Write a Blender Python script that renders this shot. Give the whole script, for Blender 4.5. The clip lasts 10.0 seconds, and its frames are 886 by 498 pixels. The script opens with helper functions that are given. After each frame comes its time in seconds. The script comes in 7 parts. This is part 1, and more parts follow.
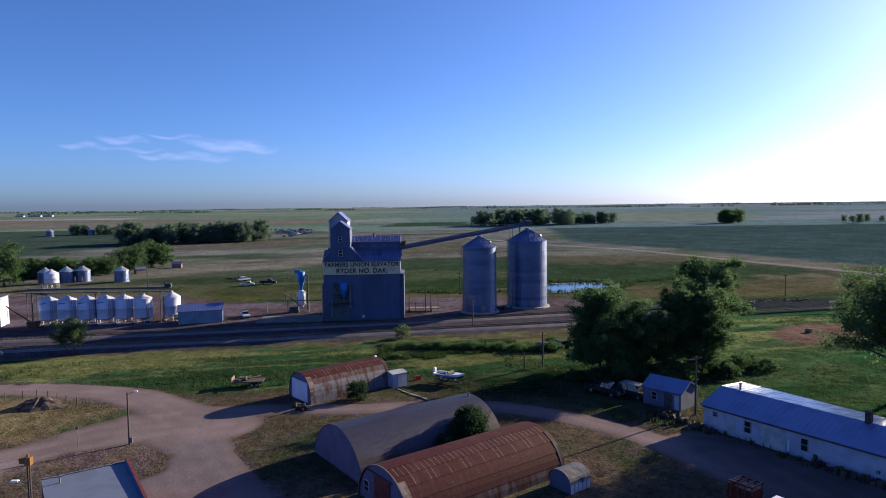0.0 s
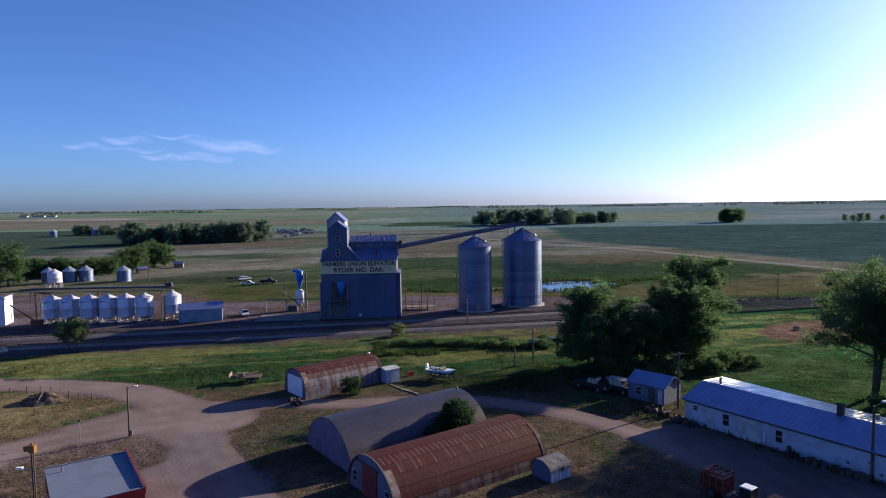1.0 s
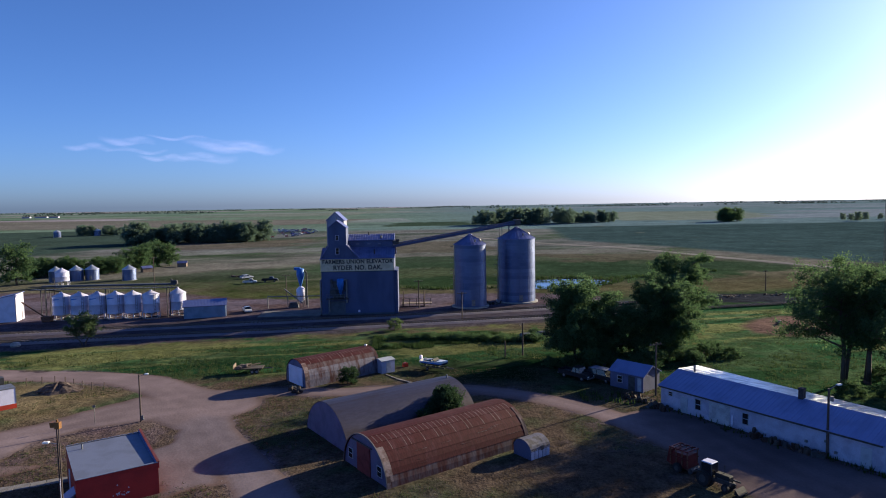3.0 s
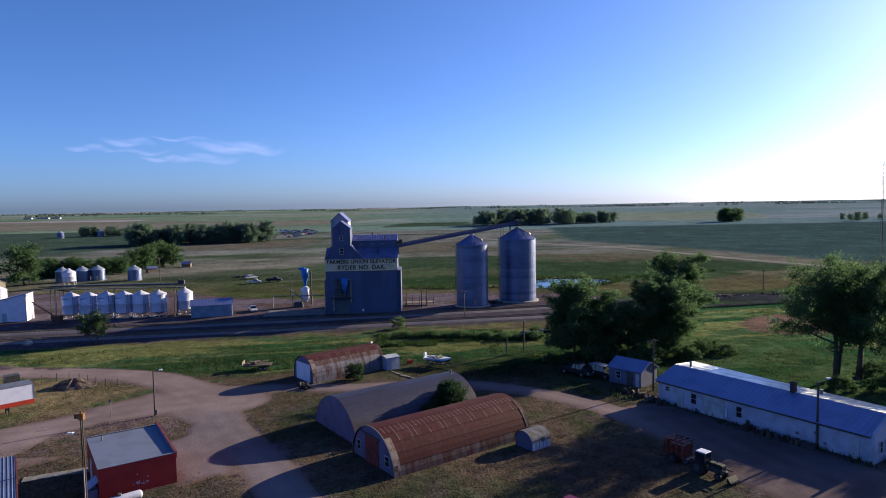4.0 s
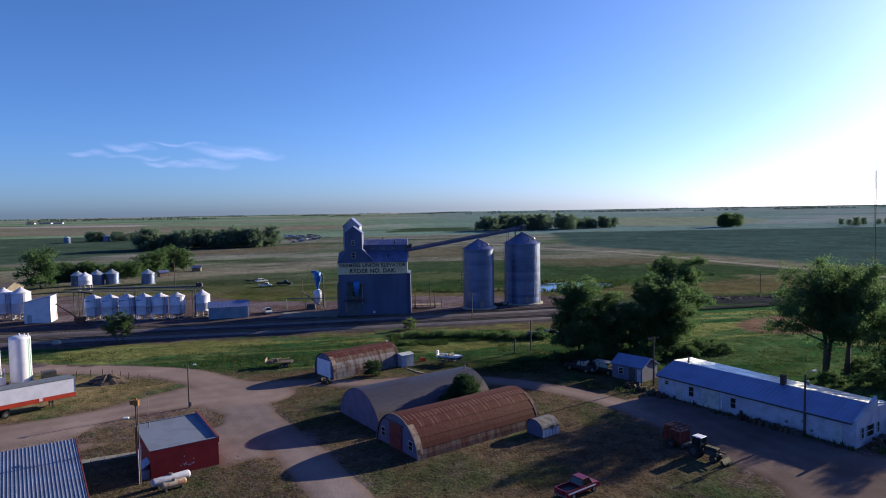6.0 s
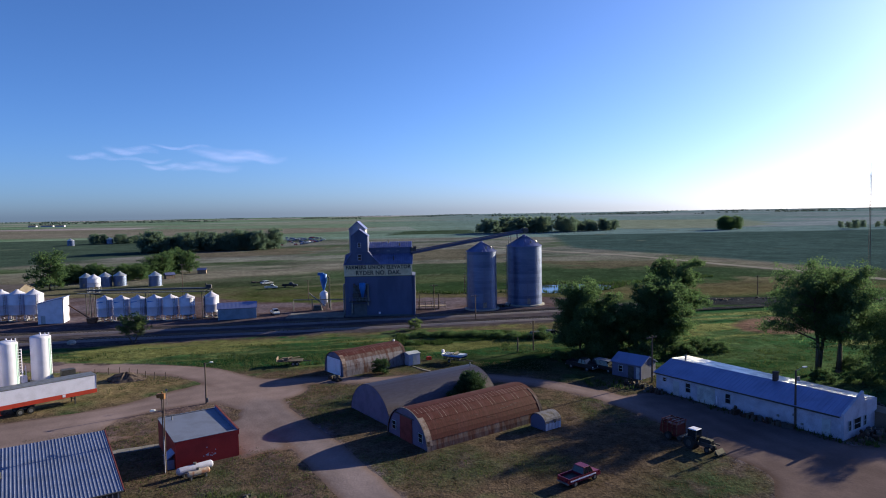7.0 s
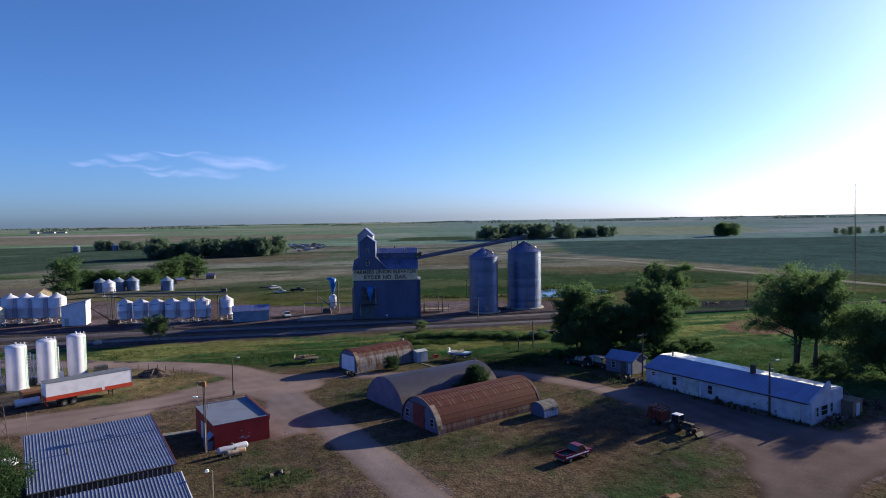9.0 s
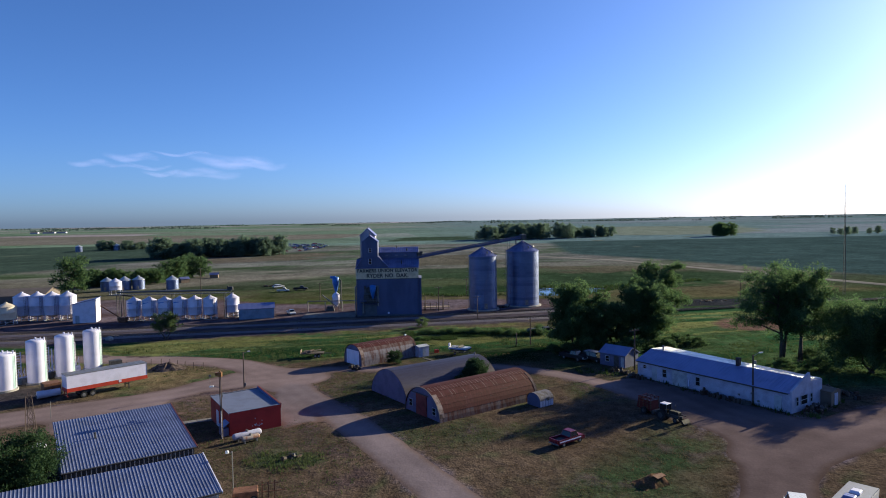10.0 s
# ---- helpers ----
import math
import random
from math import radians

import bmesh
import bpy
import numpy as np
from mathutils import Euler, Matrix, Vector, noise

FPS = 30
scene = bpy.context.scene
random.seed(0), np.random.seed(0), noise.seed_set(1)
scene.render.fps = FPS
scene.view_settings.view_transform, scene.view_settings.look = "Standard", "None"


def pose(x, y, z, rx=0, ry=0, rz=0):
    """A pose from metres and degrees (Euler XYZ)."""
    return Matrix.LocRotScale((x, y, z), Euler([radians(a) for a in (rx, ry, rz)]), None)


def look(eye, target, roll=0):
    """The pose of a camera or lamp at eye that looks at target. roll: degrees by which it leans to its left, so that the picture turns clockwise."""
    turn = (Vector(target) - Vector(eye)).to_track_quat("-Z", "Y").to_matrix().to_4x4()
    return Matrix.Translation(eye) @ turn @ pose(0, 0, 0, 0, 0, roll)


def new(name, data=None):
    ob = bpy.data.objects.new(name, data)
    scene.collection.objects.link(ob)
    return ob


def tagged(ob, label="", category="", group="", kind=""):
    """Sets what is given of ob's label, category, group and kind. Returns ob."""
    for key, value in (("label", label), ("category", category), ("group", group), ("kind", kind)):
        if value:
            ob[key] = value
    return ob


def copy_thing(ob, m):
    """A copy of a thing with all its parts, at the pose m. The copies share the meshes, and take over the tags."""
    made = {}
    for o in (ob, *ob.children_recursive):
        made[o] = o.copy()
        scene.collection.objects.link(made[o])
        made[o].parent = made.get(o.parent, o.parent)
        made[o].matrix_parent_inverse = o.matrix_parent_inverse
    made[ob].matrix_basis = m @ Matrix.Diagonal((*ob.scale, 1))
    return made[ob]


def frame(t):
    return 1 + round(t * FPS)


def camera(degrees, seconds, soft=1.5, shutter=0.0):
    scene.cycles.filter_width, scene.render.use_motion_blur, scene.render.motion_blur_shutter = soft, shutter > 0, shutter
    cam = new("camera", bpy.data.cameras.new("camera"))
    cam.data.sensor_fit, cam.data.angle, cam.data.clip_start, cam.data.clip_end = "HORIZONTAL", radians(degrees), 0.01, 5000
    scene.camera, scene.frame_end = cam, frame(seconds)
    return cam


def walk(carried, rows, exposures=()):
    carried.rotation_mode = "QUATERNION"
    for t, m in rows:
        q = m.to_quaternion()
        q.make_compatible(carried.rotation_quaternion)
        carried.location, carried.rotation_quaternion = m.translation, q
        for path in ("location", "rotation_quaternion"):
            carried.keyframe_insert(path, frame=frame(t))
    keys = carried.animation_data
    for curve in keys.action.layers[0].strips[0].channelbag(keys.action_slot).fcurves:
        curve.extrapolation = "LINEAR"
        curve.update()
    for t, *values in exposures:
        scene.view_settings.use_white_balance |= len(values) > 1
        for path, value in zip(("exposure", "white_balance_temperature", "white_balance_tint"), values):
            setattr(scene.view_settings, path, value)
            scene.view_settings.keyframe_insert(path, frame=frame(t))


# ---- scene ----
cam = camera(68.7, 10.0, soft=1.0)
PATH = [
    (0, (12.383, -1.918, 26.9), (12.472, 0.075, 26.758), -0.7),
    (0.5, (13.249, -3.326, 26.978), (13.332, -1.333, 26.836), -0.7),
    (1, (13.926, -4.584, 27.001), (14.007, -2.59, 26.858), -0.8),
    (1.5, (14.551, -5.897, 27.009), (14.629, -3.903, 26.866), -0.8),
    (2, (14.924, -7.174, 26.918), (15.001, -5.18, 26.775), -0.9),
    (2.5, (15.135, -8.55, 26.869), (15.212, -6.557, 26.726), -0.9),
    (4, (14.575, -12.715, 26.991), (14.649, -10.722, 26.85), -1.0),
    (4.5, (14.035, -14.115, 26.975), (14.11, -12.121, 26.835), -1.0),
    (5, (13.475, -15.588, 27.04), (13.55, -13.594, 26.903), -1.1),
    (5.5, (12.906, -17.187, 27.096), (12.98, -15.193, 26.966), -1.0),
    (7, (11.288, -22.783, 27.38), (11.36, -20.787, 27.263), -1.0),
    (7.5, (10.817, -24.819, 27.422), (10.89, -22.823, 27.311), -1.0),
    (8, (10.393, -26.934, 27.515), (10.465, -24.939, 27.406), -1.0),
    (8.5, (10.01, -29.18, 27.559), (10.083, -27.184, 27.456), -1.0),
    (9, (9.711, -31.547, 27.657), (9.785, -29.551, 27.56), -1.0),
    (9.5, (9.451, -34.003, 27.674), (9.525, -32.007, 27.577), -1.0),
    (10, (9.235, -36.614, 27.724), (9.311, -34.618, 27.627), -1.0),
]
walk(cam, [(t, look(eye, target, roll)) for t, eye, target, roll in PATH], exposures=[(0, 1.24, 5230, 22), (4.5, 1.24, 5230, 22), (6.2, 1.24, 5250, 18), (10, 1.24, 5250, 17)])

# ---- light ----
SUN_AZ, SUN_EL = 57.7, 16.4          # degrees clockwise from +y, and above the horizon
world = bpy.data.worlds.new("world")
scene.world = world
world.use_nodes = True
_nt = world.node_tree
_sky = _nt.nodes.new("ShaderNodeTexSky")
_sky.sky_type, _sky.sun_disc = "NISHITA", False
_sky.sun_elevation, _sky.sun_rotation = radians(SUN_EL), radians(SUN_AZ)
_sky.altitude, _sky.air_density, _sky.dust_density, _sky.ozone_density = 0, 0.68, 0.88, 4.6
_nt.links.new(_sky.outputs[0], _nt.nodes["Background"].inputs[0])
_nt.nodes["Background"].inputs[1].default_value = 0.0595
_lamp = bpy.data.lights.new("sun", "SUN")
_lamp.energy, _lamp.angle, _lamp.color = 5.0, radians(0.55), (1.0, 0.8, 0.4)
_sun = new("sun", _lamp)
_a, _e = radians(SUN_AZ), radians(SUN_EL)
SUN_WAY = Vector((math.sin(_a) * math.cos(_e), math.cos(_a) * math.cos(_e), math.sin(_e)))
_sun.matrix_world = look(SUN_WAY * 400, (0, 0, 0))


# ---- materials ----
def mat(name, col, rough=0.7, metal=0.0, var=0.25, scale=1.5, bump=0.15, col2=None, mix=(0.45, 0.62), wave=None, fine=14.0, spread=0.0, stretch=(1, 1, 1), spec=0.4, turn=None):
    """A surface with grain and stains at two scales. turn: the stains run on over neighbouring pieces, along a building turned by these degrees. col2: a second colour in patches; wave: (axis, waves per metre, depth) of corrugation; spread: change from object to object."""
    m = bpy.data.materials.new(name)
    m.use_nodes = True
    nt = m.node_tree
    N, L = nt.nodes.new, nt.links.new
    b = nt.nodes["Principled BSDF"]
    b.inputs["Roughness"].default_value, b.inputs["Metallic"].default_value = rough, metal
    b.inputs["Specular IOR Level"].default_value = spec
    tc = N("ShaderNodeTexCoord")
    mp = N("ShaderNodeMapping")
    mp.inputs["Scale"].default_value = stretch
    if turn is None:
        L(tc.outputs["Object"], mp.inputs["Vector"])
    else:
        geo, spin = N("ShaderNodeNewGeometry"), N("ShaderNodeMapping")
        spin.inputs["Rotation"].default_value = (0, 0, -radians(turn))
        L(geo.outputs["Position"], spin.inputs["Vector"]), L(spin.outputs[0], mp.inputs["Vector"])
    info = N("ShaderNodeObjectInfo")
    shift = N("ShaderNodeVectorMath")
    shift.operation = "SCALE"
    off = N("ShaderNodeCombineXYZ")
    for k in range(3):
        L(info.outputs["Random"], off.inputs[k])
    L(off.outputs[0], shift.inputs[0])
    shift.inputs["Scale"].default_value = 37.0 if turn is None else 0.0
    add = N("ShaderNodeVectorMath")
    L(mp.outputs[0], add.inputs[0]), L(shift.outputs[0], add.inputs[1])
    big, small = N("ShaderNodeTexNoise"), N("ShaderNodeTexNoise")
    for n, s, d in ((big, scale, 6), (small, fine, 4)):
        n.inputs["Scale"].default_value, n.inputs["Detail"].default_value = s, d
        L(add.outputs[0], n.inputs["Vector"])
    c2 = col2 or tuple(c * (1 - var) for c in col)
    ramp = N("ShaderNodeMapRange")
    ramp.inputs["From Min"].default_value, ramp.inputs["From Max"].default_value = mix
    src = big.outputs[0]
    if spread:
        sp = N("ShaderNodeMath")
        sp.operation = "MULTIPLY_ADD"
        L(info.outputs["Random"], sp.inputs[0])
        sp.inputs[1].default_value = spread
        L(big.outputs[0], sp.inputs[2])
        src = sp.outputs[0]
    L(src, ramp.inputs["Value"])
    mx = N("ShaderNodeMix")
    mx.data_type = "RGBA"
    mx.inputs["A"].default_value, mx.inputs["B"].default_value = (*col, 1), (*c2, 1)
    L(ramp.outputs[0], mx.inputs["Factor"])
    g = N("ShaderNodeMapRange")
    g.inputs["From Min"].default_value, g.inputs["From Max"].default_value = 0.3, 0.7
    g.inputs["To Min"].default_value, g.inputs["To Max"].default_value = 1 - var * 0.7, 1 + var * 0.7
    L(small.outputs[0], g.inputs["Value"])
    mul = N("ShaderNodeMix")
    mul.data_type, mul.blend_type = "RGBA", "MULTIPLY"
    mul.inputs["Factor"].default_value = 1
    cg = N("ShaderNodeCombineXYZ")
    for k in range(3):
        L(g.outputs[0], cg.inputs[k])
    L(mx.outputs["Result"], mul.inputs["A"]), L(cg.outputs[0], mul.inputs["B"])
    L(mul.outputs["Result"], b.inputs["Base Color"])
    rr = N("ShaderNodeMapRange")
    rr.inputs["To Min"].default_value, rr.inputs["To Max"].default_value = max(0.05, rough - 0.12), min(1, rough + 0.12)
    L(big.outputs[0], rr.inputs["Value"]), L(rr.outputs[0], b.inputs["Roughness"])
    bp = N("ShaderNodeBump")
    bp.inputs["Strength"].default_value, bp.inputs["Distance"].default_value = bump, 0.05
    L(small.outputs[0], bp.inputs["Height"])
    out = bp
    if wave:
        w = N("ShaderNodeTexWave")
        w.bands_direction, w.wave_profile = wave[0], "SIN"
        w.inputs["Scale"].default_value = wave[1] / 3.183 * 1.0
        L(tc.outputs["Object"], w.inputs["Vector"])
        b2 = N("ShaderNodeBump")
        b2.inputs["Strength"].default_value, b2.inputs["Distance"].default_value = 0.6, wave[2]
        L(w.outputs["Fac"], b2.inputs["Height"]), L(bp.outputs[0], b2.inputs["Normal"])
        out = b2
    L(out.outputs[0], b.inputs["Normal"])
    return m


def leaf_mat(name, c1, c2, trans=0.3):
    m = bpy.data.materials.new(name)
    m.use_nodes = True
    nt = m.node_tree
    N, L = nt.nodes.new, nt.links.new
    b = nt.nodes["Principled BSDF"]
    b.inputs["Roughness"].default_value, b.inputs["Specular IOR Level"].default_value = 0.7, 0.06
    geo = N("ShaderNodeNewGeometry")
    tc = N("ShaderNodeTexCoord")
    no = N("ShaderNodeTexNoise")
    no.inputs["Scale"].default_value = 0.35
    L(tc.outputs["Object"], no.inputs["Vector"])
    add = N("ShaderNodeMath")
    add.operation = "MULTIPLY_ADD"
    L(geo.outputs["Random Per Island"], add.inputs[0])
    add.inputs[1].default_value = 0.55
    L(no.outputs[0], add.inputs[2])
    mr = N("ShaderNodeMapRange")
    mr.inputs["From Min"].default_value, mr.inputs["From Max"].default_value = 0.4, 1.1
    L(add.outputs[0], mr.inputs["Value"])
    mx = N("ShaderNodeMix")
    mx.data_type = "RGBA"
    mx.inputs["A"].default_value, mx.inputs["B"].default_value = (*c1, 1), (*c2, 1)
    L(mr.outputs[0], mx.inputs["Factor"]), L(mx.outputs["Result"], b.inputs["Base Color"])
    tr = N("ShaderNodeBsdfTranslucent")
    L(mx.outputs["Result"], tr.inputs["Color"])
    ms = N("ShaderNodeMixShader")
    ms.inputs[0].default_value = trans
    L(b.outputs[0], ms.inputs[1]), L(tr.outputs[0], ms.inputs[2])
    L(ms.outputs[0], nt.nodes["Material Output"].inputs["Surface"])
    return m


def ground_mat(name, layer, bump=0.6, rough=1.0):
    """Soil and grass: the base colour by place is stored on the mesh; grain, clumps and bump are added here."""
    m = bpy.data.materials.new(name)
    m.use_nodes = True
    nt = m.node_tree
    N, L = nt.nodes.new, nt.links.new
    b = nt.nodes["Principled BSDF"]
    b.inputs["Roughness"].default_value, b.inputs["Specular IOR Level"].default_value = 1.0, 0.0
    at = N("ShaderNodeAttribute")
    at.attribute_name = layer
    tc = N("ShaderNodeTexCoord")
    prod = at.outputs["Color"]
    heights = []
    for s, lo, hi in ((3.4, 1 - 0.4 * rough, 1 + 0.38 * rough), (0.55, 1 - 0.28 * rough, 1 + 0.3 * rough), (0.035, 0.82, 1.18), (0.13, 0.82, 1.18), (11.0, 1 - 0.25 * rough, 1 + 0.25 * rough)):
        n = N("ShaderNodeTexNoise")
        n.inputs["Scale"].default_value, n.inputs["Detail"].default_value = s, 5
        L(tc.outputs["Object"], n.inputs["Vector"])
        heights.append(n)
        r = N("ShaderNodeMapRange")
        r.inputs["From Min"].default_value, r.inputs["From Max"].default_value = 0.3, 0.7
        r.inputs["To Min"].default_value, r.inputs["To Max"].default_value = lo, hi
        L(n.outputs[0], r.inputs["Value"])
        c = N("ShaderNodeVectorMath")
        c.operation = "SCALE"
        L(prod, c.inputs[0]), L(r.outputs[0], c.inputs["Scale"])
        prod = c.outputs[0]
    if rough > 0.5:
        n = N("ShaderNodeTexNoise")
        n.inputs["Scale"].default_value, n.inputs["Detail"].default_value = 1.7, 3
        L(tc.outputs["Object"], n.inputs["Vector"])
        r = N("ShaderNodeMapRange")
        r.inputs["From Min"].default_value, r.inputs["From Max"].default_value = 0.57, 0.64
        r.inputs["To Min"].default_value, r.inputs["To Max"].default_value = 1.05, 0.6
        L(n.outputs[0], r.inputs["Value"])
        c = N("ShaderNodeVectorMath")
        c.operation = "SCALE"
        L(prod, c.inputs[0]), L(r.outputs[0], c.inputs["Scale"])
        prod = c.outputs[0]
    L(prod, b.inputs["Base Color"])
    prev = None
    for n, dist in ((heights[1], 0.35), (heights[0], 0.18)):
        bp = N("ShaderNodeBump")
        bp.inputs["Strength"].default_value, bp.inputs["Distance"].default_value = bump, dist
        L(n.outputs[0], bp.inputs["Height"])
        if prev:
            L(prev.outputs[0], bp.inputs["Normal"])
        prev = bp
    L(prev.outputs[0], b.inputs["Normal"])
    return m


GALV = mat("galvanised_steel", (0.082, 0.105, 0.205), 0.38, 0.62, 0.15, 0.25, 0.03, col2=(0.128, 0.16, 0.28), mix=(0.45, 0.8), spread=0.3, wave=("Z", 9.0, 0.02))
GALV_ROOF = mat("galvanised_roof", (0.6, 0.61, 0.64), 0.42, 0.8, 0.2, 0.8, 0.05)
SIDING = mat("elevator_siding", (0.077, 0.092, 0.186), 0.65, 0.1, 0.22, 0.35, 0.08, wave=("Z", 7.0, 0.02), stretch=(1, 1, 0.3))
CUPOLA = mat("pale_siding", (0.35, 0.335, 0.4), 0.6, 0.1, 0.2, 0.5, 0.08, wave=("Z", 7.0, 0.02))
EL_ROOF = mat("elevator_roof_metal", (0.16, 0.18, 0.36), 0.45, 0.5, 0.25, 0.6, 0.06)
SIGN = mat("cream_sign_board", (0.6, 0.5, 0.34), 0.7, 0, 0.2, 0.8, 0.05)
LETTER = mat("faded_black_paint", (0.035, 0.035, 0.04), 0.7, 0, 0.3, 2.0, 0.05)
DARK = mat("dark_steel", (0.06, 0.06, 0.065), 0.6, 0.3, 0.3, 2.0, 0.1)
STEEL = mat("grey_steel", (0.22, 0.22, 0.23), 0.5, 0.6, 0.25, 2.0, 0.1)
BLUE = mat("blue_painted_steel", (0.05, 0.16, 0.5), 0.45, 0.1, 0.2, 1.5, 0.05)
WHITE = mat("white_paint", (0.63, 0.62, 0.756), 0.45, 0, 0.12, 0.8, 0.04)
WHITE_BIN = mat("white_bin_steel", (0.57, 0.56, 0.7035), 0.4, 0.1, 0.15, 0.6, 0.04, wave=("Z", 8.0, 0.015))
BEIGE = mat("beige_bin_steel", (0.6, 0.52, 0.4), 0.5, 0.1, 0.15, 0.6, 0.04)
TANKW = mat("white_tank_shell", (0.59, 0.585, 0.7245), 0.3, 0, 0.08, 0.5, 0.02)
TEAL = mat("pale_green_tank_side", (0.4, 0.55, 0.56), 0.4, 0, 0.1, 0.5, 0.02)
RUST = mat("rusted_panel", (0.051, 0.0101, 0.0124), 0.8, 0.1, 0.45, 0.9, 0.12, col2=(0.0686, 0.0229, 0.0268), mix=(0.48, 0.7), wave=("X", 7.0, 0.0015), fine=5, stretch=(1.6, 0.4, 0.4), spec=0.14, turn=33.8)
RUST_PATCH = mat("part_rusted_panel", (0.0598, 0.0194, 0.0189), 0.75, 0.1, 0.4, 0.9, 0.12, col2=(0.11, 0.0862, 0.0935), mix=(0.4, 0.62), wave=("X", 7.0, 0.0015), fine=5, stretch=(1.6, 0.4, 0.4), spec=0.14, turn=33.8)
RUST_THIN = mat("thinly_rusted_panel", (0.072, 0.034, 0.0339), 0.7, 0.1, 0.35, 0.9, 0.1, col2=(0.16, 0.15, 0.1865), mix=(0.35, 0.54), wave=("X", 7.0, 0.0015), fine=5, stretch=(1.6, 0.4, 0.4), spec=0.14, turn=33.8)
LAP = mat("bleached_lap", (0.17, 0.125, 0.125), 0.7, 0.1, 0.4, 1.2, 0.1, col2=(0.1, 0.055, 0.05), mix=(0.42, 0.6), fine=5)
DULL = mat("weathered_grey_metal", (0.0581, 0.0546, 0.0835), 0.5, 0.5, 0.22, 0.35, 0.06, col2=(0.0414, 0.0308, 0.0368), mix=(0.44, 0.66), wave=("X", 7.0, 0.0015), fine=5, stretch=(0.35, 1, 1), spec=0.2, turn=33.0)
QWALL = mat("grey_painted_end", (0.095, 0.101, 0.184), 0.7, 0, 0.2, 0.7, 0.08)
REDPAINT = mat("red_painted_siding", (0.3, 0.016, 0.016), 0.6, 0, 0.2, 0.7, 0.06)
REDDOOR = mat("dull_red_door", (0.13, 0.025, 0.025), 0.7, 0, 0.3, 1.5, 0.1)
ORANGE = mat("orange_red_stripe", (0.38, 0.036, 0.014), 0.5, 0, 0.15, 1.0, 0.04)
ROOFW = mat("pale_membrane_roof", (0.138, 0.156, 0.232), 0.6, 0.1, 0.15, 0.6, 0.05)
RIBROOF = mat("ribbed_steel_roof", (0.155, 0.175, 0.285), 0.5, 0.25, 0.18, 0.5, 0.04, fine=5)
BLUEROOF = mat("blue_grey_roof", (0.17, 0.2, 0.4), 0.42, 0.35, 0.12, 0.5, 0.04, wave=("X", 3.0, 0.02))
WHITEWALL = mat("white_washed_wall", (0.385, 0.385, 0.5092), 0.8, 0, 0.22, 0.6, 0.12)
GREYDOOR = mat("grey_door", (0.35, 0.37, 0.42), 0.6, 0, 0.2, 1.2, 0.08)
WOOD = mat("weathered_wood", (0.2, 0.15, 0.11), 0.85, 0, 0.3, 2.0, 0.2, stretch=(1, 1, 0.2))
POLE = mat("brown_pole_wood", (0.08, 0.058, 0.05), 0.85, 0, 0.3, 2.0, 0.2, stretch=(1, 1, 0.15))
CONC = mat("concrete", (0.3, 0.285, 0.27), 0.9, 0, 0.2, 0.8, 0.12)
TYRE = mat("tyre_rubber", (0.015, 0.015, 0.016), 0.8, 0, 0.2, 4.0, 0.1)
GLASS = mat("dark_window_glass", (0.015, 0.018, 0.022), 0.08, 0, 0.1, 1.0, 0.0, spec=0.6)
MAROON = mat("maroon_car_paint", (0.13, 0.008, 0.028), 0.3, 0.1, 0.1, 1.0, 0.0, spec=0.6)
CARWHITE = mat("white_car_paint", (0.75, 0.75, 0.75), 0.25, 0, 0.08, 1.0, 0.0, spec=0.6)
CARDARK = mat("dark_car_paint", (0.012, 0.013, 0.018), 0.55, 0.0, 0.2, 1.0, 0.0, spec=0.25)
CARS = [mat("car_paint_" + n, c, 0.3, 0.2, 0.15, 1.0, 0.0, spec=0.6) for n, c in (("blue", (0.05, 0.1, 0.35)), ("silver", (0.5, 0.52, 0.55)), ("pale", (0.7, 0.7, 0.72)), ("red", (0.35, 0.03, 0.03)), ("grey", (0.2, 0.22, 0.28)))]
MACHRED = mat("faded_machine_red", (0.11, 0.012, 0.011), 0.5, 0.1, 0.3, 1.5, 0.05)
RUSTY = mat("brown_rusted_steel", (0.16, 0.075, 0.045), 0.8, 0.2, 0.35, 2.0, 0.2)
BARK = mat("bark", (0.09, 0.07, 0.055), 0.95, 0, 0.35, 2.0, 0.4, stretch=(1, 1, 0.25))
BALLAST = mat("ballast_stone", (0.115, 0.1, 0.1266), 0.95, 0, 0.35, 0.25, 0.6, col2=(0.16, 0.135, 0.1379), fine=7)
TIE = mat("old_rail_tie", (0.07, 0.055, 0.045), 0.9, 0, 0.3, 2.0, 0.2)
RAIL = mat("rail_steel", (0.13, 0.1, 0.09), 0.45, 0.7, 0.2, 2.0, 0.05)
DIRT = mat("bare_dirt", (0.1, 0.078, 0.07006), 0.95, 0, 0.45, 1.6, 0.4, col2=(0.055, 0.04, 0.03616), fine=5, spec=0.05)
MIRROR = mat("pond_water", (0.03, 0.045, 0.05), 0.06, 0, 0.1, 0.1, 0.02, spec=0.6)
TANROOF = mat("tan_roof", (0.13, 0.105, 0.085), 0.7, 0, 0.2, 0.5, 0.08)
LENS = mat("lamp_lens", (0.8, 0.8, 0.78), 0.3, 0, 0.05, 1.0, 0.0)
SIGNAL = mat("yellow_orange_housing", (0.2, 0.09, 0.022), 0.5, 0, 0.2, 2.0, 0.05)
LEAF_A = leaf_mat("cottonwood_leaves", (0.041, 0.084, 0.03616), (0.108, 0.168, 0.07006), 0.6)
LEAF_C = leaf_mat("box_elder_leaves", (0.06, 0.1, 0.03842), (0.15, 0.2, 0.08475), 0.68)
LEAF_B = leaf_mat("dark_elm_leaves", (0.014, 0.033, 0.01582), (0.058, 0.1, 0.04294), 0.4)
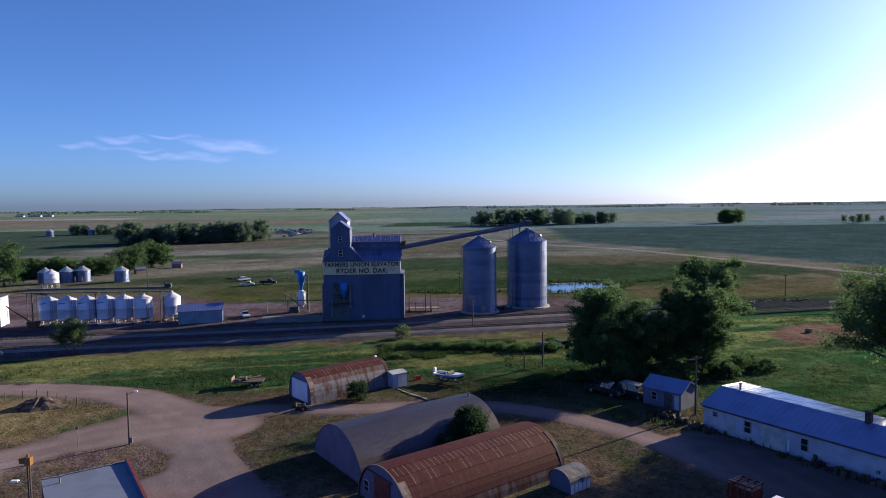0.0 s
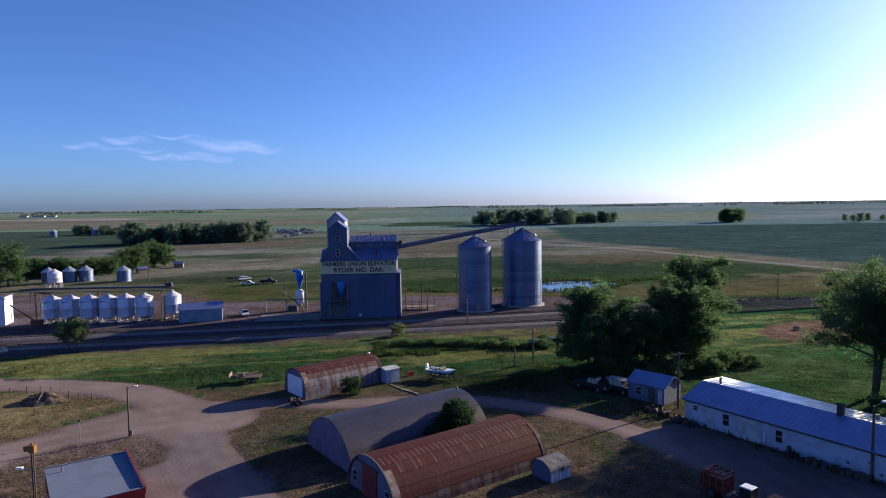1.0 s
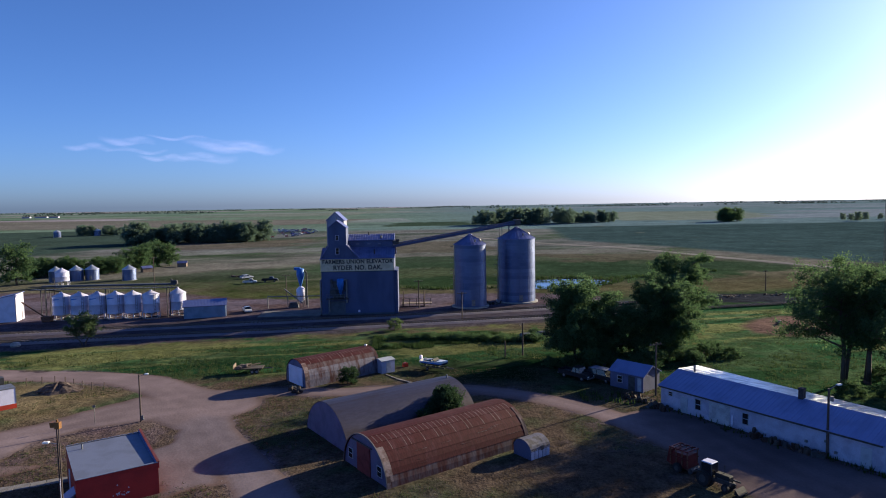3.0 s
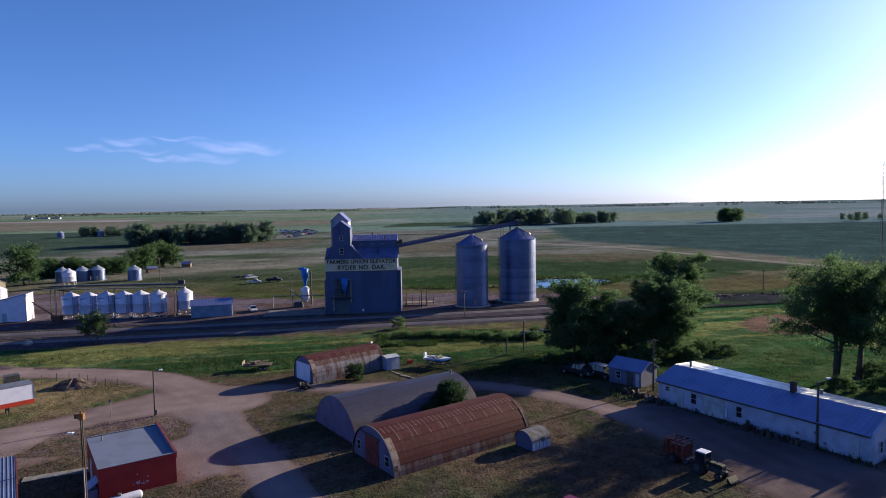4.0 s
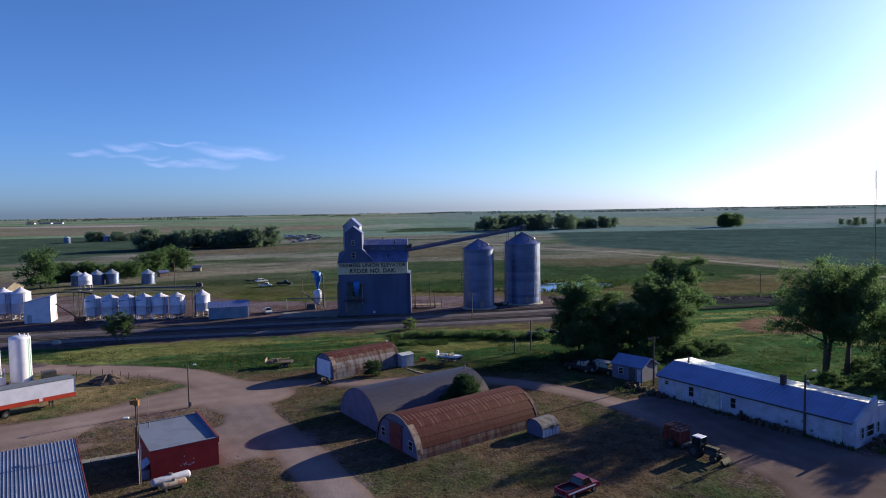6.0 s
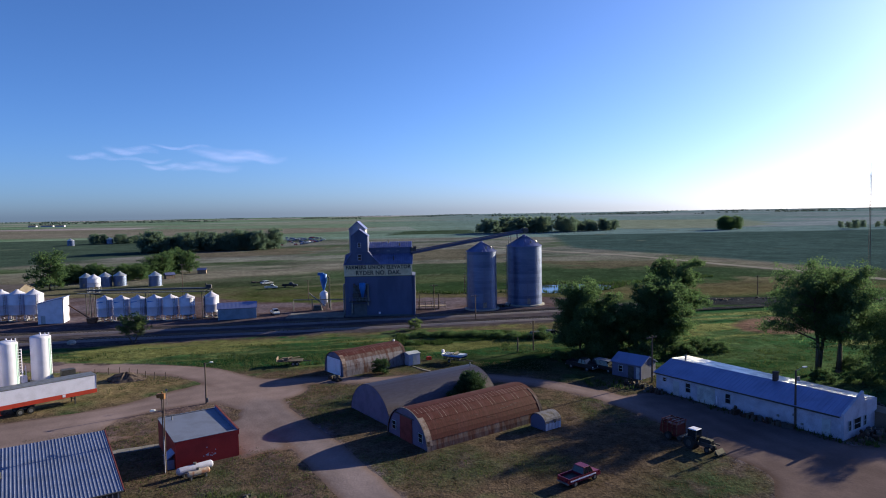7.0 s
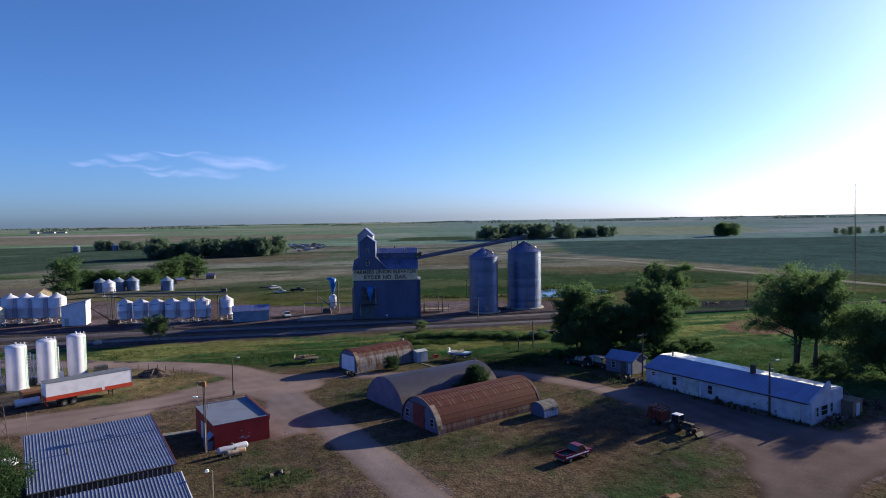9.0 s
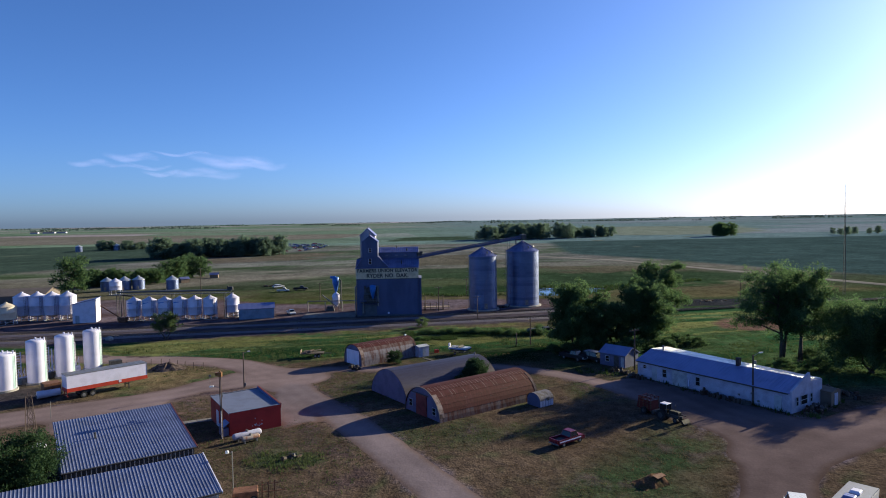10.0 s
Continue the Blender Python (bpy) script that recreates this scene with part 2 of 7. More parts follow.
# paler and bluer than the near leaves: distance haze put into the colour
LEAF_FAR = leaf_mat("hazed_far_leaves", (0.092, 0.142, 0.104), (0.16, 0.222, 0.16), 0.56)
# horizon woodland, blued in its base colour for haze
HAZED_WOODS = leaf_mat("hazed_woodland", (0.035, 0.055, 0.05), (0.06, 0.085, 0.075), 0.3)
GRASS_L = leaf_mat("green_grass_blades", (0.034, 0.062, 0.02034), (0.083, 0.1, 0.04294), 0.45)
WEED = leaf_mat("dark_weed_leaves", (0.024, 0.047, 0.01356), (0.055, 0.09, 0.02712), 0.35)
GRASS_D = leaf_mat("dry_grass_blades", (0.066, 0.049, 0.03164), (0.135, 0.102, 0.06554), 0.4)
SOIL = ground_mat("ground_cover", "soil")
GRAVEL = ground_mat("gravel", "soil", 0.12, 0.16)


# ---- building blocks ----
class M:
    """Collects the vertices and faces of one mesh."""

    def __init__(self):
        self.v, self.f = [], []

    def add(self, vs, fs):
        k = len(self.v)
        self.v += [tuple(p) for p in vs]
        self.f += [tuple(i + k for i in q) for q in fs]
        return self

    def quad(self, *ps):
        return self.add(ps, [tuple(range(len(ps)))])

    def box(self, c, s, rz=0.0, taper=1.0, bevel=0.0):
        x, y, z = (h / 2 for h in s)
        co, si = math.cos(radians(rz)), math.sin(radians(rz))
        rings = []
        zs = [(-z, 1.0), (z, taper)]
        if bevel:
            zs = [(-z, 1.0), (z - bevel, taper), (z, taper * (1 - bevel / max(x, y)))]
        for zz, k in zs:
            rings.append([(c[0] + (px * co - py * si) * k, c[1] + (px * si + py * co) * k, c[2] + zz) for px, py in ((-x, -y), (x, -y), (x, y), (-x, y))])
        vs = [p for r in rings for p in r]
        fs = [(3, 2, 1, 0)]
        n = len(rings)
        for r in range(n - 1):
            for i in range(4):
                fs.append((r * 4 + i, r * 4 + (i + 1) % 4, r * 4 + 4 + (i + 1) % 4, r * 4 + 4 + i))
        fs.append(tuple((n - 1) * 4 + i for i in range(4)))
        return self.add(vs, fs)

    def cyl(self, p0, p1, r0, r1=None, n=10):
        r1 = r0 if r1 is None else r1
        p0, p1 = Vector(p0), Vector(p1)
        q = (p1 - p0).to_track_quat("Z", "Y")
        vs = []
        for p, r in ((p0, r0), (p1, r1)):
            for i in range(n):
                a = 2 * math.pi * i / n
                vs.append(p + q @ Vector((r * math.cos(a), r * math.sin(a), 0)))
        fs = [(i, (i + 1) % n, n + (i + 1) % n, n + i) for i in range(n)]
        fs += [tuple(range(n))[::-1], tuple(range(n, 2 * n))]
        return self.add(vs, fs)

    def lathe(self, prof, n=24, c=(0, 0, 0)):
        vs, fs = [], []
        for r, z in prof:
            for i in range(n):
                a = 2 * math.pi * i / n
                vs.append((c[0] + r * math.cos(a), c[1] + r * math.sin(a), c[2] + z))
        for j in range(len(prof) - 1):
            for i in range(n):
                fs.append((j * n + i, j * n + (i + 1) % n, (j + 1) * n + (i + 1) % n, (j + 1) * n + i))
        return self.add(vs, fs)

    def prism(self, prof, y0, y1):
        """A profile in x and z, drawn from y0 to y1."""
        n = len(prof)
        vs = [(x, y0, z) for x, z in prof] + [(x, y1, z) for x, z in prof]
        fs = [tuple(range(n)), tuple(range(2 * n - 1, n - 1, -1))]
        fs += [(i, i + n, (i + 1) % n + n, (i + 1) % n) for i in range(n)]
        return self.add(vs, fs)

    def slab(self, a, b, c, d, t):
        """A sheet between four corners, t thick, laid from its top side."""
        n = (Vector(b) - Vector(a)).cross(Vector(d) - Vector(a)).normalized()
        if n.z < 0:
            n = -n
        lo = [Vector(p) - n * t for p in (a, b, c, d)]
        return self.add([*map(Vector, (a, b, c, d)), *lo], [(0, 1, 2, 3), (7, 6, 5, 4), (0, 4, 5, 1), (1, 5, 6, 2), (2, 6, 7, 3), (3, 7, 4, 0)])

    def ribbed(self, a, b, c, d, pitch=0.4, h=0.05, t=0.05):
        """A roof sheet with standing ribs that run from edge a-b to edge d-c."""
        a, b, c, d = map(Vector, (a, b, c, d))
        n = (b - a).cross(d - a).normalized()
        if n.z < 0:
            n = -n
        k = max(2, int((b - a).length / pitch))
        f = 0.045 / (b - a).length
        cuts = []
        for i in range(k + 1):
            s = min(max(i / k, 2 * f), 1 - 2 * f)
            cuts += [(s - f, 0), (s - 0.4 * f, h), (s + 0.4 * f, h), (s + f, 0)]
        cuts = [(0, 0), *cuts, (1, 0)]
        vs, fs = [], []
        for s, e in cuts:
            p, q = a.lerp(b, s), d.lerp(c, s)
            vs += [p + n * e, q + n * e, q - n * t, p - n * t]
        for i in range(len(cuts) - 1):
            fs += [(i * 4 + j, i * 4 + (j + 1) % 4, i * 4 + 4 + (j + 1) % 4, i * 4 + 4 + j) for j in range(4)]
        e = 4 * len(cuts) - 4
        fs += [(3, 2, 1, 0), (e, e + 1, e + 2, e + 3)]
        return self.add(vs, fs)

    def mesh(self, name, material, smooth=False):
        me = bpy.data.meshes.new(name)
        me.from_pydata([tuple(p) for p in self.v], [], self.f)
        me.materials.append(material)
        if smooth:
            me.polygons.foreach_set("use_smooth", [True] * len(me.polygons))
        me.update()
        return me


def part(name, m, material, parent, label="", smooth=False, at=None):
    ob = new(name, m.mesh(name, material, smooth) if isinstance(m, M) else m)
    ob.parent = parent
    if at is not None:
        ob.matrix_basis = at
    return tagged(ob, label)


def thing(name, x, y, rz, label, category, group="", z=0.0, kind=""):
    ob = new(name)
    ob.matrix_basis = pose(x, y, z, 0, 0, rz)
    ob.empty_display_size = 0.2
    return tagged(ob, label, category, group, kind)


def single(name, m, material, label, category="", group="", kind="", at=None, smooth=False):
    ob = new(name, m.mesh(name, material, smooth))
    if at is not None:
        ob.matrix_basis = at
    return tagged(ob, label, category, group, kind)


def window_in(parent, x, y, z, w, h, rz=0, name="window", frame_mat=None):
    """A framed pane that faces local -y when rz is 0, its centre at (x, y, z)."""
    at = pose(x, y, z, 0, 0, rz)
    f = M()
    for dx in (-w / 2, w / 2):
        f.box((dx, 0, 0), (0.06, 0.1, h + 0.06))
    for dz in (-h / 2, 0, h / 2):
        f.box((0, 0.004, dz), (w - 0.06, 0.09, 0.05))
    ob = part(name, f, frame_mat or WHITE, parent, at=at)
    part("pane", M().box((0, 0.03, 0), (w - 0.08, 0.03, h - 0.06)), GLASS, ob)
    return ob


# ---- ground ----
_rng = np.random.default_rng(7)
_tab = _rng.random((256, 256))


def vnoise(x, y):
    """Smooth value noise, 0 to 1."""
    xi, yi = np.floor(x).astype(int), np.floor(y).astype(int)
    fx, fy = x - xi, y - yi
    fx, fy = fx * fx * (3 - 2 * fx), fy * fy * (3 - 2 * fy)
    g = lambda i, j: _tab[i % 256, j % 256]
    return (g(xi, yi) * (1 - fx) + g(xi + 1, yi) * fx) * (1 - fy) + (g(xi, yi + 1) * (1 - fx) + g(xi + 1, yi + 1) * fx) * fy


def fbm(x, y, s, n=4):
    out, amp, tot = 0, 1.0, 0
    for k in range(n):
        out = out + amp * vnoise(x / s * 2 ** k + 31.7 * k, y / s * 2 ** k + 11.3 * k)
        tot += amp
        amp *= 0.5
    return out / tot


def dist_line(x, y, pts):
    best = np.full(np.shape(x), 1e9)
    for (ax, ay), (bx, by) in zip(pts, pts[1:]):
        dx, dy = bx - ax, by - ay
        s = np.clip(((x - ax) * dx + (y - ay) * dy) / (dx * dx + dy * dy), 0, 1)
        best = np.minimum(best, np.hypot(x - ax - s * dx, y - ay - s * dy))
    return best


def inside(x, y, pts, soft=1.0):
    """1 well inside a polygon, 0 outside, with a soft edge."""
    hit = np.zeros(np.shape(x), bool)
    n = len(pts)
    for i in range(n):
        (ax, ay), (bx, by) = pts[i], pts[(i + 1) % n]
        c = ((ay > y) != (by > y)) & (x < (bx - ax) * (y - ay) / ((by - ay) or 1e-9) + ax)
        hit ^= c
    d = dist_line(x, y, [*pts, pts[0]])
    return np.clip(0.5 + np.where(hit, d, -d) / (2 * soft), 0, 1)


ROADS = {
    "loop": ([(-170, 112), (-110, 103), (-75, 100), (-52, 96.5), (-38, 94), (-28, 90.5), (-20.5, 84), (-13, 76)], 6.6),
    "west": ([(-130, 16), (-90, 36), (-60, 51.5), (-42, 61), (-31, 66.5), (-21, 73), (-11, 77)], 8.6),
    "south": ([(-27, 90), (-18, 81), (-12, 71), (-8, 63.5), (-2.4, 54.6), (4.7, 41), (11.7, 26.6), (18, 13), (32, -14), (48, -48)], 5.4),
    "back": ([(-15, 82), (-5, 83), (4, 82), (14, 82.6), (22, 82), (29.5, 77.8), (34.5, 73.6), (39, 68), (43, 60)], 4.2),
    "east": ([(44, 64), (46.5, 52), (50, 42), (49.5, 34), (45, 26), (39, 14), (34, -2), (31, -20), (30, -44)], 7.2),
    "crossing": ([(49, 34), (58, 38.8), (66, 43.3), (75, 47.5), (90, 54), (110, 65), (150, 87)], 9.6),
}
TONGUE = [(-31, 58), (-30, 65), (-26.4, 69.4), (-19, 72.0), (-14, 67.6), (-13, 63.5), (-16, 60), (-21, 57.5)]
LOT = [(38.5, 68), (43, 70.5), (47.5, 71.5), (60, 47.5), (65, 47), (62, 43), (57, 38), (48, 38.6), (44.5, 46), (42, 53), (41, 60)]
YARD_FAR = [(-170, 215), (-118, 203), (-62, 196), (-40, 181), (-18, 174), (12, 182), (50, 178), (66, 168), (60, 152), (46, 147), (-40, 139), (-170, 126)]
BALLAST_LINE = [(-300, 96), (-66, 127), (-9, 137), (44, 145), (110, 158), (300, 195)]
FAR_ROAD = [(40, 520), (94, 402), (128, 352), (153, 281), (168, 240), (178, 209), (196, 160), (215, 110)]
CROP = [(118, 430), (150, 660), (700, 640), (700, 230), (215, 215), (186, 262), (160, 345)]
PATCH = [(82.3, 122.2), (89.3, 129.3), (96.5, 133), (103.2, 132), (112, 127), (111, 119), (97, 111), (87.2, 110.5), (81.5, 114)]
DARKBED = [(78, 150), (92, 153), (115, 151), (140, 156), (140, 168), (122, 166), (99, 168), (80, 162)]
POND = [(49, 192), (55, 189), (66, 191.5), (74, 196), (80, 203), (76, 209), (68, 212), (58, 211), (51, 206)]


def ground_colour(x, y):
    """The ground cover's base colour by place, with haze and tree shade painted in."""
    n1, n2, n3 = fbm(x, y, 9.0), fbm(x + 90, y, 2.2, 3), fbm(x, y + 300, 45.0)
    lush, mid, dry = np.array((0.041, 0.1, 0.032)), np.array((0.077, 0.112, 0.042)), np.array((0.162, 0.118, 0.07))
    bare, gravel = np.array((0.16, 0.112, 0.09)), np.array((0.225, 0.18, 0.168))
    ballast, dark = np.array((0.12, 0.1, 0.093)), np.array((0.06, 0.055, 0.06))
    mixc = lambda c, d, k: c * (1 - k[..., None]) + d * k[..., None]
    ramp = lambda v, a, b: np.clip((v - a) / (b - a), 0, 1)
    col = np.zeros((*x.shape, 3)) + mid
    # the yard: dry turf with green patches
    edge = 96 - 5.5 * np.clip((2 - x) / 12, 0, 1)
    yard = np.clip((edge - y) / 4 + 0.5, 0, 1)
    dryness = ramp(n1 * 0.6 + n2 * 0.4 + 0.12 * np.clip((80 - y) / 30, 0, 1), 0.29, 0.47)
    col = mixc(col, dry, yard * dryness)
    col = mixc(col, lush * 0.95, inside(x, y, [(26, 30), (34, 38), (41, 46), (44, 38), (40, 29), (34, 22)], 4) * ramp(n1, 0.3, 0.55) * 0.75)
    col = mixc(col, lush * 0.9, yard * ramp(n3 * 0.4 + n1 * 0.6 + np.clip((x - 8) / 200, -0.08, 0.04), 0.53, 0.66) * 0.55)
    col = mixc(col, bare, yard * ramp(n2 * 0.5 + n1 * 0.5, 0.6, 0.72) * 0.7)
    # tall green belt before the rails, and the meadow on the east side
    belt = np.clip((y - edge) / 3, 0, 1) * np.clip((133 + 0.13 * x - y) / 6, 0, 1)
    meadow = inside(x, y, [(48, 84), (70, 60), (90, 60), (160, 95), (180, 150), (60, 150), (45, 110)], 4)
    g = np.maximum(belt, meadow)
    swath = fbm(x * 0.2 + 0.12 * y, y - 0.1 * x, 5.0, 4)
    col = mixc(col, mixc(lush + 0 * col, mid * 1.05, ramp(swath * 0.7 + n2 * 0.3, 0.4, 0.6)), g)
    col = mixc(col, lush * 0.6, g * ramp(fbm(x * 0.3 + 70, y - 0.1 * x, 6.0, 4), 0.55, 0.66) * 0.8)
    col = mixc(col, lush * 0.55, g * ramp(n2 * 0.4 + n1 * 0.6, 0.6, 0.7) * 0.8)
    streak = fbm(x * 0.16 + 31, y - 0.115 * x, 2.6, 4)
    col = mixc(col, np.array((0.185, 0.185, 0.062)), belt * ramp(streak, 0.49, 0.6) * 0.9)
    col = col * (1 + 0.5 * meadow + 0.25 * belt)[..., None]
    col = mixc(col, dry, inside(x, y, [(-60, 114), (60, 125), (60, 136), (-60, 122)], 3) * ramp(n2, 0.35, 0.55) * 0.75)
    col = mixc(col, bare * (1.5, 1.4, 1.1), inside(x, y, PATCH, 1.2))
    # pasture beyond the rails
    far = np.clip((y - 168 - 0.05 * x) / 12, 0, 1)
    xr, yr = x * 0.9 + y * 0.42, y * 0.9 - x * 0.42
    band = fbm(xr * 0.5, yr, 60.0, 5)
    tan = np.array((0.165, 0.142, 0.064))
    green = np.array((0.078, 0.106, 0.026))
    past = mixc(green + 0 * col, tan, ramp(band * 0.75 + n1 * 0.25, 0.3, 0.5))
    past = mixc(past, np.array((0.035, 0.062, 0.018)), ramp(fbm(x * 0.32 + 0.2 * y + 500, y * 0.97 - x * 0.22, 42.0, 4), 0.56, 0.66) * 0.65)
    past = mixc(past, np.array((0.21, 0.175, 0.085)), ramp(fbm(xr * 0.22 + 900, yr + 60, 24.0, 5), 0.53, 0.62) * 0.7)
    past = past * (0.62 + 0.76 * fbm(x * 0.16 + 0.1 * y + 40, y * 0.99 + x * 0.06, 13.0, 4))[..., None] * (0.85 + 0.3 * n2)[..., None]
    col = mixc(col, past, far)
    col = mixc(col, tan * 1.15, inside(x, y, [(70, 168), (110, 172), (165, 188), (165, 203), (120, 196), (84, 184)], 4) * (0.4 + 0.6 * ramp(n1, 0.3, 0.55)))
    # crops and stubble to the horizon, in strips
    u, w = x * 0.995 + y * 0.1, y * 0.995 - x * 0.1
    iy = np.floor(w / 210 + 0.6 * vnoise(u / 900, w / 900))
    ix = np.floor(u / (700 + 40 * (iy % 5)) + 0.37 * iy)
    pick = _tab[(iy.astype(int) * 7 + 3) % 256, (ix.astype(int) * 13 + 5) % 256]
    pal = np.array(((0.1, 0.145, 0.04), (0.17, 0.165, 0.065), (0.3, 0.22, 0.12), (0.07, 0.11, 0.03), (0.13, 0.165, 0.055), (0.33, 0.25, 0.14), (0.12, 0.16, 0.06), (0.2, 0.19, 0.08)))
    fields = 1.2 * pal[(pick * 8).astype(int) % 8] * (0.7 + 0.35 * fbm(x, y, 130.0)[..., None] + 0.7 * fbm(x * 0.1, y, 26.0, 4)[..., None] - 0.18)
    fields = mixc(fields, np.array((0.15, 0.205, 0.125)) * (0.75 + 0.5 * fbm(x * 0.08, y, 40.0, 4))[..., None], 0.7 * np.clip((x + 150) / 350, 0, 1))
    col = mixc(col, fields, np.clip((y - 620 - 120 * (vnoise(x / 300, y * 0) - 0.5)) / 30, 0, 1))
    # brighter and bluer with distance: haze put into the base colour
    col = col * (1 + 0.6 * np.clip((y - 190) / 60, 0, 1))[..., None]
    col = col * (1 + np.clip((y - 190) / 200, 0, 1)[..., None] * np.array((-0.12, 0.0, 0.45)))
    left = inside(x, y, [(-900, 330), (-230, 330), (-190, 420), (-160, 470), (-230, 760), (-900, 760)], 6)
    col = mixc(col, np.array((0.08, 0.128, 0.07)) * (0.9 + 0.25 * fbm(x, y, 40.0)[..., None]), left)
    # crop field, its green pushed towards blue to carry haze
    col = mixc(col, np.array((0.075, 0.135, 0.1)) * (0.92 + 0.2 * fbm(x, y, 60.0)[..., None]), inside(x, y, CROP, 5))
    marsh = inside(x, y, [(5, 205), (48, 188), (100, 200), (150, 235), (140, 290), (60, 280), (10, 240)], 8)
    col = mixc(col, np.array((0.045, 0.085, 0.024)), marsh * ramp(n1 * 0.6 + n3 * 0.4, 0.3, 0.5) * 0.85)
    blot = lambda pts, c, k=0.9: mixc(col, np.array(c) * (0.75 + 0.5 * n2)[..., None], ramp(inside(x, y, pts, 14) + (n1 - 0.5) * 0.9 + (fbm(x * 0.25, y, 16.0) - 0.5) * 0.8, 0.4, 0.62) * k)
    col = blot([(-25, 425), (45, 445), (60, 345), (-10, 335)], (0.19, 0.165, 0.08))
    col = blot([(-5, 312), (70, 322), (52, 258), (5, 256)], (0.065, 0.112, 0.036))
    col = blot([(0, 250), (60, 255), (55, 226), (5, 224)], (0.125, 0.15, 0.045), 0.7)
    col = blot([(6, 218), (24, 226), (50, 216), (46, 192), (20, 190)], (0.05, 0.09, 0.028))
    col = blot([(-25, 740), (80, 750), (85, 900), (-15, 890)], (0.06, 0.1, 0.035))
    col = blot([(48, 266), (85, 268), (160, 262), (160, 216), (98, 212), (55, 228)], (0.06, 0.108, 0.034))
    col = blot([(68, 322), (95, 318), (155, 300), (155, 272), (85, 276)], (0.175, 0.15, 0.066))
    col = blot([(150, 212), (190, 235), (320, 240), (320, 160), (190, 165)], (0.07, 0.105, 0.04), 0.8)
    col = blot([(-1200, 900), (-260, 830), (-120, 900), (-60, 1150), (-1200, 1600)], (0.27, 0.21, 0.125), 0.75)
    col = blot([(-190, 480), (-120, 470), (-60, 520), (-70, 420), (-130, 400), (-170, 430)], (0.21, 0.165, 0.085), 0.8)
    col = blot([(228, 880), (300, 800), (425, 800), (530, 900), (690, 1340), (480, 1430), (330, 1360)], (0.31, 0.35, 0.185), 0.9)
    # bare ground round the elevator and bins, ballast, shoulders
    yf = inside(x, y, YARD_FAR, 4) + (n2 - 0.5) * 0.5
    col = mixc(col, mixc(gravel * 0.95 + 0 * col, bare, ramp(n1, 0.35, 0.65)), ramp(yf, 0.35, 0.65))
    col = mixc(col, dark, ramp(inside(x, y, DARKBED, 2.5) + (n2 - 0.5) * 0.5, 0.4, 0.6) * 0.85)
    db = dist_line(x, y, BALLAST_LINE)
    col = mixc(col, ballast, ramp(12.5 - db + (n2 - 0.5) * 5, -1, 1.5) * np.clip((78 - x) / 18, 0, 1))
    for pts, width in ROADS.values():
        d = dist_line(x, y, pts)
        col = mixc(col, mixc(bare + 0 * col, gravel, ramp(n2, 0.3, 0.7)), ramp(width / 2 + 0.1 - d + (n2 - 0.5) * 1.6, -0.5, 0.5))
    col = mixc(col, gravel * 0.95, ramp(inside(x, y, LOT, 1.5) + (n2 - 0.5) * 0.7, 0.4, 0.6))
    apron = inside(x, y, [(-30, 52), (-24, 60), (-12, 60), (-5, 52), (2, 40), (6, 30), (0, 28), (-6, 38), (-10, 46), (-20, 54)], 3)
    col = mixc(col, mixc(bare * 0.8 + 0 * col, dry, ramp(n2, 0.4, 0.6)), ramp(apron + (n2 - 0.5) * 1.1, 0.35, 0.65) * 0.8)
    # green grass below the trees, darkened further to paint their shade
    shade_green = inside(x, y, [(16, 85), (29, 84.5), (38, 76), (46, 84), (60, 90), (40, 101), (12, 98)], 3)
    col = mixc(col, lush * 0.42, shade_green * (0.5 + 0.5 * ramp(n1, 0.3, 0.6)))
    col = mixc(col, lush * 1.3, ramp(np.clip(1.15 - np.hypot((x + 7.2) / 5.6, (y - 37.6) / 3.6), 0, 1) + (n2 - 0.5) * 1.3, 0.35, 0.75) * 0.5)
    col = mixc(col, mixc(bare * 1.2 + 0 * col, dry * 1.2, ramp(n2, 0.35, 0.6)), inside(x, y, TONGUE, 1.2) * 0.9)
    # dry turning place by the tanks
    col = mixc(col, np.array((0.29, 0.222, 0.1)) * (0.75 + 0.5 * n2)[..., None], inside(x, y, [(-66, 72), (-44, 67), (-32, 74), (-27, 84), (-40, 90), (-66, 92)], 2) * (0.35 + 0.65 * ramp(n1, 0.2, 0.5)) * 0.9)
    col = mixc(col, dark * 1.1, inside(x, y, [(-75, 62), (-50, 66), (-46, 70), (-55, 76), (-75, 76)], 2) * 0.8)
    # colours fade towards grey far out, part of the painted haze
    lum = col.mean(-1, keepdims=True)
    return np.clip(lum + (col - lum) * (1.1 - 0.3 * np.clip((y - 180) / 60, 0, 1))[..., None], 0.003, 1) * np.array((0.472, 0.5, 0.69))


def axis_lines(a, b, step, far_a, far_b, k=1.13):
    mid_ = list(np.arange(a, b + step / 2, step))
    up, d = [], step
    p = b
    while p < far_b:
        d *= k
        p = min(p + d, far_b)
        up.append(p)
    dn, d, p = [], step, a
    while p > far_a:
        d *= k
        p = max(p - d, far_a)
        dn.append(p)
    return np.array(dn[::-1] + mid_ + up)


def set_soil(me, cols):
    at = me.color_attributes.new("soil", "FLOAT_COLOR", "POINT")
    at.data.foreach_set("color", np.concatenate([cols, np.ones((len(cols), 1))], 1).astype(np.float32).ravel())


_xs = axis_lines(-75, 100, 0.8, -4900, 4900, 1.055)
_ys = axis_lines(18, 150, 0.8, -600, 4700, 1.022)
_X, _Y = np.meshgrid(_xs, _ys)
_tall = np.clip((_Y - 97) / 3, 0, 1) * np.clip((118 + 0.12 * _X - _Y) / 5, 0, 1)
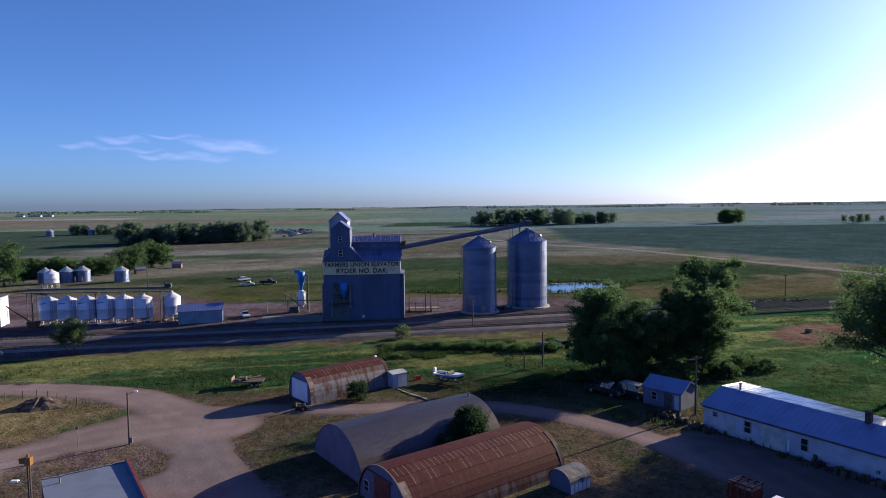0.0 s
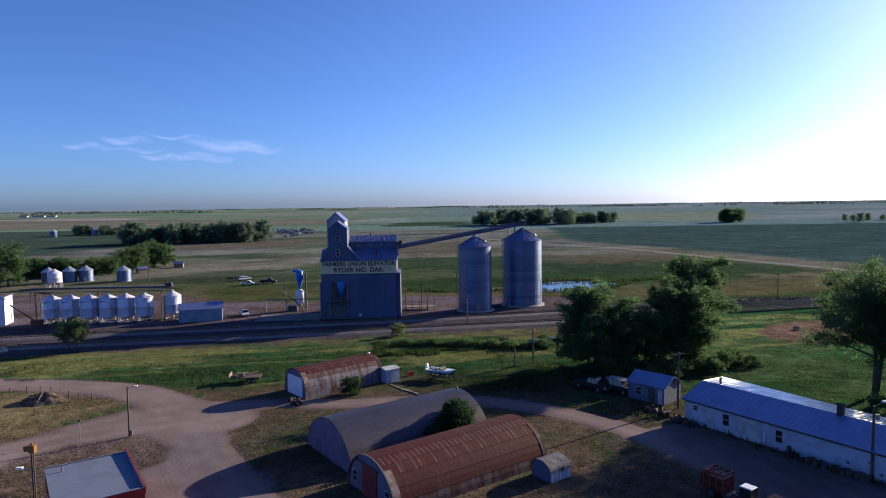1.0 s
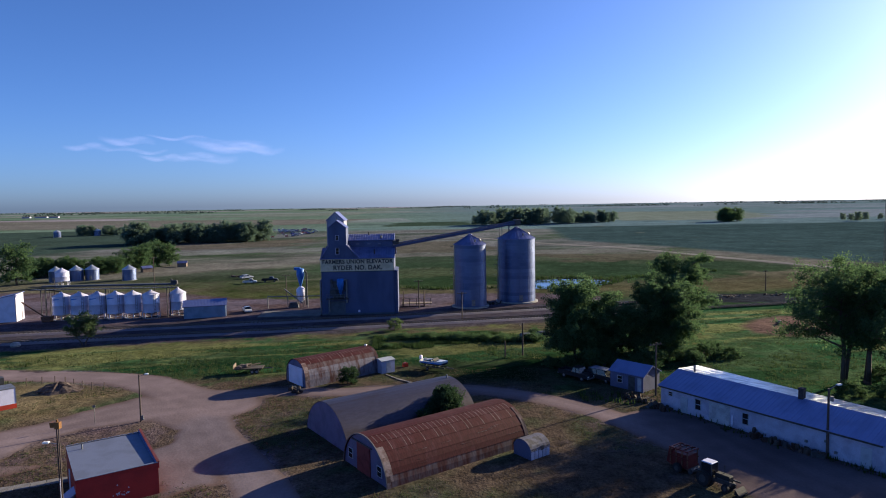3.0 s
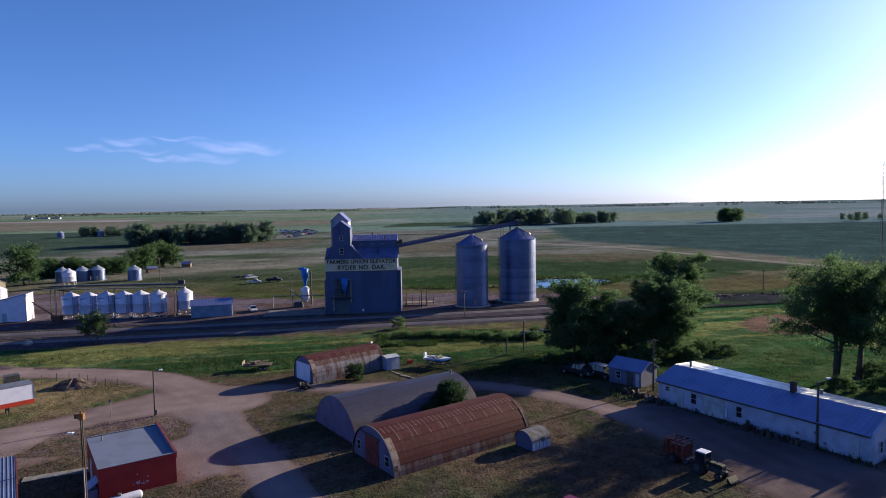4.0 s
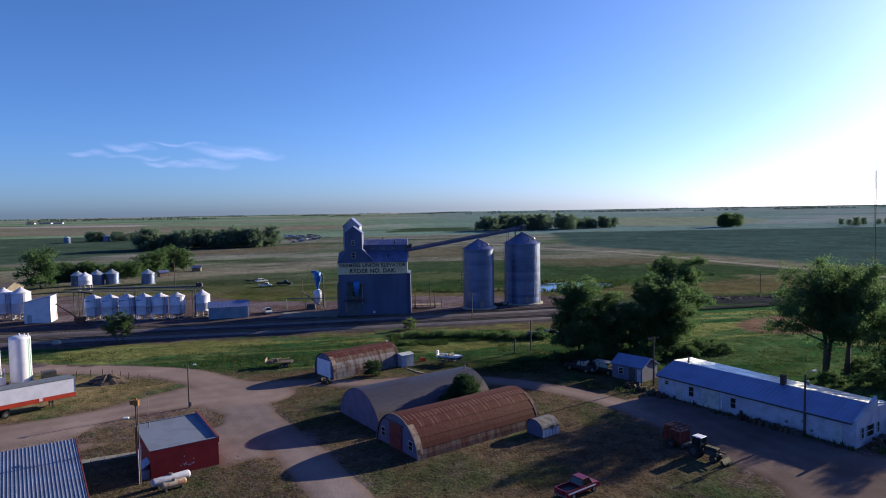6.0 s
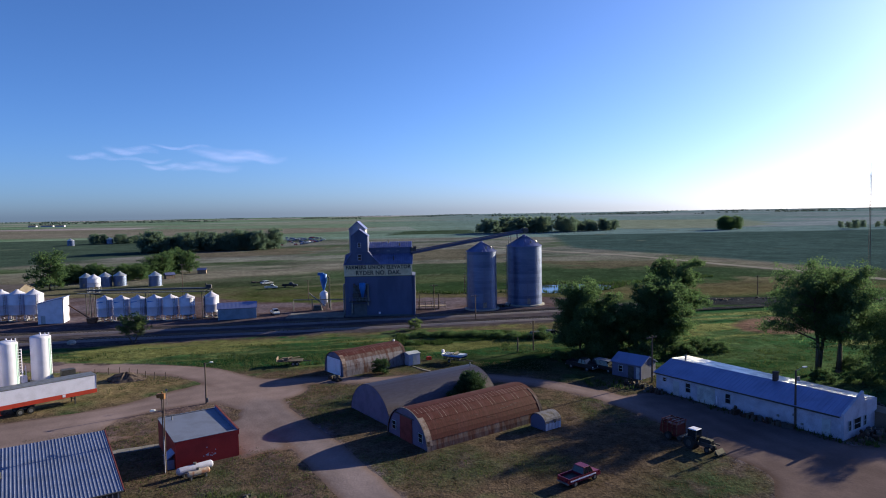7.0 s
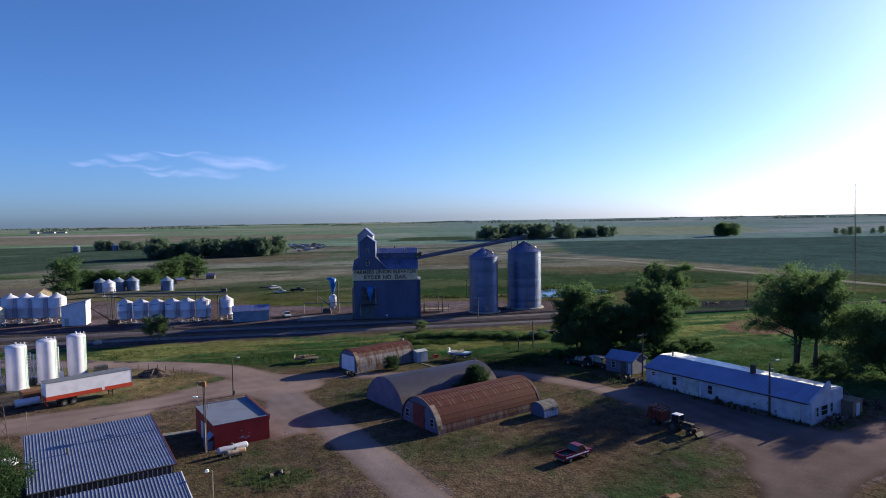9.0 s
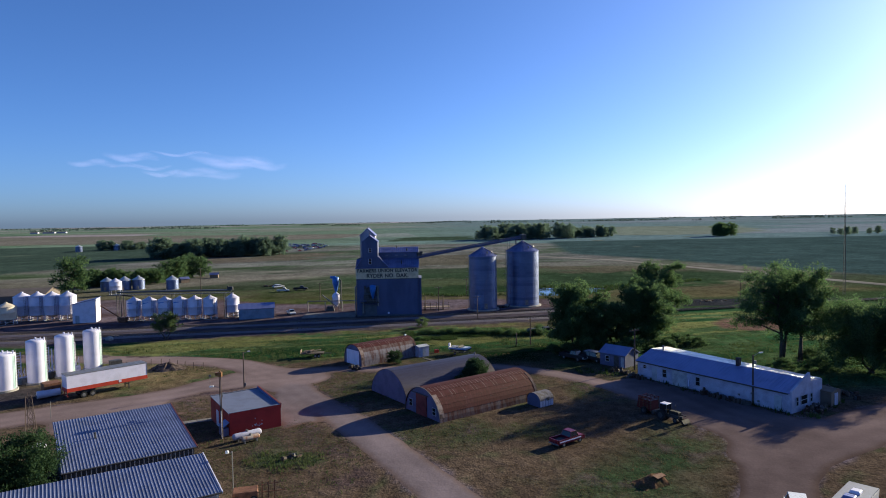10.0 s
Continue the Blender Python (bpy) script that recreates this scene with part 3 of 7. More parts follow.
_Z = _tall * 0.5 * np.clip(fbm(_X, _Y, 3.0, 3) - 0.35, 0, 1)
_Z += np.clip((_Y - 260) / 300, 0, 1) * 1.2 * (fbm(_X, _Y, 160.0, 3) - 0.5)
_Z -= 1.3 * inside(_X, _Y, POND, 3.0)
_n = len(_xs)
_idx = np.arange(_X.size).reshape(_X.shape)
_f = np.stack([_idx[:-1, :-1], _idx[:-1, 1:], _idx[1:, 1:], _idx[1:, :-1]], -1).reshape(-1, 4)
_me = bpy.data.meshes.new("ground")
_me.from_pydata(np.stack([_X, _Y, _Z], -1).reshape(-1, 3).tolist(), [], _f.tolist())
_me.materials.append(SOIL)
_me.polygons.foreach_set("use_smooth", [True] * len(_me.polygons))
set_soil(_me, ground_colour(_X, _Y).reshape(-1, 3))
tagged(new("ground", _me), "flat prairie ground of dry turf, green grass and distant crop fields", "ground", kind="structure")


def smooth_line(pts, step=1.2):
    """A rounded line through the points, cut into even steps."""
    p = [Vector((*q, 0)) for q in pts]
    p = [2 * p[0] - p[1], *p, 2 * p[-1] - p[-2]]
    out = []
    for i in range(1, len(p) - 2):
        n = max(2, int((p[i + 1] - p[i]).length / step))
        for k in range(n):
            s = k / n
            out.append(0.5 * ((2 * p[i]) + (p[i + 1] - p[i - 1]) * s + (2 * p[i - 1] - 5 * p[i] + 4 * p[i + 1] - p[i + 2]) * s * s + (3 * p[i] - p[i - 1] - 3 * p[i + 1] + p[i + 2]) * s ** 3))
    return out + [p[-2]]


def ribbon(name, pts, width, z, material, label, colour, ragged=0.6, crown=0.03, step=1.2, across=9):
    line = smooth_line(pts, step)
    vs, fs, cols = [], [], []
    for i, p in enumerate(line):
        a, b = line[max(0, i - 1)], line[min(len(line) - 1, i + 1)]
        t = (b - a).normalized()
        n = Vector((-t.y, t.x, 0))
        for j in range(across):
            s = j / (across - 1) * 2 - 1
            w = width / 2 + ragged * (fbm(np.array(p.x + 60 * s), np.array(p.y + 40 * s), 2.5, 3) - 0.5) * 2
            q = p + n * s * float(w)
            vs.append((q.x, q.y, z + crown * (1 - s * s) - (0.12 if abs(s) == 1 else 0)))
            rut = 1.0 + 0.10 * math.cos(s * 9.0) - 0.05 * abs(s) ** 3
            k = rut * (0.9 + 0.25 * float(fbm(np.array(q.x), np.array(q.y), 6.0, 3)))
            cols.append([c * k for c in colour])
    for i in range(len(line) - 1):
        for j in range(across - 1):
            fs.append((i * across + j + 1, i * across + j, (i + 1) * across + j, (i + 1) * across + j + 1))
    me = bpy.data.meshes.new(name)
    me.from_pydata(vs, [], fs)
    me.materials.append(material)
    me.polygons.foreach_set("use_smooth", [True] * len(me.polygons))
    set_soil(me, np.array(cols))
    return tagged(new(name, me), label, "road", kind="structure")


def gravel_sheet(colour):
    """All the yard's gravel roads as one sheet with rounded junctions and ragged edges."""
    xs, ys = np.arange(-172, 152, 0.6), np.arange(-45, 122, 0.6)
    X, Y = np.meshgrid(xs, ys)
    total, rut, grey, dull = (np.zeros(X.shape) for _ in range(4))
    for name, (pts, width) in ROADS.items():
        line = [(p.x, p.y) for p in smooth_line(pts, 3.0)]
        d = dist_line(X, Y, line)
        e = np.exp((width / 2 - d) / 1.1)
        total += e
        grey += e * (name == "south")
        dull += e * (name in ("east", "crossing"))
        rut += e * np.cos(d / width * 16.0)
    field = 1.1 * np.log(np.maximum(total, 1e-12)) + 0.5 * (fbm(X, Y, 2.4, 3) - 0.5)
    lot = inside(X, Y, LOT, 1.2) * 2 - 1
    field = np.maximum(field, lot * 1.2 + 1.2 * (fbm(X + 9, Y, 2.4, 3) - 0.5))
    apron = inside(X, Y, [(-40, 49), (-48, 60.5), (-42, 65.2), (-32.6, 71.5), (-30, 76), (-24.6, 82.5), (-15, 78), (-8, 69.5), (-8, 62), (-5.5, 57), (-4.2, 52), (-9.2, 49.4), (-14.4, 57.6), (-18, 58), (-24, 58), (-31, 52)], 2.0) * 2 - 1
    field = np.maximum(field, apron * 1.3 + 1.2 * (fbm(X + 40, Y, 2.4, 3) - 0.5))
    tongue = inside(X, Y, TONGUE, 1.0) * 2 - 1
    field = np.minimum(field, 0.6 - 1.6 * tongue + 1.6 * (fbm(X + 5, Y + 80, 1.8, 3) - 0.5))
    earth = inside(X, Y, [(-31, 54), (-25, 64), (-15, 66), (-9.5, 62), (-4, 50), (-5, 44), (-12, 48), (-24, 54)], 3.0)[..., None]
    Z = np.clip(field * 0.06, -0.05, 0.045)
    shade = (0.84 + 0.06 * rut / np.maximum(total, 1e-9) + 0.2 * (fbm(X, Y, 9.0, 3) - 0.5) + 0.07 * (fbm(X, Y, 1.1, 2) - 0.5) + 0.16 * np.clip(field / 2, 0, 1))
    edge = np.clip(1 - field / 0.9, 0, 1)[..., None]
    cols = np.array(colour) * shade[..., None] * (1 - edge * np.array((0.2, 0.26, 0.36)))
    grey = np.clip(grey / np.maximum(total, 1e-9) * 2 - 0.9, 0, 1)[..., None] * np.clip(field / 0.6, 0, 1)[..., None]
    cols = cols * (1 - earth * (1 - grey) * np.array((0.16, 0.24, 0.3))) * (1 - grey * np.array((0.09, 0.03, -0.04)))
    cols = cols * (1 - 0.34 * (dull / np.maximum(total, 1e-9))[..., None] * (0.6 + 0.8 * fbm(X, Y, 5.0, 3))[..., None])
    keep = field > -0.8
    cell = keep[:-1, :-1] & keep[1:, :-1] & keep[:-1, 1:] & keep[1:, 1:]
    idx = np.cumsum(keep.ravel()).reshape(keep.shape) - 1
    fs = np.stack([idx[:-1, :-1], idx[:-1, 1:], idx[1:, 1:], idx[1:, :-1]], -1)[cell]
    me = bpy.data.meshes.new("road")
    me.from_pydata(np.stack([X, Y, Z], -1)[keep].tolist(), [], fs.tolist())
    me.materials.append(GRAVEL)
    me.polygons.foreach_set("use_smooth", [True] * len(me.polygons))
    set_soil(me, cols[keep])
    tagged(new("road", me), "packed tan gravel roads and yard with worn wheel tracks and ragged edges", "road", kind="structure")


gravel_sheet((0.17, 0.132, 0.138))
ribbon("road", FAR_ROAD, 6.4, 0.12, GRAVEL, "pale gravel farm road across green fields", (0.2, 0.19, 0.175), 0.9, 0.06, 6.0, 5)

_w = M()
_w.add([(p.x, p.y, -0.35) for p in smooth_line([*POND, POND[0]], 3)][:-1], [])
_w.f.append(tuple(range(len(_w.v))))
_wob = single("water", _w, MIRROR, "still pond water that mirrors the pale sky", "pond", kind="structure")


# ---- railway ----
def railway(name, pts, label, bed_to):
    line = smooth_line(pts, 0.65)
    top = thing(name, 0, 0, 0, label, "railway track", kind="structure")
    ties, rails = M(), [M(), M()]
    bed_v, bed_f = [], []
    for i, p in enumerate(line[:-1]):
        t = (line[i + 1] - p).normalized()
        n = Vector((-t.y, t.x, 0))
        ties.box((p.x, p.y, 0.3), (0.24, 2.6, 0.16), math.degrees(math.atan2(t.y, t.x)))
        for k, s in ((0, -0.75), (1, 0.75)):
            if i % 6 == 0:
                q = p + n * s
                e = line[min(i + 6, len(line) - 1)]
                r = e + n * s
                c = (q + r) / 2
                rails[k].box((c.x, c.y, 0.45), ((r - q).length, 0.08, 0.16), math.degrees(math.atan2((r - q).y, (r - q).x)))
        for s, z in ((-2.6, -0.05), (-1.7, 0.3), (1.7, 0.3), (2.6, -0.05)):
            q = p + n * s
            bed_v.append((q.x, q.y, z))
    for i in range(len(line) - 2):
        for j in range(3 if line[i].x < bed_to else 0):
            bed_f.append((i * 4 + j + 1, i * 4 + j, (i + 1) * 4 + j, (i + 1) * 4 + j + 1))
    part("ballast_bed", M().add(bed_v, bed_f), BALLAST, top)
    part("ties", ties, TIE, top)
    for r in rails:
        part("rail", r, RAIL, top)


railway("railway_track", [(-160, 109.5), (-66, 122.8), (-23, 128.3), (-8, 130.6), (42.7, 137.9), (110, 149), (220, 172)], "rusty railway track with dark ties on grey ballast", 64)
railway("railway_track", [(-160, 119), (-72, 132), (-26, 138.2), (-9, 140.8), (20, 145), (46, 150), (78, 156)], "railway siding that runs past the grain elevator", 62)


# ---- trees ----
def leaf_cloud(m, c, r, n, size, rnd, flat=0.8):
    """n small folded leaves scattered through a soft ball, thinning out at its rim."""
    g = np.random.default_rng(rnd.randrange(1 << 30))
    unit = lambda v: v / np.maximum(np.linalg.norm(v, axis=1, keepdims=True), 1e-6)
    d = unit(g.normal(size=(n, 3)))
    p = np.array(tuple(c)) + d * np.array((r, r, r * flat)) * (0.25 + 0.9 * g.random((n, 1)) ** 0.8)
    p = np.array(tuple(c)) + (p - np.array(tuple(c))) * np.where(g.random((n, 1)) < 0.2, 1.0 + 0.55 * g.random((n, 1)), 0.95)
    ax = unit(d + g.normal(0, 0.7, (n, 3)))
    s = unit(np.cross(ax, g.normal(size=(n, 3))))
    t = np.cross(ax, s)
    k = size * (0.55 + 0.85 * g.random((n, 1)))
    vs = np.stack([p - s * k * 0.5, p - t * k * 0.32 + ax * k * 0.1, p + s * k * 0.55, p + t * k * 0.32 + ax * k * 0.1], 1).reshape(-1, 3)
    m.add(vs.tolist(), np.arange(4 * n).reshape(n, 4).tolist())


def bough(m, pts, r0, r1, n=5):
    for i in range(len(pts) - 1):
        a, b = r0 + (r1 - r0) * i / (len(pts) - 1), r0 + (r1 - r0) * (i + 1) / (len(pts) - 1)
        m.cyl(pts[i], pts[i + 1], a, b, n)


def tree_meshes(seed, h, cr, leaves, size, material, low=0.22, stems=1, limbs=12, sprays=9, puff=0.085, lean=0.0):
    """Trunk, limbs that reach to an uneven crown outline, side boughs on them, and small sprays of leaves along the boughs. h high, cr the crown's half width."""
    rnd = random.Random(seed)
    wood, crown = M(), M()
    leaders = []
    thick = h * 0.025 / stems ** 0.4
    for s in range(stems):
        a = s * 6.28 / stems + rnd.random()
        base = Vector((math.cos(a), math.sin(a), 0)) * (0.3 * (stems > 1))
        fork = Vector((base.x * 3 + rnd.gauss(0, 0.25), base.y * 3 + rnd.gauss(0, 0.25), h * max(0.12, low * 0.8)))
        tip = Vector((base.x * 6 + rnd.gauss(0, 0.08) * cr + lean * cr, base.y * 6 + rnd.gauss(0, 0.08) * cr, h * 0.8))
        mid_ = fork.lerp(tip, 0.5) + Vector((rnd.gauss(0, 0.05), rnd.gauss(0, 0.05), 0)) * cr
        wood.cyl(base - Vector((0, 0, 0.2)), base + Vector((0, 0, 0.5)), thick * 1.35, thick, 9)
        bough(wood, [base + Vector((0, 0, 0.4)), fork, mid_, tip], thick, thick * 0.25, 8)
        leaders.append((fork, mid_, tip))
    twigs = []
    for i in range(limbs):
        u = (i + 0.5) / limbs
        f, mid_, tip = leaders[i % stems]
        s0 = min(0.95, 0.9 * u * (0.7 + 0.5 * rnd.random()))
        start = f.lerp(mid_, s0 * 2) if s0 < 0.5 else mid_.lerp(tip, s0 * 2 - 1)
        az = i * 2.399963 + rnd.gauss(0, 0.35)
        el = low + (1.0 - low) * (0.02 + 0.96 * u)
        wide = max(0.03, 1 - abs((el - low - 0.4 * (1 - low)) / (0.68 * (1 - low))) ** 2.4) ** 0.5
        reach = cr * wide * (0.62 + 0.46 * rnd.random())
        end = Vector((math.cos(az) * reach + lean * cr * u, math.sin(az) * reach, h * (el + rnd.gauss(0, 0.02)) * 0.95))
        knee = start.lerp(end, 0.5) + Vector((0, 0, 0.12 * (end - start).length))
        pts = [start, start.lerp(knee, 0.55), knee, knee.lerp(end, 0.55), end]
        bough(wood, pts, thick * (0.5 - 0.25 * u), thick * 0.06, 5)
        for j in range(sprays):
            t = 0.1 + 0.9 * (j + rnd.random()) / sprays
            k = min(3, int(t * 4))
            p = pts[k].lerp(pts[k + 1], t * 4 - k)
            out = (end - start).normalized() * 0.45 + Vector((rnd.gauss(0, 1), rnd.gauss(0, 1), rnd.gauss(0.12, 0.55))).normalized()
            q = p + out * cr * (0.1 + 0.24 * rnd.random()) * (1.15 - 0.35 * t)
            q.z = max(q.z, 0.15 * h * low + 0.3)
            wood.cyl(p, q, thick * 0.07, thick * 0.02, 4)
            twigs.append((p, q))
    per = 5
    n = max(6, leaves // (len(twigs) * per))
    for p, q in twigs:
        for k in range(per):
            c = p.lerp(q, 0.3 + 0.85 * (k + rnd.random()) / per)
            leaf_cloud(crown, c + Vector((rnd.gauss(0, 1), rnd.gauss(0, 1), rnd.gauss(0, 0.7))) * cr * puff * 0.8, cr * puff * (0.75 + 1.0 * rnd.random()), n, size, rnd, 0.85)
    return wood.mesh("trunk", BARK, True), crown.mesh("crown", material)


def tree(name, meshes, x, y, rz, label, category="tree", group="", s=1.0, z=0.0):
    t = thing(name, x, y, rz, label, category, group, z)
    t.scale = (s, s, s * (0.7 if group == "undergrowth bushes" else 1.0))
    part("trunk", meshes[0], None, t)
    part("crown", meshes[1], None, t)
    return t


NEAR_LABEL = "tall broad green cottonwood tree with a dark trunk and open crown"
tree("tree", tree_meshes(1, 14.0, 6.2, 84000, 0.27, LEAF_A, 0.12, 2, 34, 13), 41.2, 95.5, 0, NEAR_LABEL, group="trees behind the sheds")
tree("tree", tree_meshes(2, 9.8, 5.2, 44000, 0.27, LEAF_A, 0.06, 2, 26, 11), 48.8, 98.5, 40, "dark leafy tree between two taller ones", group="trees behind the sheds")
tree("tree", tree_meshes(3, 13.8, 6.2, 90000, 0.27, LEAF_A, 0.1, 2, 36, 13), 57.2, 100.0, 10, NEAR_LABEL, group="trees behind the sheds")
tree("tree", tree_meshes(4, 17.4, 5.8, 42000, 0.27, LEAF_A, 0.42, 1, 20, 12), 64.8, 109.5, 10, "tall sparse tree with a high open crown", group="trees behind the sheds")
tree("tree", tree_meshes(5, 18.4, 9.0, 44000, 0.27, LEAF_A, 0.34, 2, 26, 12, 0.07), 76, 79.5, 0, "very tall spreading tree with bare lower limbs", group="trees by the long building")
tree("tree", tree_meshes(6, 12.4, 8.2, 62000, 0.27, LEAF_A, 0.1, 3, 36, 12, 0.08), 86.2, 70, 0, "dense round green tree with low boughs", group="trees by the long building")
tree("tree", tree_meshes(7, 14.5, 6.8, 38000, 0.28, LEAF_A, 0.08, 2, 24, 10), 91, 68, 0, "dense green tree at the edge of the meadow", group="trees by the long building")
tree("tree", tree_meshes(14, 18.2, 6.6, 38000, 0.27, LEAF_A, 0.34, 2, 24, 12, 0.075), 79, 79, 60, "tall spreading tree with an open sunlit crown", group="trees by the long building")
tree("tree", tree_meshes(8, 6.6, 3.0, 10000, 0.2, LEAF_C, 0.34, 2, 20, 8, 0.1), -51, 118.6, 0, "small bushy tree beside the railway track")
tree("bush", tree_meshes(9, 4.7, 1.95, 50000, 0.2, LEAF_B, 0.03, 3, 34, 9, 0.17), 18.0, 66.3, 0, "rounded dark green bush between two arched sheds", "bush")
tree("bush", tree_meshes(10, 2.6, 1.25, 5200, 0.16, LEAF_B, 0.04, 2, 16, 5, 0.18), 4.4, 86.3, 0, "dark bush against the wall of a rusty shed", "bush")
tree("bush", tree_meshes(11, 2.6, 1.5, 2600, 0.2, LEAF_C, 0.1, 2, 12, 5, 0.11), 10, 126.4, 0, "small bright green bush beside the tracks", "bush")
tree("tree", tree_meshes(12, 7.2, 4.2, 44000, 0.2, LEAF_B, 0.06, 2, 34, 11, 0.09), -31, 27.5, 0, "round leafy tree beside the metal shed roofs")
tree("bush", tree_meshes(15, 3.0, 1.3, 16000, 0.19, LEAF_B, 0.03, 3, 22, 7, 0.18), 15.8, 64.7, 0, "low dark bush in the gap between two arched sheds", "bush")
_bush = tree_meshes(13, 3.4, 2.4, 4800, 0.22, LEAF_A, 0.04, 3, 14, 7, 0.1)
for _x, _y, _s in ((66, 99, 1.0), (63, 96.5, 1.15), (60, 93.5, 1.0), (67.5, 96, 0.8), (54, 94, 0.9), (46, 91, 0.8), (36, 93, 0.7), (82, 80, 1.1), (86, 78, 0.9), (39, 91.5, 0.9), (42.5, 90.5, 1.1), (49.5, 90, 1.0), (52, 92, 1.2), (44.5, 93.5, 1.2), (57, 95.5, 1.1), (73, 74, 0.9), (78, 72, 1.0)):
    tree("bush", _bush, _x, _y, _x * 37, "green undergrowth bush below tall trees", "bush", "undergrowth bushes", _s)
_shrub = tree_meshes(16, 2.4, 2.7, 4200, 0.2, LEAF_A, 0.04, 4, 16, 7, 0.1)
for _k in range(26):
    _x, _y = 9 + 30 * (_k * 0.618 % 1), 108.5 + 8 * (_k * 0.377 % 1)
    tree("bush", _shrub, _x, _y + 0.1 * _x, _k * 71, "low dark shrub in tall grass beside the railway", "bush", "railway shrubs", 0.36 + 0.34 * (_k * 0.73 % 1))
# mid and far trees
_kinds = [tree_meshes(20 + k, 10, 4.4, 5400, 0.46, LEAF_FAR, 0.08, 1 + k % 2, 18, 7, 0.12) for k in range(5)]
_dark = [tree_meshes(26 + k, 10, 4.4, 5400, 0.42, LEAF_A, 0.06, 1 + k % 2, 18, 7, 0.12) for k in range(3)]
_rnd = random.Random(5)


def row_of_trees(n, a, b, wide, h0, h1, label, group, kinds=_kinds):
    for i in range(n):
        s = (i + _rnd.random()) / n
        x, y = a[0] + (b[0] - a[0]) * s + _rnd.uniform(-1, 1) * wide * 0.5, a[1] + (b[1] - a[1]) * s + _rnd.uniform(-1, 1) * wide
        tree("tree", kinds[_rnd.randrange(len(kinds))], x, y, _rnd.random() * 360, label, "tree", group, _rnd.uniform(h0, h1) / 10, -0.2)


row_of_trees(1, (-129, 226), (-128, 225), 0.5, 15.6, 16, "large green tree behind the farm bins", "trees behind the bins", _dark)
row_of_trees(26, (-140, 252), (-110, 264), 6, 6, 8.5, "low green tree in a windbreak behind grain bins", "windbreak trees", _dark)
row_of_trees(6, (-112, 272), (-99, 290), 6, 9, 12.5, "green tree at the end of a windbreak", "windbreak trees", _dark)
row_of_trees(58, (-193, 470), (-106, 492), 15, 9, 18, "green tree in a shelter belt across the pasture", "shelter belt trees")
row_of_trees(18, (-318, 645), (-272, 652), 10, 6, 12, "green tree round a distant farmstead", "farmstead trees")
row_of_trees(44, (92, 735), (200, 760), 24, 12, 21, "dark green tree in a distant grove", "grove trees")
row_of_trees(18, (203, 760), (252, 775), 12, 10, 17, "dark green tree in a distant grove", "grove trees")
row_of_trees(15, (363, 724), (384, 732), 7, 14, 18, "tree of a lone round clump in the fields", "lone clump trees", _dark)
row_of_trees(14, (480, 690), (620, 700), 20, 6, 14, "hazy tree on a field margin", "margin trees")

# wooded strips on the horizon, too far to count
_wood = M()
_rnd = random.Random(9)
for _ in range(80):
    _d = _rnd.uniform(2600, 4500)
    _a = radians(_rnd.uniform(-42, 46))
    _cx, _cy, _len = math.sin(_a) * _d, math.cos(_a) * _d, _rnd.uniform(30, 260)
    for _k in range(int(_len / 9)):
        _h = _rnd.uniform(4, 9)
        _px, _py = _cx + (_k * 9 - _len / 2) + _rnd.gauss(0, 4), _cy + _rnd.gauss(0, 14)
        leaf_cloud(_wood, (_px, _py, _h * 0.4), _h * 0.62, 30, 2.8, _rnd)
single("far_woods", _wood, HAZED_WOODS, "dark distant strips of woodland along the horizon", "woods", kind="stuff")

# thin cirrus, far off
_cl = bpy.data.materials.new("cirrus")
_cl.use_nodes = True
_ct = _cl.node_tree
_cb = _ct.nodes["Principled BSDF"]
_ctc, _cmp, _cn, _cr = _ct.nodes.new("ShaderNodeTexCoord"), _ct.nodes.new("ShaderNodeMapping"), _ct.nodes.new("ShaderNodeTexNoise"), _ct.nodes.new("ShaderNodeMapRange")
_cmp.inputs["Scale"].default_value = (0.005, 0.005, 0.03)
_cn.inputs["Scale"].default_value, _cn.inputs["Detail"].default_value = 1.0, 8
_ct.links.new(_ctc.outputs["Object"], _cmp.inputs["Vector"]), _ct.links.new(_cmp.outputs[0], _cn.inputs["Vector"])
_cfa = _ct.nodes.new("ShaderNodeAttribute")
_cfa.attribute_name = "soil"
_cmu = _ct.nodes.new("ShaderNodeMath")
_cmu.operation = "MULTIPLY"
_cr.inputs["From Min"].default_value, _cr.inputs["From Max"].default_value = 0.25, 0.85
_cr.inputs["To Max"].default_value = 0.33
_ct.links.new(_cn.outputs[0], _cr.inputs["Value"])
_ct.links.new(_cr.outputs[0], _cmu.inputs[0]), _ct.links.new(_cfa.outputs["Fac"], _cmu.inputs[1])
_ct.links.new(_cmu.outputs[0], _cb.inputs["Alpha"])
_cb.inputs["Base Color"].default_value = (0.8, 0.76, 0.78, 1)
# added emission stands in for sunlight coming through the thin cloud
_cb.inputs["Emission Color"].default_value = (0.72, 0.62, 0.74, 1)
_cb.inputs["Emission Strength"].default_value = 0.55


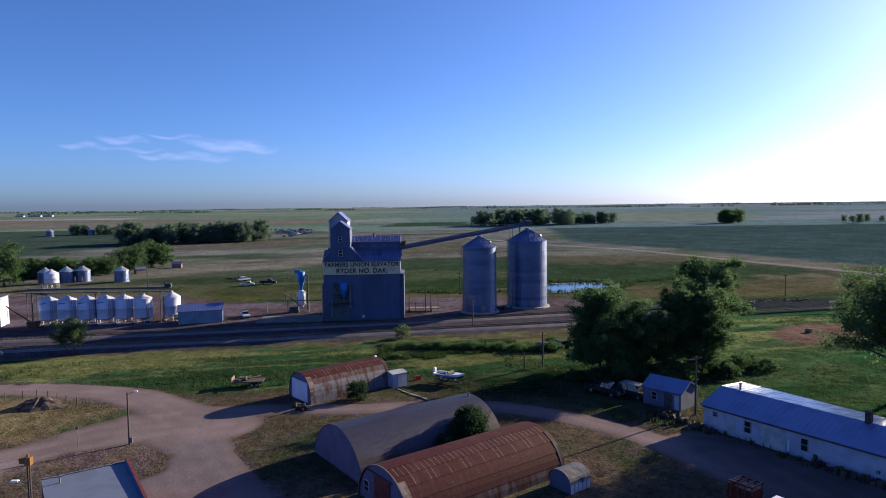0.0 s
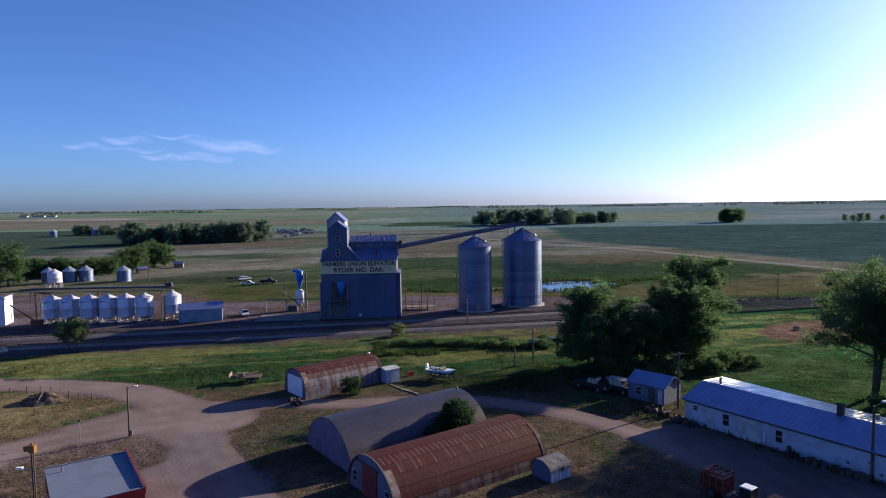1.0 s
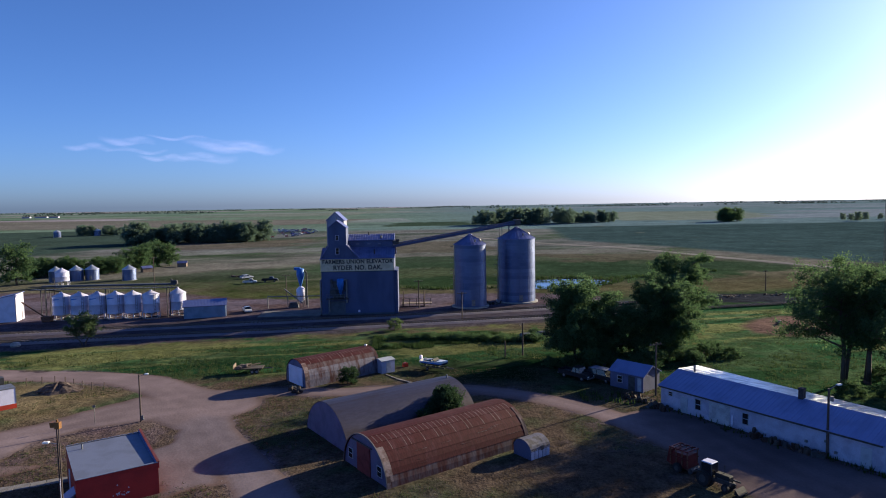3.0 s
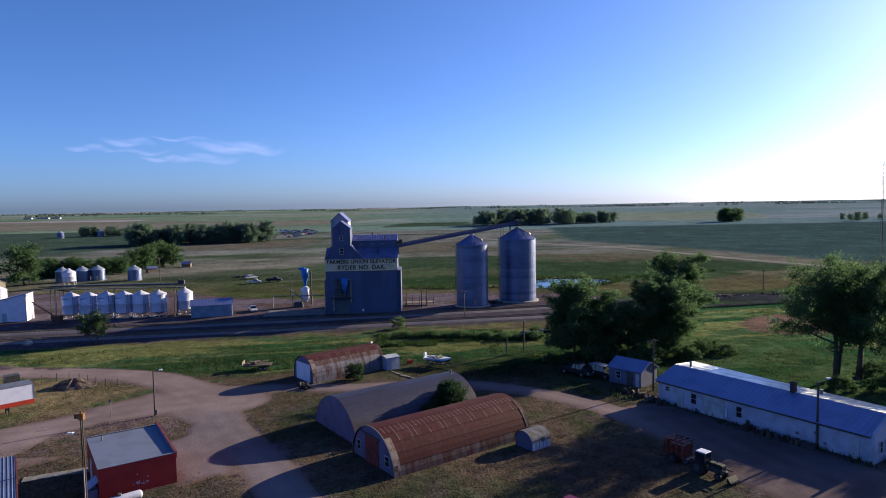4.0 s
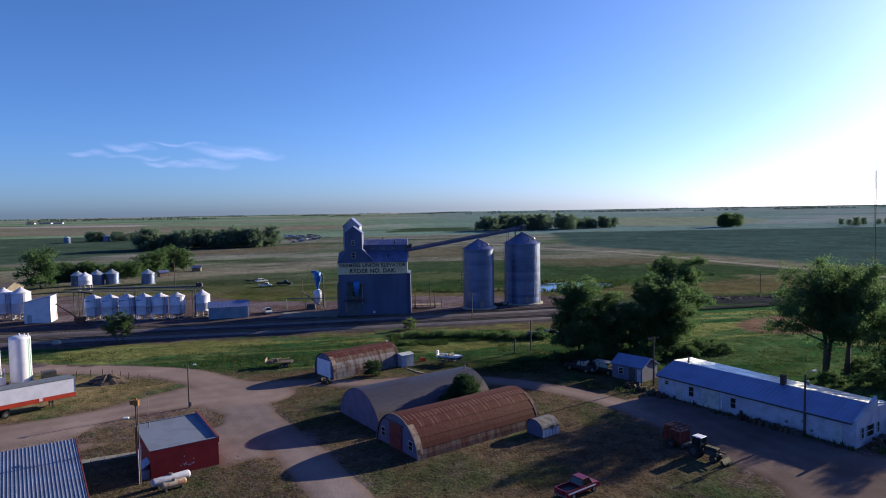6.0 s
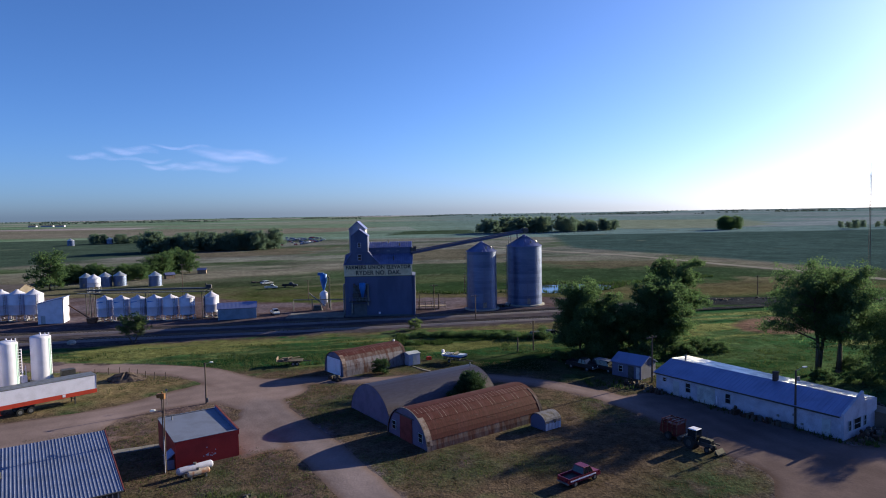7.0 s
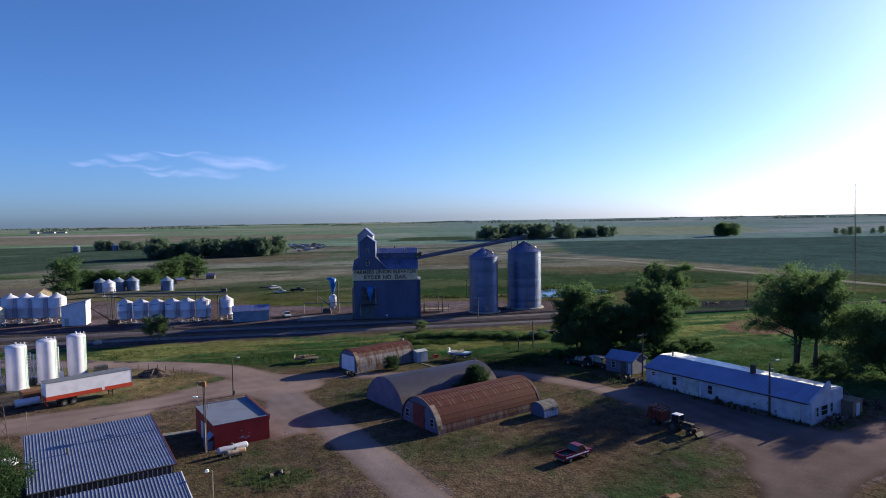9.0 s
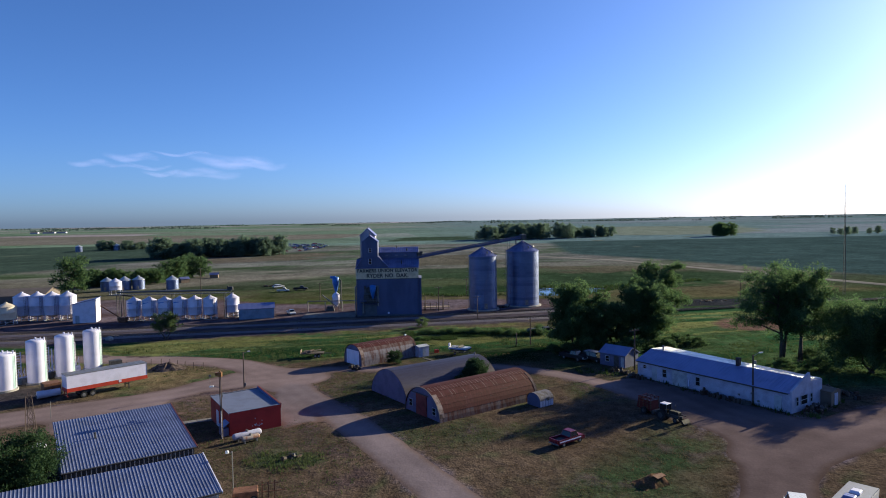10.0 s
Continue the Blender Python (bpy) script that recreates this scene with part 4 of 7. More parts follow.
def cirrus(x, z, w, h, tilt):
    """A wisp of high thin cloud: a bowed sheet that thins out to its rim."""
    vs, fs, cols = [], [], []
    nu, nv = 24, 8
    for i in range(nu + 1):
        for j in range(nv + 1):
            s, t = i / nu * 2 - 1, j / nv * 2 - 1
            vs.append((s * w / 2, 60 * math.cos(s * 1.5), t * h / 2 * (1 - 0.5 * s * s) + 12 * math.sin(s * 4 + x)))
            k = max(0.0, 1 - s * s) ** 0.8 * max(0.0, 1 - t * t)
            cols.append((k, k, k))
    for i in range(nu):
        for j in range(nv):
            a = i * (nv + 1) + j
            fs.append((a, a + nv + 1, a + nv + 2, a + 1))
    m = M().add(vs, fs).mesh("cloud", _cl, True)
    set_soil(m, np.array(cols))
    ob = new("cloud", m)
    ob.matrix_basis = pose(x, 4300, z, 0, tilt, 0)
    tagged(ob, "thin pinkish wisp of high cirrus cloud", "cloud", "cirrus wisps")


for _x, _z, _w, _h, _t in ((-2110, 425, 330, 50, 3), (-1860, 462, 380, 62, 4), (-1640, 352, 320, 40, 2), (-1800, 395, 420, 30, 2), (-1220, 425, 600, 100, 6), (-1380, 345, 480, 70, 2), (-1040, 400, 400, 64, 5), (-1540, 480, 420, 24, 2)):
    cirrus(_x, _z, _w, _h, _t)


# ---- grain elevator ----
HATCH = mat("dark_hatch", (0.09, 0.1, 0.12), 0.7, 0.1, 0.2, 1.0, 0.05)


def grain_elevator():
    top = thing("grain_elevator", 0.25, 147.4, 0, "tall grain elevator clad in weathered grey metal, cream sign band", "grain elevator")
    W, D = 8.75, 13.5
    part("body", M().box((0, D / 2, 6.85), (2 * W, D, 13.7)), SIDING, top)
    part("foundation", M().box((0, D / 2, 0.2), (2 * W + 0.3, D + 0.3, 0.4)), HATCH, top)
    # cross gable below the tower
    part("front_gable", M().prism([(-8.9, 13.7), (0.6, 13.7), (-2.3, 17.0), (-7.0, 17.0)], -0.02, 5.5), SIDING, top)
    g, g2 = M(), M()
    g.slab((-9.1, -0.3, 13.6), (-9.1, 5.6, 13.6), (-6.7, 5.6, 17.2), (-6.7, -0.3, 17.2), 0.14)
    g2.slab((-2.6, -0.3, 17.15), (-2.6, 5.6, 17.15), (0.9, 5.6, 13.65), (0.9, -0.3, 13.65), 0.14)
    part("gable_roof", g, EL_ROOF, top)
    part("gable_roof", g2, EL_ROOF, top)
    # head house tower and the cupola behind it
    part("tower", M().prism([(-6.9, 16.5), (-2.55, 16.5), (-2.55, 21.3), (-4.75, 22.9), (-6.9, 21.3)], 0.0, 5.2), SIDING, top)
    r = M()
    r.slab((-7.1, -0.25, 21.2), (-7.1, 5.2, 21.2), (-4.75, 5.2, 23.05), (-4.75, -0.25, 23.05), 0.12)
    r.slab((-4.75, -0.25, 23.05), (-4.75, 5.2, 23.05), (-2.35, 5.2, 21.2), (-2.35, -0.25, 21.2), 0.12)
    part("tower_roof", r, EL_ROOF, top)
    part("cupola", M().prism([(-7.85, 16.5), (-3.6, 16.5), (-3.6, 23.0), (-5.7, 24.9), (-7.85, 23.0)], 5.2, 12.2), CUPOLA, top, "pale siding that catches the light")
    r = M()
    r.slab((-8.1, 4.9, 22.85), (-8.1, 12.5, 22.85), (-5.7, 12.5, 25.05), (-5.7, 4.9, 25.05), 0.12)
    r.slab((-5.7, 4.9, 25.05), (-5.7, 12.5, 25.05), (-3.35, 12.5, 22.85), (-3.35, 4.9, 22.85), 0.12)
    part("cupola_roof", r, EL_ROOF, top)
    part("lightning_rod", M().cyl((-4.75, 0, 23), (-4.75, 0, 23.9), 0.05, 0.02, 6).cyl((-5.7, 5.2, 25.0), (-5.7, 5.2, 25.8), 0.05, 0.02, 6), DARK, top)
    # main roof: lower slope, clerestory wall, upper roof
    part("lower_roof", M().ribbed((-8.9, -0.3, 13.75), (9.1, -0.3, 13.75), (9.1, 4.2, 16.2), (-8.9, 4.2, 16.2), 0.6, 0.08, 0.12), EL_ROOF, top)
    part("clerestory", M().box((1.0, 7.0, 16.3), (15.6, 5.6, 3.4)), SIDING, top)
    part("upper_roof", M().ribbed((-6.9, 3.9, 17.9), (9.0, 3.9, 17.9), (9.0, 7.0, 19.3), (-6.9, 7.0, 19.3), 0.6, 0.08, 0.12)
         .ribbed((-6.9, 7.0, 19.3), (9.0, 7.0, 19.3), (9.0, 10.2, 17.9), (-6.9, 10.2, 17.9), 0.6, 0.08, 0.12), EL_ROOF, top)
    part("rear_roof", M().ribbed((-8.9, 9.6, 16.2), (9.1, 9.6, 16.2), (9.1, 13.8, 13.75), (-8.9, 13.8, 13.75), 0.6, 0.08, 0.12), EL_ROOF, top)
    for x, z, h in ((2.6, 19.5, 0.7), (5.6, 18.5, 0.8), (4.1, 14.9, 1.5)):
        part("vent", M().cyl((x, 4.8 if z > 16 else 1.4, z - h * 0.6), (x, 4.8 if z > 16 else 1.4, z + h * 0.5), 0.16, n=8).cyl((x, 4.8 if z > 16 else 1.4, z + h * 0.5), (x, 4.8 if z > 16 else 1.4, z + h * 0.5 + 0.12), 0.3, 0.1, 8), DARK, top)
    for x in (-0.2, 2.6, 5.2):
        part("roof_light", M().box((x, 4.15, 17.0), (0.8, 0.1, 0.35)), ROOFW, top)
    window_in(top, -4.75, -0.03, 18.8, 0.75, 1.15)
    window_in(top, -4.75, -0.05, 15.6, 0.85, 1.5)
    # sign band and its lettering
    s = part("sign_board", M().box((0, -0.06, 12.15), (17.75, 0.1, 3.0)), SIGN, top)
    part("sign_trim", M().box((0, -0.09, 10.62), (17.85, 0.14, 0.12)).box((0, -0.09, 13.7), (17.85, 0.14, 0.12)), DARK, top)
    for words, x, z, size, wide in (("FARMERS UNION ELEVATOR", 0.05, 12.55, 1.35, 17.0), ("RYDER NO. DAK.", 0.1, 11.05, 1.5, 11.8)):
        cu = bpy.data.curves.new("lettering", "FONT")
        cu.body, cu.size, cu.align_x, cu.extrude, cu.offset, cu.space_character = words, size, "CENTER", 0.02, 0.045, 1.08
        tmp = new("lettering", cu)
        me = bpy.data.meshes.new_from_object(tmp.evaluated_get(bpy.context.evaluated_depsgraph_get()))
        bpy.data.objects.remove(tmp)
        bpy.data.curves.remove(cu)
        xs = [v.co.x for v in me.vertices]
        k = wide / (max(xs) - min(xs))
        for v in me.vertices:
            v.co.x *= k
        me.materials.clear()
        me.materials.append(LETTER)
        part("lettering", me, None, s, "dark painted letters", at=pose(x, -0.13, z, 90))
    # annex at the east side
    part("annex", M().box((9.2, 5.4, 5.2), (0.9, 9.6, 10.4)), SIDING, top)
    part("annex_roof", M().slab((8.76, 0.4, 10.7), (9.75, 0.4, 10.45), (9.75, 10.4, 10.45), (8.76, 10.4, 10.7), 0.1), SIDING, top)
    # drive door, loading platform and the small dust collector on the front
    part("hatch", M().box((-5.6, -0.05, 6.6), (2.0, 0.12, 3.4)), HATCH, top, "dark grey hatch")
    part("platform", M().box((-4.9, -0.8, 4.05), (5.4, 1.5, 0.12)).box((-7.5, -0.8, 4.6), (0.06, 1.5, 0.06)), DARK, top)
    rl = M()
    for k in range(7):
        rl.cyl((-7.5 + k * 0.87, -1.5, 4.1), (-7.5 + k * 0.87, -1.5, 5.2), 0.035, n=6)
    for z in (4.65, 5.2):
        rl.cyl((-7.5, -1.5, z), (-2.28, -1.5, z), 0.035, n=6)
    part("platform_rail", rl, STEEL, top)
    for x, z, w, h, d in ((-5.3, 7.6, 1.3, 1.6, 0.7), (-5.9, 5.6, 1.6, 1.3, 0.9), (-3.0, 7.0, 0.6, 2.4, 0.5), (-4.6, 4.7, 2.6, 0.9, 1.0), (-6.3, 8.3, 0.5, 1.0, 0.5)):
        part("blower", M().box((x, -d / 2 - 0.1, z), (w, d, h), bevel=0.12), DARK, top, "dark grimy blower housing")
    part("small_cyclone", M().lathe([(0.05, 5.0), (0.16, 5.0), (0.85, 7.6), (0.85, 8.9), (0.5, 9.0), (0.0, 9.0)], 16, (-4.1, -1.0, 0)), BLUE, top, "blue cone dust collector", smooth=True)
    part("spout", M().cyl((-2.7, -0.5, 8.6), (-2.7, -0.5, 3.0), 0.2).cyl((-4.1, -1.0, 8.7), (-2.7, -0.5, 8.6), 0.22), STEEL, top)
    part("spout", M().cyl((-6.9, -0.3, 4.2), (-6.9, -0.3, 1.0), 0.2), STEEL, top)
    part("drive_door", M().box((-5.2, -0.05, 1.7), (4.2, 0.1, 3.3)), HATCH, top)
    part("wall_lamp", M().box((0.2, -0.15, 0.9), (0.5, 0.3, 0.5)), WHITE, top)
    part("side_duct", M().cyl((-9.2, 1.5, 0.6), (-9.2, 1.5, 8.3), 0.22).cyl((-9.2, 1.5, 8.3), (-8.6, 1.5, 8.8), 0.22), STEEL, top)


grain_elevator()


def grain_bin(x, y, r, eave, peak, label):
    top = thing("grain_bin", x, y, 0, label, "grain bin", "large grain bins beside the elevator")
    n = int((eave - 0.35) / 0.84)
    for k in range(n):
        a, b = 0.35 + (eave - 0.35) * k / n, 0.35 + (eave - 0.35) * (k + 1) / n
        part("wall_ring", M().lathe([(r, a - 0.01), (r, b - 0.06), (r + 0.03, b - 0.05), (r + 0.03, b)], 48), GALV, top)
    part("foundation", M().lathe([(r + 0.7, -0.1), (r + 0.7, 0.3), (r + 0.5, 0.36), (0, 0.36)], 48), CONC, top)
    part("roof", M().lathe([(r + 0.14, eave - 0.06), (r + 0.14, eave + 0.02), (0.55, peak), (0.55, peak + 0.35), (0, peak + 0.45)], 48), EL_ROOF, top)
    rib = M()
    for k in range(28):
        a = 2 * math.pi * k / 28
        p0, p1 = Vector((math.cos(a) * (r + 0.1), math.sin(a) * (r + 0.1), eave + 0.06)), Vector((math.cos(a) * 0.6, math.sin(a) * 0.6, peak + 0.03))
        rib.cyl(p0, p1, 0.06, 0.05, 4)
    part("roof_ribs", rib, EL_ROOF, top)
    for k in range(5):
        a = -1.2 + k * 0.62
        q = r * 0.72
        zz = eave + (peak - eave) * 0.28
        part("roof_vent", M().cyl((q * math.cos(a), q * math.sin(a), zz), (q * math.cos(a), q * math.sin(a), zz + 0.55), 0.2, n=8).cyl((q * math.cos(a), q * math.sin(a), zz + 0.5), (q * math.cos(a) * 1.05, q * math.sin(a) * 1.05, zz + 0.62), 0.3, 0.3, 8), STEEL, top)
    for k in range(12):
        a = 2 * math.pi * k / 12
        part("stiffener", M().cyl((math.cos(a) * (r + 0.03), math.sin(a) * (r + 0.03), 0.4), (math.cos(a) * (r + 0.03), math.sin(a) * (r + 0.03), eave * 0.4), 0.04, n=4), GALV, top)
    lad = M()
    for s in (-0.25, 0.25):
        lad.cyl((-r - 0.25, s, 0.5), (-r - 0.25, s, eave + 0.6), 0.04, n=5)
    for k in range(int(eave / 0.45)):
        lad.cyl((-r - 0.25, -0.25, 0.8 + k * 0.45), (-r - 0.25, 0.25, 0.8 + k * 0.45), 0.025, n=4)
    for k in range(int(eave / 1.5)):
        lad.cyl((-r - 0.95, -0.4, 3 + k * 1.4), (-r - 0.95, 0.4, 3 + k * 1.4), 0.03, n=4).cyl((-r - 0.25, 0.4, 3 + k * 1.4), (-r - 0.95, 0.4, 3 + k * 1.4), 0.03, n=4).cyl((-r - 0.25, -0.4, 3 + k * 1.4), (-r - 0.95, -0.4, 3 + k * 1.4), 0.03, n=4)
    part("ladder", lad, STEEL, top)
    part("door", M().box((0.4, -r - 0.06, 1.5), (0.9, 0.12, 1.5)), STEEL, top)


grain_bin(28.4, 156.3, 4.1, 16.1, 18.4, "round corrugated steel grain bin with a conical roof")
grain_bin(41.5, 163.3, 4.95, 17.0, 19.8, "larger round corrugated steel grain bin with a conical roof")


def conveyor():
    a, b = Vector((8.8, 151.5, 16.0)), Vector((41.7, 163.5, 20.9))
    t = (b - a).normalized()
    rz = math.degrees(math.atan2(t.y, t.x))
    top = thing("conveyor_gallery", a.x, a.y, rz, "inclined dark steel conveyor gallery from elevator to bins", "conveyor", z=a.z)
    rise = (b.z - a.z) / math.hypot(b.x - a.x, b.y - a.y)
    H = math.hypot(b.x - a.x, b.y - a.y)
    P = lambda s, y, z: (H * s, y, H * s * rise + z)
    m = M()
    for y in (-0.55, 0.55):
        for z in (0, 0.85):
            m.cyl(P(0, y, z), P(1, y, z), 0.075, n=5)
        for k in range(26):
            m.cyl(P(k / 26, y, 0), P((k + 1) / 26, y, 0.85), 0.05, n=4)
            m.cyl(P(k / 26, y, 0), P(k / 26, y, 0.85), 0.045, n=4)
    part("truss", m, mat("dark_blue_steel", (0.055, 0.066, 0.15), 0.55, 0.3, 0.25, 1.0, 0.06), top)
    for y in (-0.56, 0.56):
        part("side_panel", M().slab(P(0, y - 0.02, 0.62), P(1, y - 0.02, 0.62), P(1, y + 0.02, 0.62), P(0, y + 0.02, 0.62), 0.5), SIDING, top)
    part("trough", M().slab(P(0, -0.5, 0.55), P(1, -0.5, 0.55), P(1, 0.5, 0.55), P(0, 0.5, 0.55), 0.22), DARK, top)
    part("head_box", M().box((H, 0, H * rise + 0.5), (1.6, 1.5, 1.5), bevel=0.2), DARK, top)
    part("drive_motor", M().box((0.6, -0.4, 1.3), (1.3, 0.9, 0.9), bevel=0.2).cyl((0.6, -0.9, 1.8), (1.3, -0.9, 1.8), 0.35), DARK, top)
    for s in (0.6, 0.93):
        p = P(s, 0, 0)
        part("spout", M().cyl((p[0], 0, p[2] + 0.3), (p[0], 0, p[2] - 1.4), 0.22), STEEL, top)
    part("support_frame", M().cyl((H * 0.86, -0.7, H * 0.86 * rise), (H * 0.86, -0.7, -3.0), 0.09, n=5).cyl((H * 0.86, 0.7, H * 0.86 * rise), (H * 0.86, 0.7, -3.0), 0.09, n=5).cyl((H * 0.86, -0.7, 0.5), (H * 0.86, 0.7, 2.0), 0.05, n=4), STEEL, top)


conveyor()


def dust_cyclone():
    top = thing("dust_cyclone", -16.2, 162, 0, "blue cone dust cyclone above a white hopper on steel legs", "dust collector")
    part("cone", M().lathe([(0.2, 5.3), (1.0, 8.3), (1.0, 10.0), (0.6, 10.15), (0, 10.2)], 18), BLUE, top, smooth=True)
    part("inlet", M().box((-0.8, 0, 10.1), (1.6, 0.7, 0.7)), BLUE, top)
    part("hopper", M().lathe([(0.2, 0.9), (1.2, 2.3), (1.2, 4.6), (0.5, 5.3), (0, 5.35)], 18), WHITE, top, smooth=True)
    lg = M()
    for k in range(4):
        a = k * math.pi / 2 + 0.7
        lg.cyl((1.2 * math.cos(a), 1.2 * math.sin(a), 0), (1.2 * math.cos(a), 1.2 * math.sin(a), 4.0), 0.07, n=5)
    part("legs", lg, STEEL, top)
    part("duct", M().cyl((1.5, 0, 0.4), (1.6, 0, 9.0), 0.2).cyl((1.6, 0, 9.0), (0.9, 0, 9.8), 0.2), DARK, top)
    part("auger", M().cyl((-4.2, -0.5, 4.8), (0.4, -0.5, 1.0), 0.16), STEEL, top)
    part("grain_pit", M().box((-1.6, -1.6, 0.7), (2.6, 1.6, 1.4), taper=0.8), DARK, top)


dust_cyclone()

_p = thing("overhead_duct", -24.5, 160, 0, "thin overhead pipe on steel posts leading to the elevator", "pipe")
part("pipe", M().cyl((0, 0, 3.1), (15.6, 0, 3.0), 0.13), STEEL, _p)
for _k in range(3):
    part("post", M().cyl((_k * 5.2, 0, 0), (_k * 5.2, 0, 3.0), 0.11, n=6), STEEL, _p)
# slab colour lowered to stand in for the elevator's cast shadow
single("concrete_slab", M().box((-16.5, 150.5, 0.06), (15, 9, 0.24)), mat("shadow_dark_concrete", (0.13, 0.12, 0.12), 0.9, 0, 0.3, 0.5, 0.12), "concrete slab beside the grain elevator, darkened to carry its shadow", "slab", kind="structure")


def loading_frame():
    top = thing("loading_dock", 10.4, 158, 0, "low wooden loading dock with pipe railings", "loading dock")
    part("deck", M().box((4, 1, 0.75), (8, 2.4, 0.16)), WOOD, top)
    for k in range(5):
        part("post", M().box((0.3 + k * 1.85, -0.1, 1.1), (0.14, 0.14, 2.2)), WOOD, top)
    part("railing", M().cyl((0.3, -0.1, 1.5), (7.9, -0.1, 1.5), 0.05, n=5).cyl((0.3, -0.1, 2.1), (7.9, -0.1, 2.1), 0.05, n=5), STEEL, top)
    for x in (0.6, 6.0):
        part("tall_post", M().cyl((x, -0.4, 0), (x, -0.4, 4.2), 0.13, n=6), POLE, top)


loading_frame()


# ---- hopper bins and the buildings beside them ----
def hopper_bin(r, z0, eave, peak, material, label, group, logo=False, ladder=True):
    top = thing("hopper_bin", 0, 0, 0, label, "hopper bin", group)
    zc = z0 + r * 0.32
    part("shell", M().lathe([(r, zc), (r, (zc + eave) / 2), (r + 0.02, (zc + eave) / 2 + 0.02), (r, (zc + eave) / 2 + 0.05), (r, eave)], 28), material, top, smooth=True)
    part("roof", M().lathe([(r + 0.06, eave - 0.05), (r + 0.06, eave + 0.02), (0.35, peak), (0.35, peak + 0.2), (0, peak + 0.25)], 28), material, top)
    part("hopper_cone", M().lathe([(r, zc), (0.22, z0 - 0.2), (0.22, z0 - 0.45)], 28), GALV_ROOF, top)
    for k in range(8):
        a = 2 * math.pi * (k + 0.5) / 8
        part("leg", M().cyl((r * math.cos(a), r * math.sin(a), 0), (r * math.cos(a), r * math.sin(a), zc + 0.1), 0.07, n=5), WHITE, top)
    part("base_ring", M().lathe([(r + 0.08, 0), (r + 0.08, 0.16), (r - 0.12, 0.16), (r - 0.12, 0)], 28), STEEL, top)
    if ladder:
        lad = M()
        for s in (-0.22, 0.22):
            lad.cyl((r * 0.75 + s, -r * 0.72 - 0.1, zc - 1), (r * 0.75 + s, -r * 0.72 - 0.1, eave + 0.3), 0.035, n=4)
        for k in range(12):
            zz = zc + (eave - zc) * k / 12
            lad.cyl((r * 0.75 - 0.22, -r * 0.72 - 0.1, zz), (r * 0.75 + 0.22, -r * 0.72 - 0.1, zz), 0.025, n=4)
        part("ladder", lad, DARK, top)
    if logo:
        m = M()
        for k in range(6):
            a0, a1 = radians(-128 + k * 9), radians(-128 + (k + 1) * 9)
            for zz, hh in ((eave - 0.85 + 0.05 * k, 0.32 - 0.03 * k),):
                m.quad(((r + 0.03) * math.cos(a0), (r + 0.03) * math.sin(a0), zz), ((r + 0.03) * math.cos(a1), (r + 0.03) * math.sin(a1), zz + 0.04),
                       ((r + 0.03) * math.cos(a1), (r + 0.03) * math.sin(a1), zz + hh), ((r + 0.03) * math.cos(a0), (r + 0.03) * math.sin(a0), zz + hh))
        part("emblem", m, BLUE, top, "small blue swoosh emblem")
    return top


_hb = hopper_bin(1.95, 0.8, 5.75, 6.6, WHITE_BIN, "white steel hopper bin with a blue emblem, on legs", "row of six hopper bins", True)
_hb.matrix_basis = pose(-71.7, 149.6, 0)
for _k, _x in enumerate((-67.4, -63.1, -58.9)):
    copy_thing(_hb, pose(_x, 149.6 + 0.1 * _k, 0))
_hb2 = hopper_bin(1.95, 0.8, 5.75, 6.6, WHITE_BIN, "plain white steel hopper bin on legs", "row of six hopper bins")
_hb2.matrix_basis = pose(-54.8, 150.0, 0)
copy_thing(_hb2, pose(-50.5, 150.1, 0))
_hb3 = hopper_bin(1.95, 0.9, 5.6, 6.7, WHITE_BIN, "single white hopper bin standing by a blue shed", "", False, False)
_hb3.matrix_basis = pose(-45.0, 152.8, 0)


def catwalk():
    top = thing("bin_catwalk", -77.9, 150.2, 0, "long dark steel conveyor and catwalk above the hopper bins", "catwalk")
    m = M()
    for y in (-0.6, 0.6):
        for z in (7.3, 8.0):
            m.cyl((-1.5, y, z), (34, y, z), 0.07, n=5)
        for k in range(36):
            m.cyl((k * 0.97 - 0.5, y, 7.3), (k * 0.97 + 0.4, y, 8.0), 0.04, n=4)
    part("truss", m, DARK, top)
    part("walkway", M().box((16.5, 0, 7.35), (35, 1.1, 0.08)), STEEL, top)
    part("cover", M().box((17.5, 0.1, 8.15), (32, 0.8, 0.35), bevel=0.1), HATCH, top)
    for x in (1.6, 2.8, 17.0, 31.6):
        f = M()
        for y in (-0.9, 0.9):
            f.cyl((x, y, 0), (x, y, 7.4), 0.1, n=5)
        for k in range(4):
            f.cyl((x, -0.9, k * 1.8), (x, 0.9, k * 1.8 + 1.8), 0.045, n=4)
        part("support", f, DARK, top)
    part("drive_motor", M().box((33.2, 0, 8.6), (1.5, 0.8, 0.9), bevel=0.2).cyl((32.5, 0, 8.6), (32.5, 0, 9.4), 0.2), DARK, top)
    part("spout", M().cyl((2, 0, 7.3), (6, 0, 6.8), 0.15), DARK, top)


catwalk()


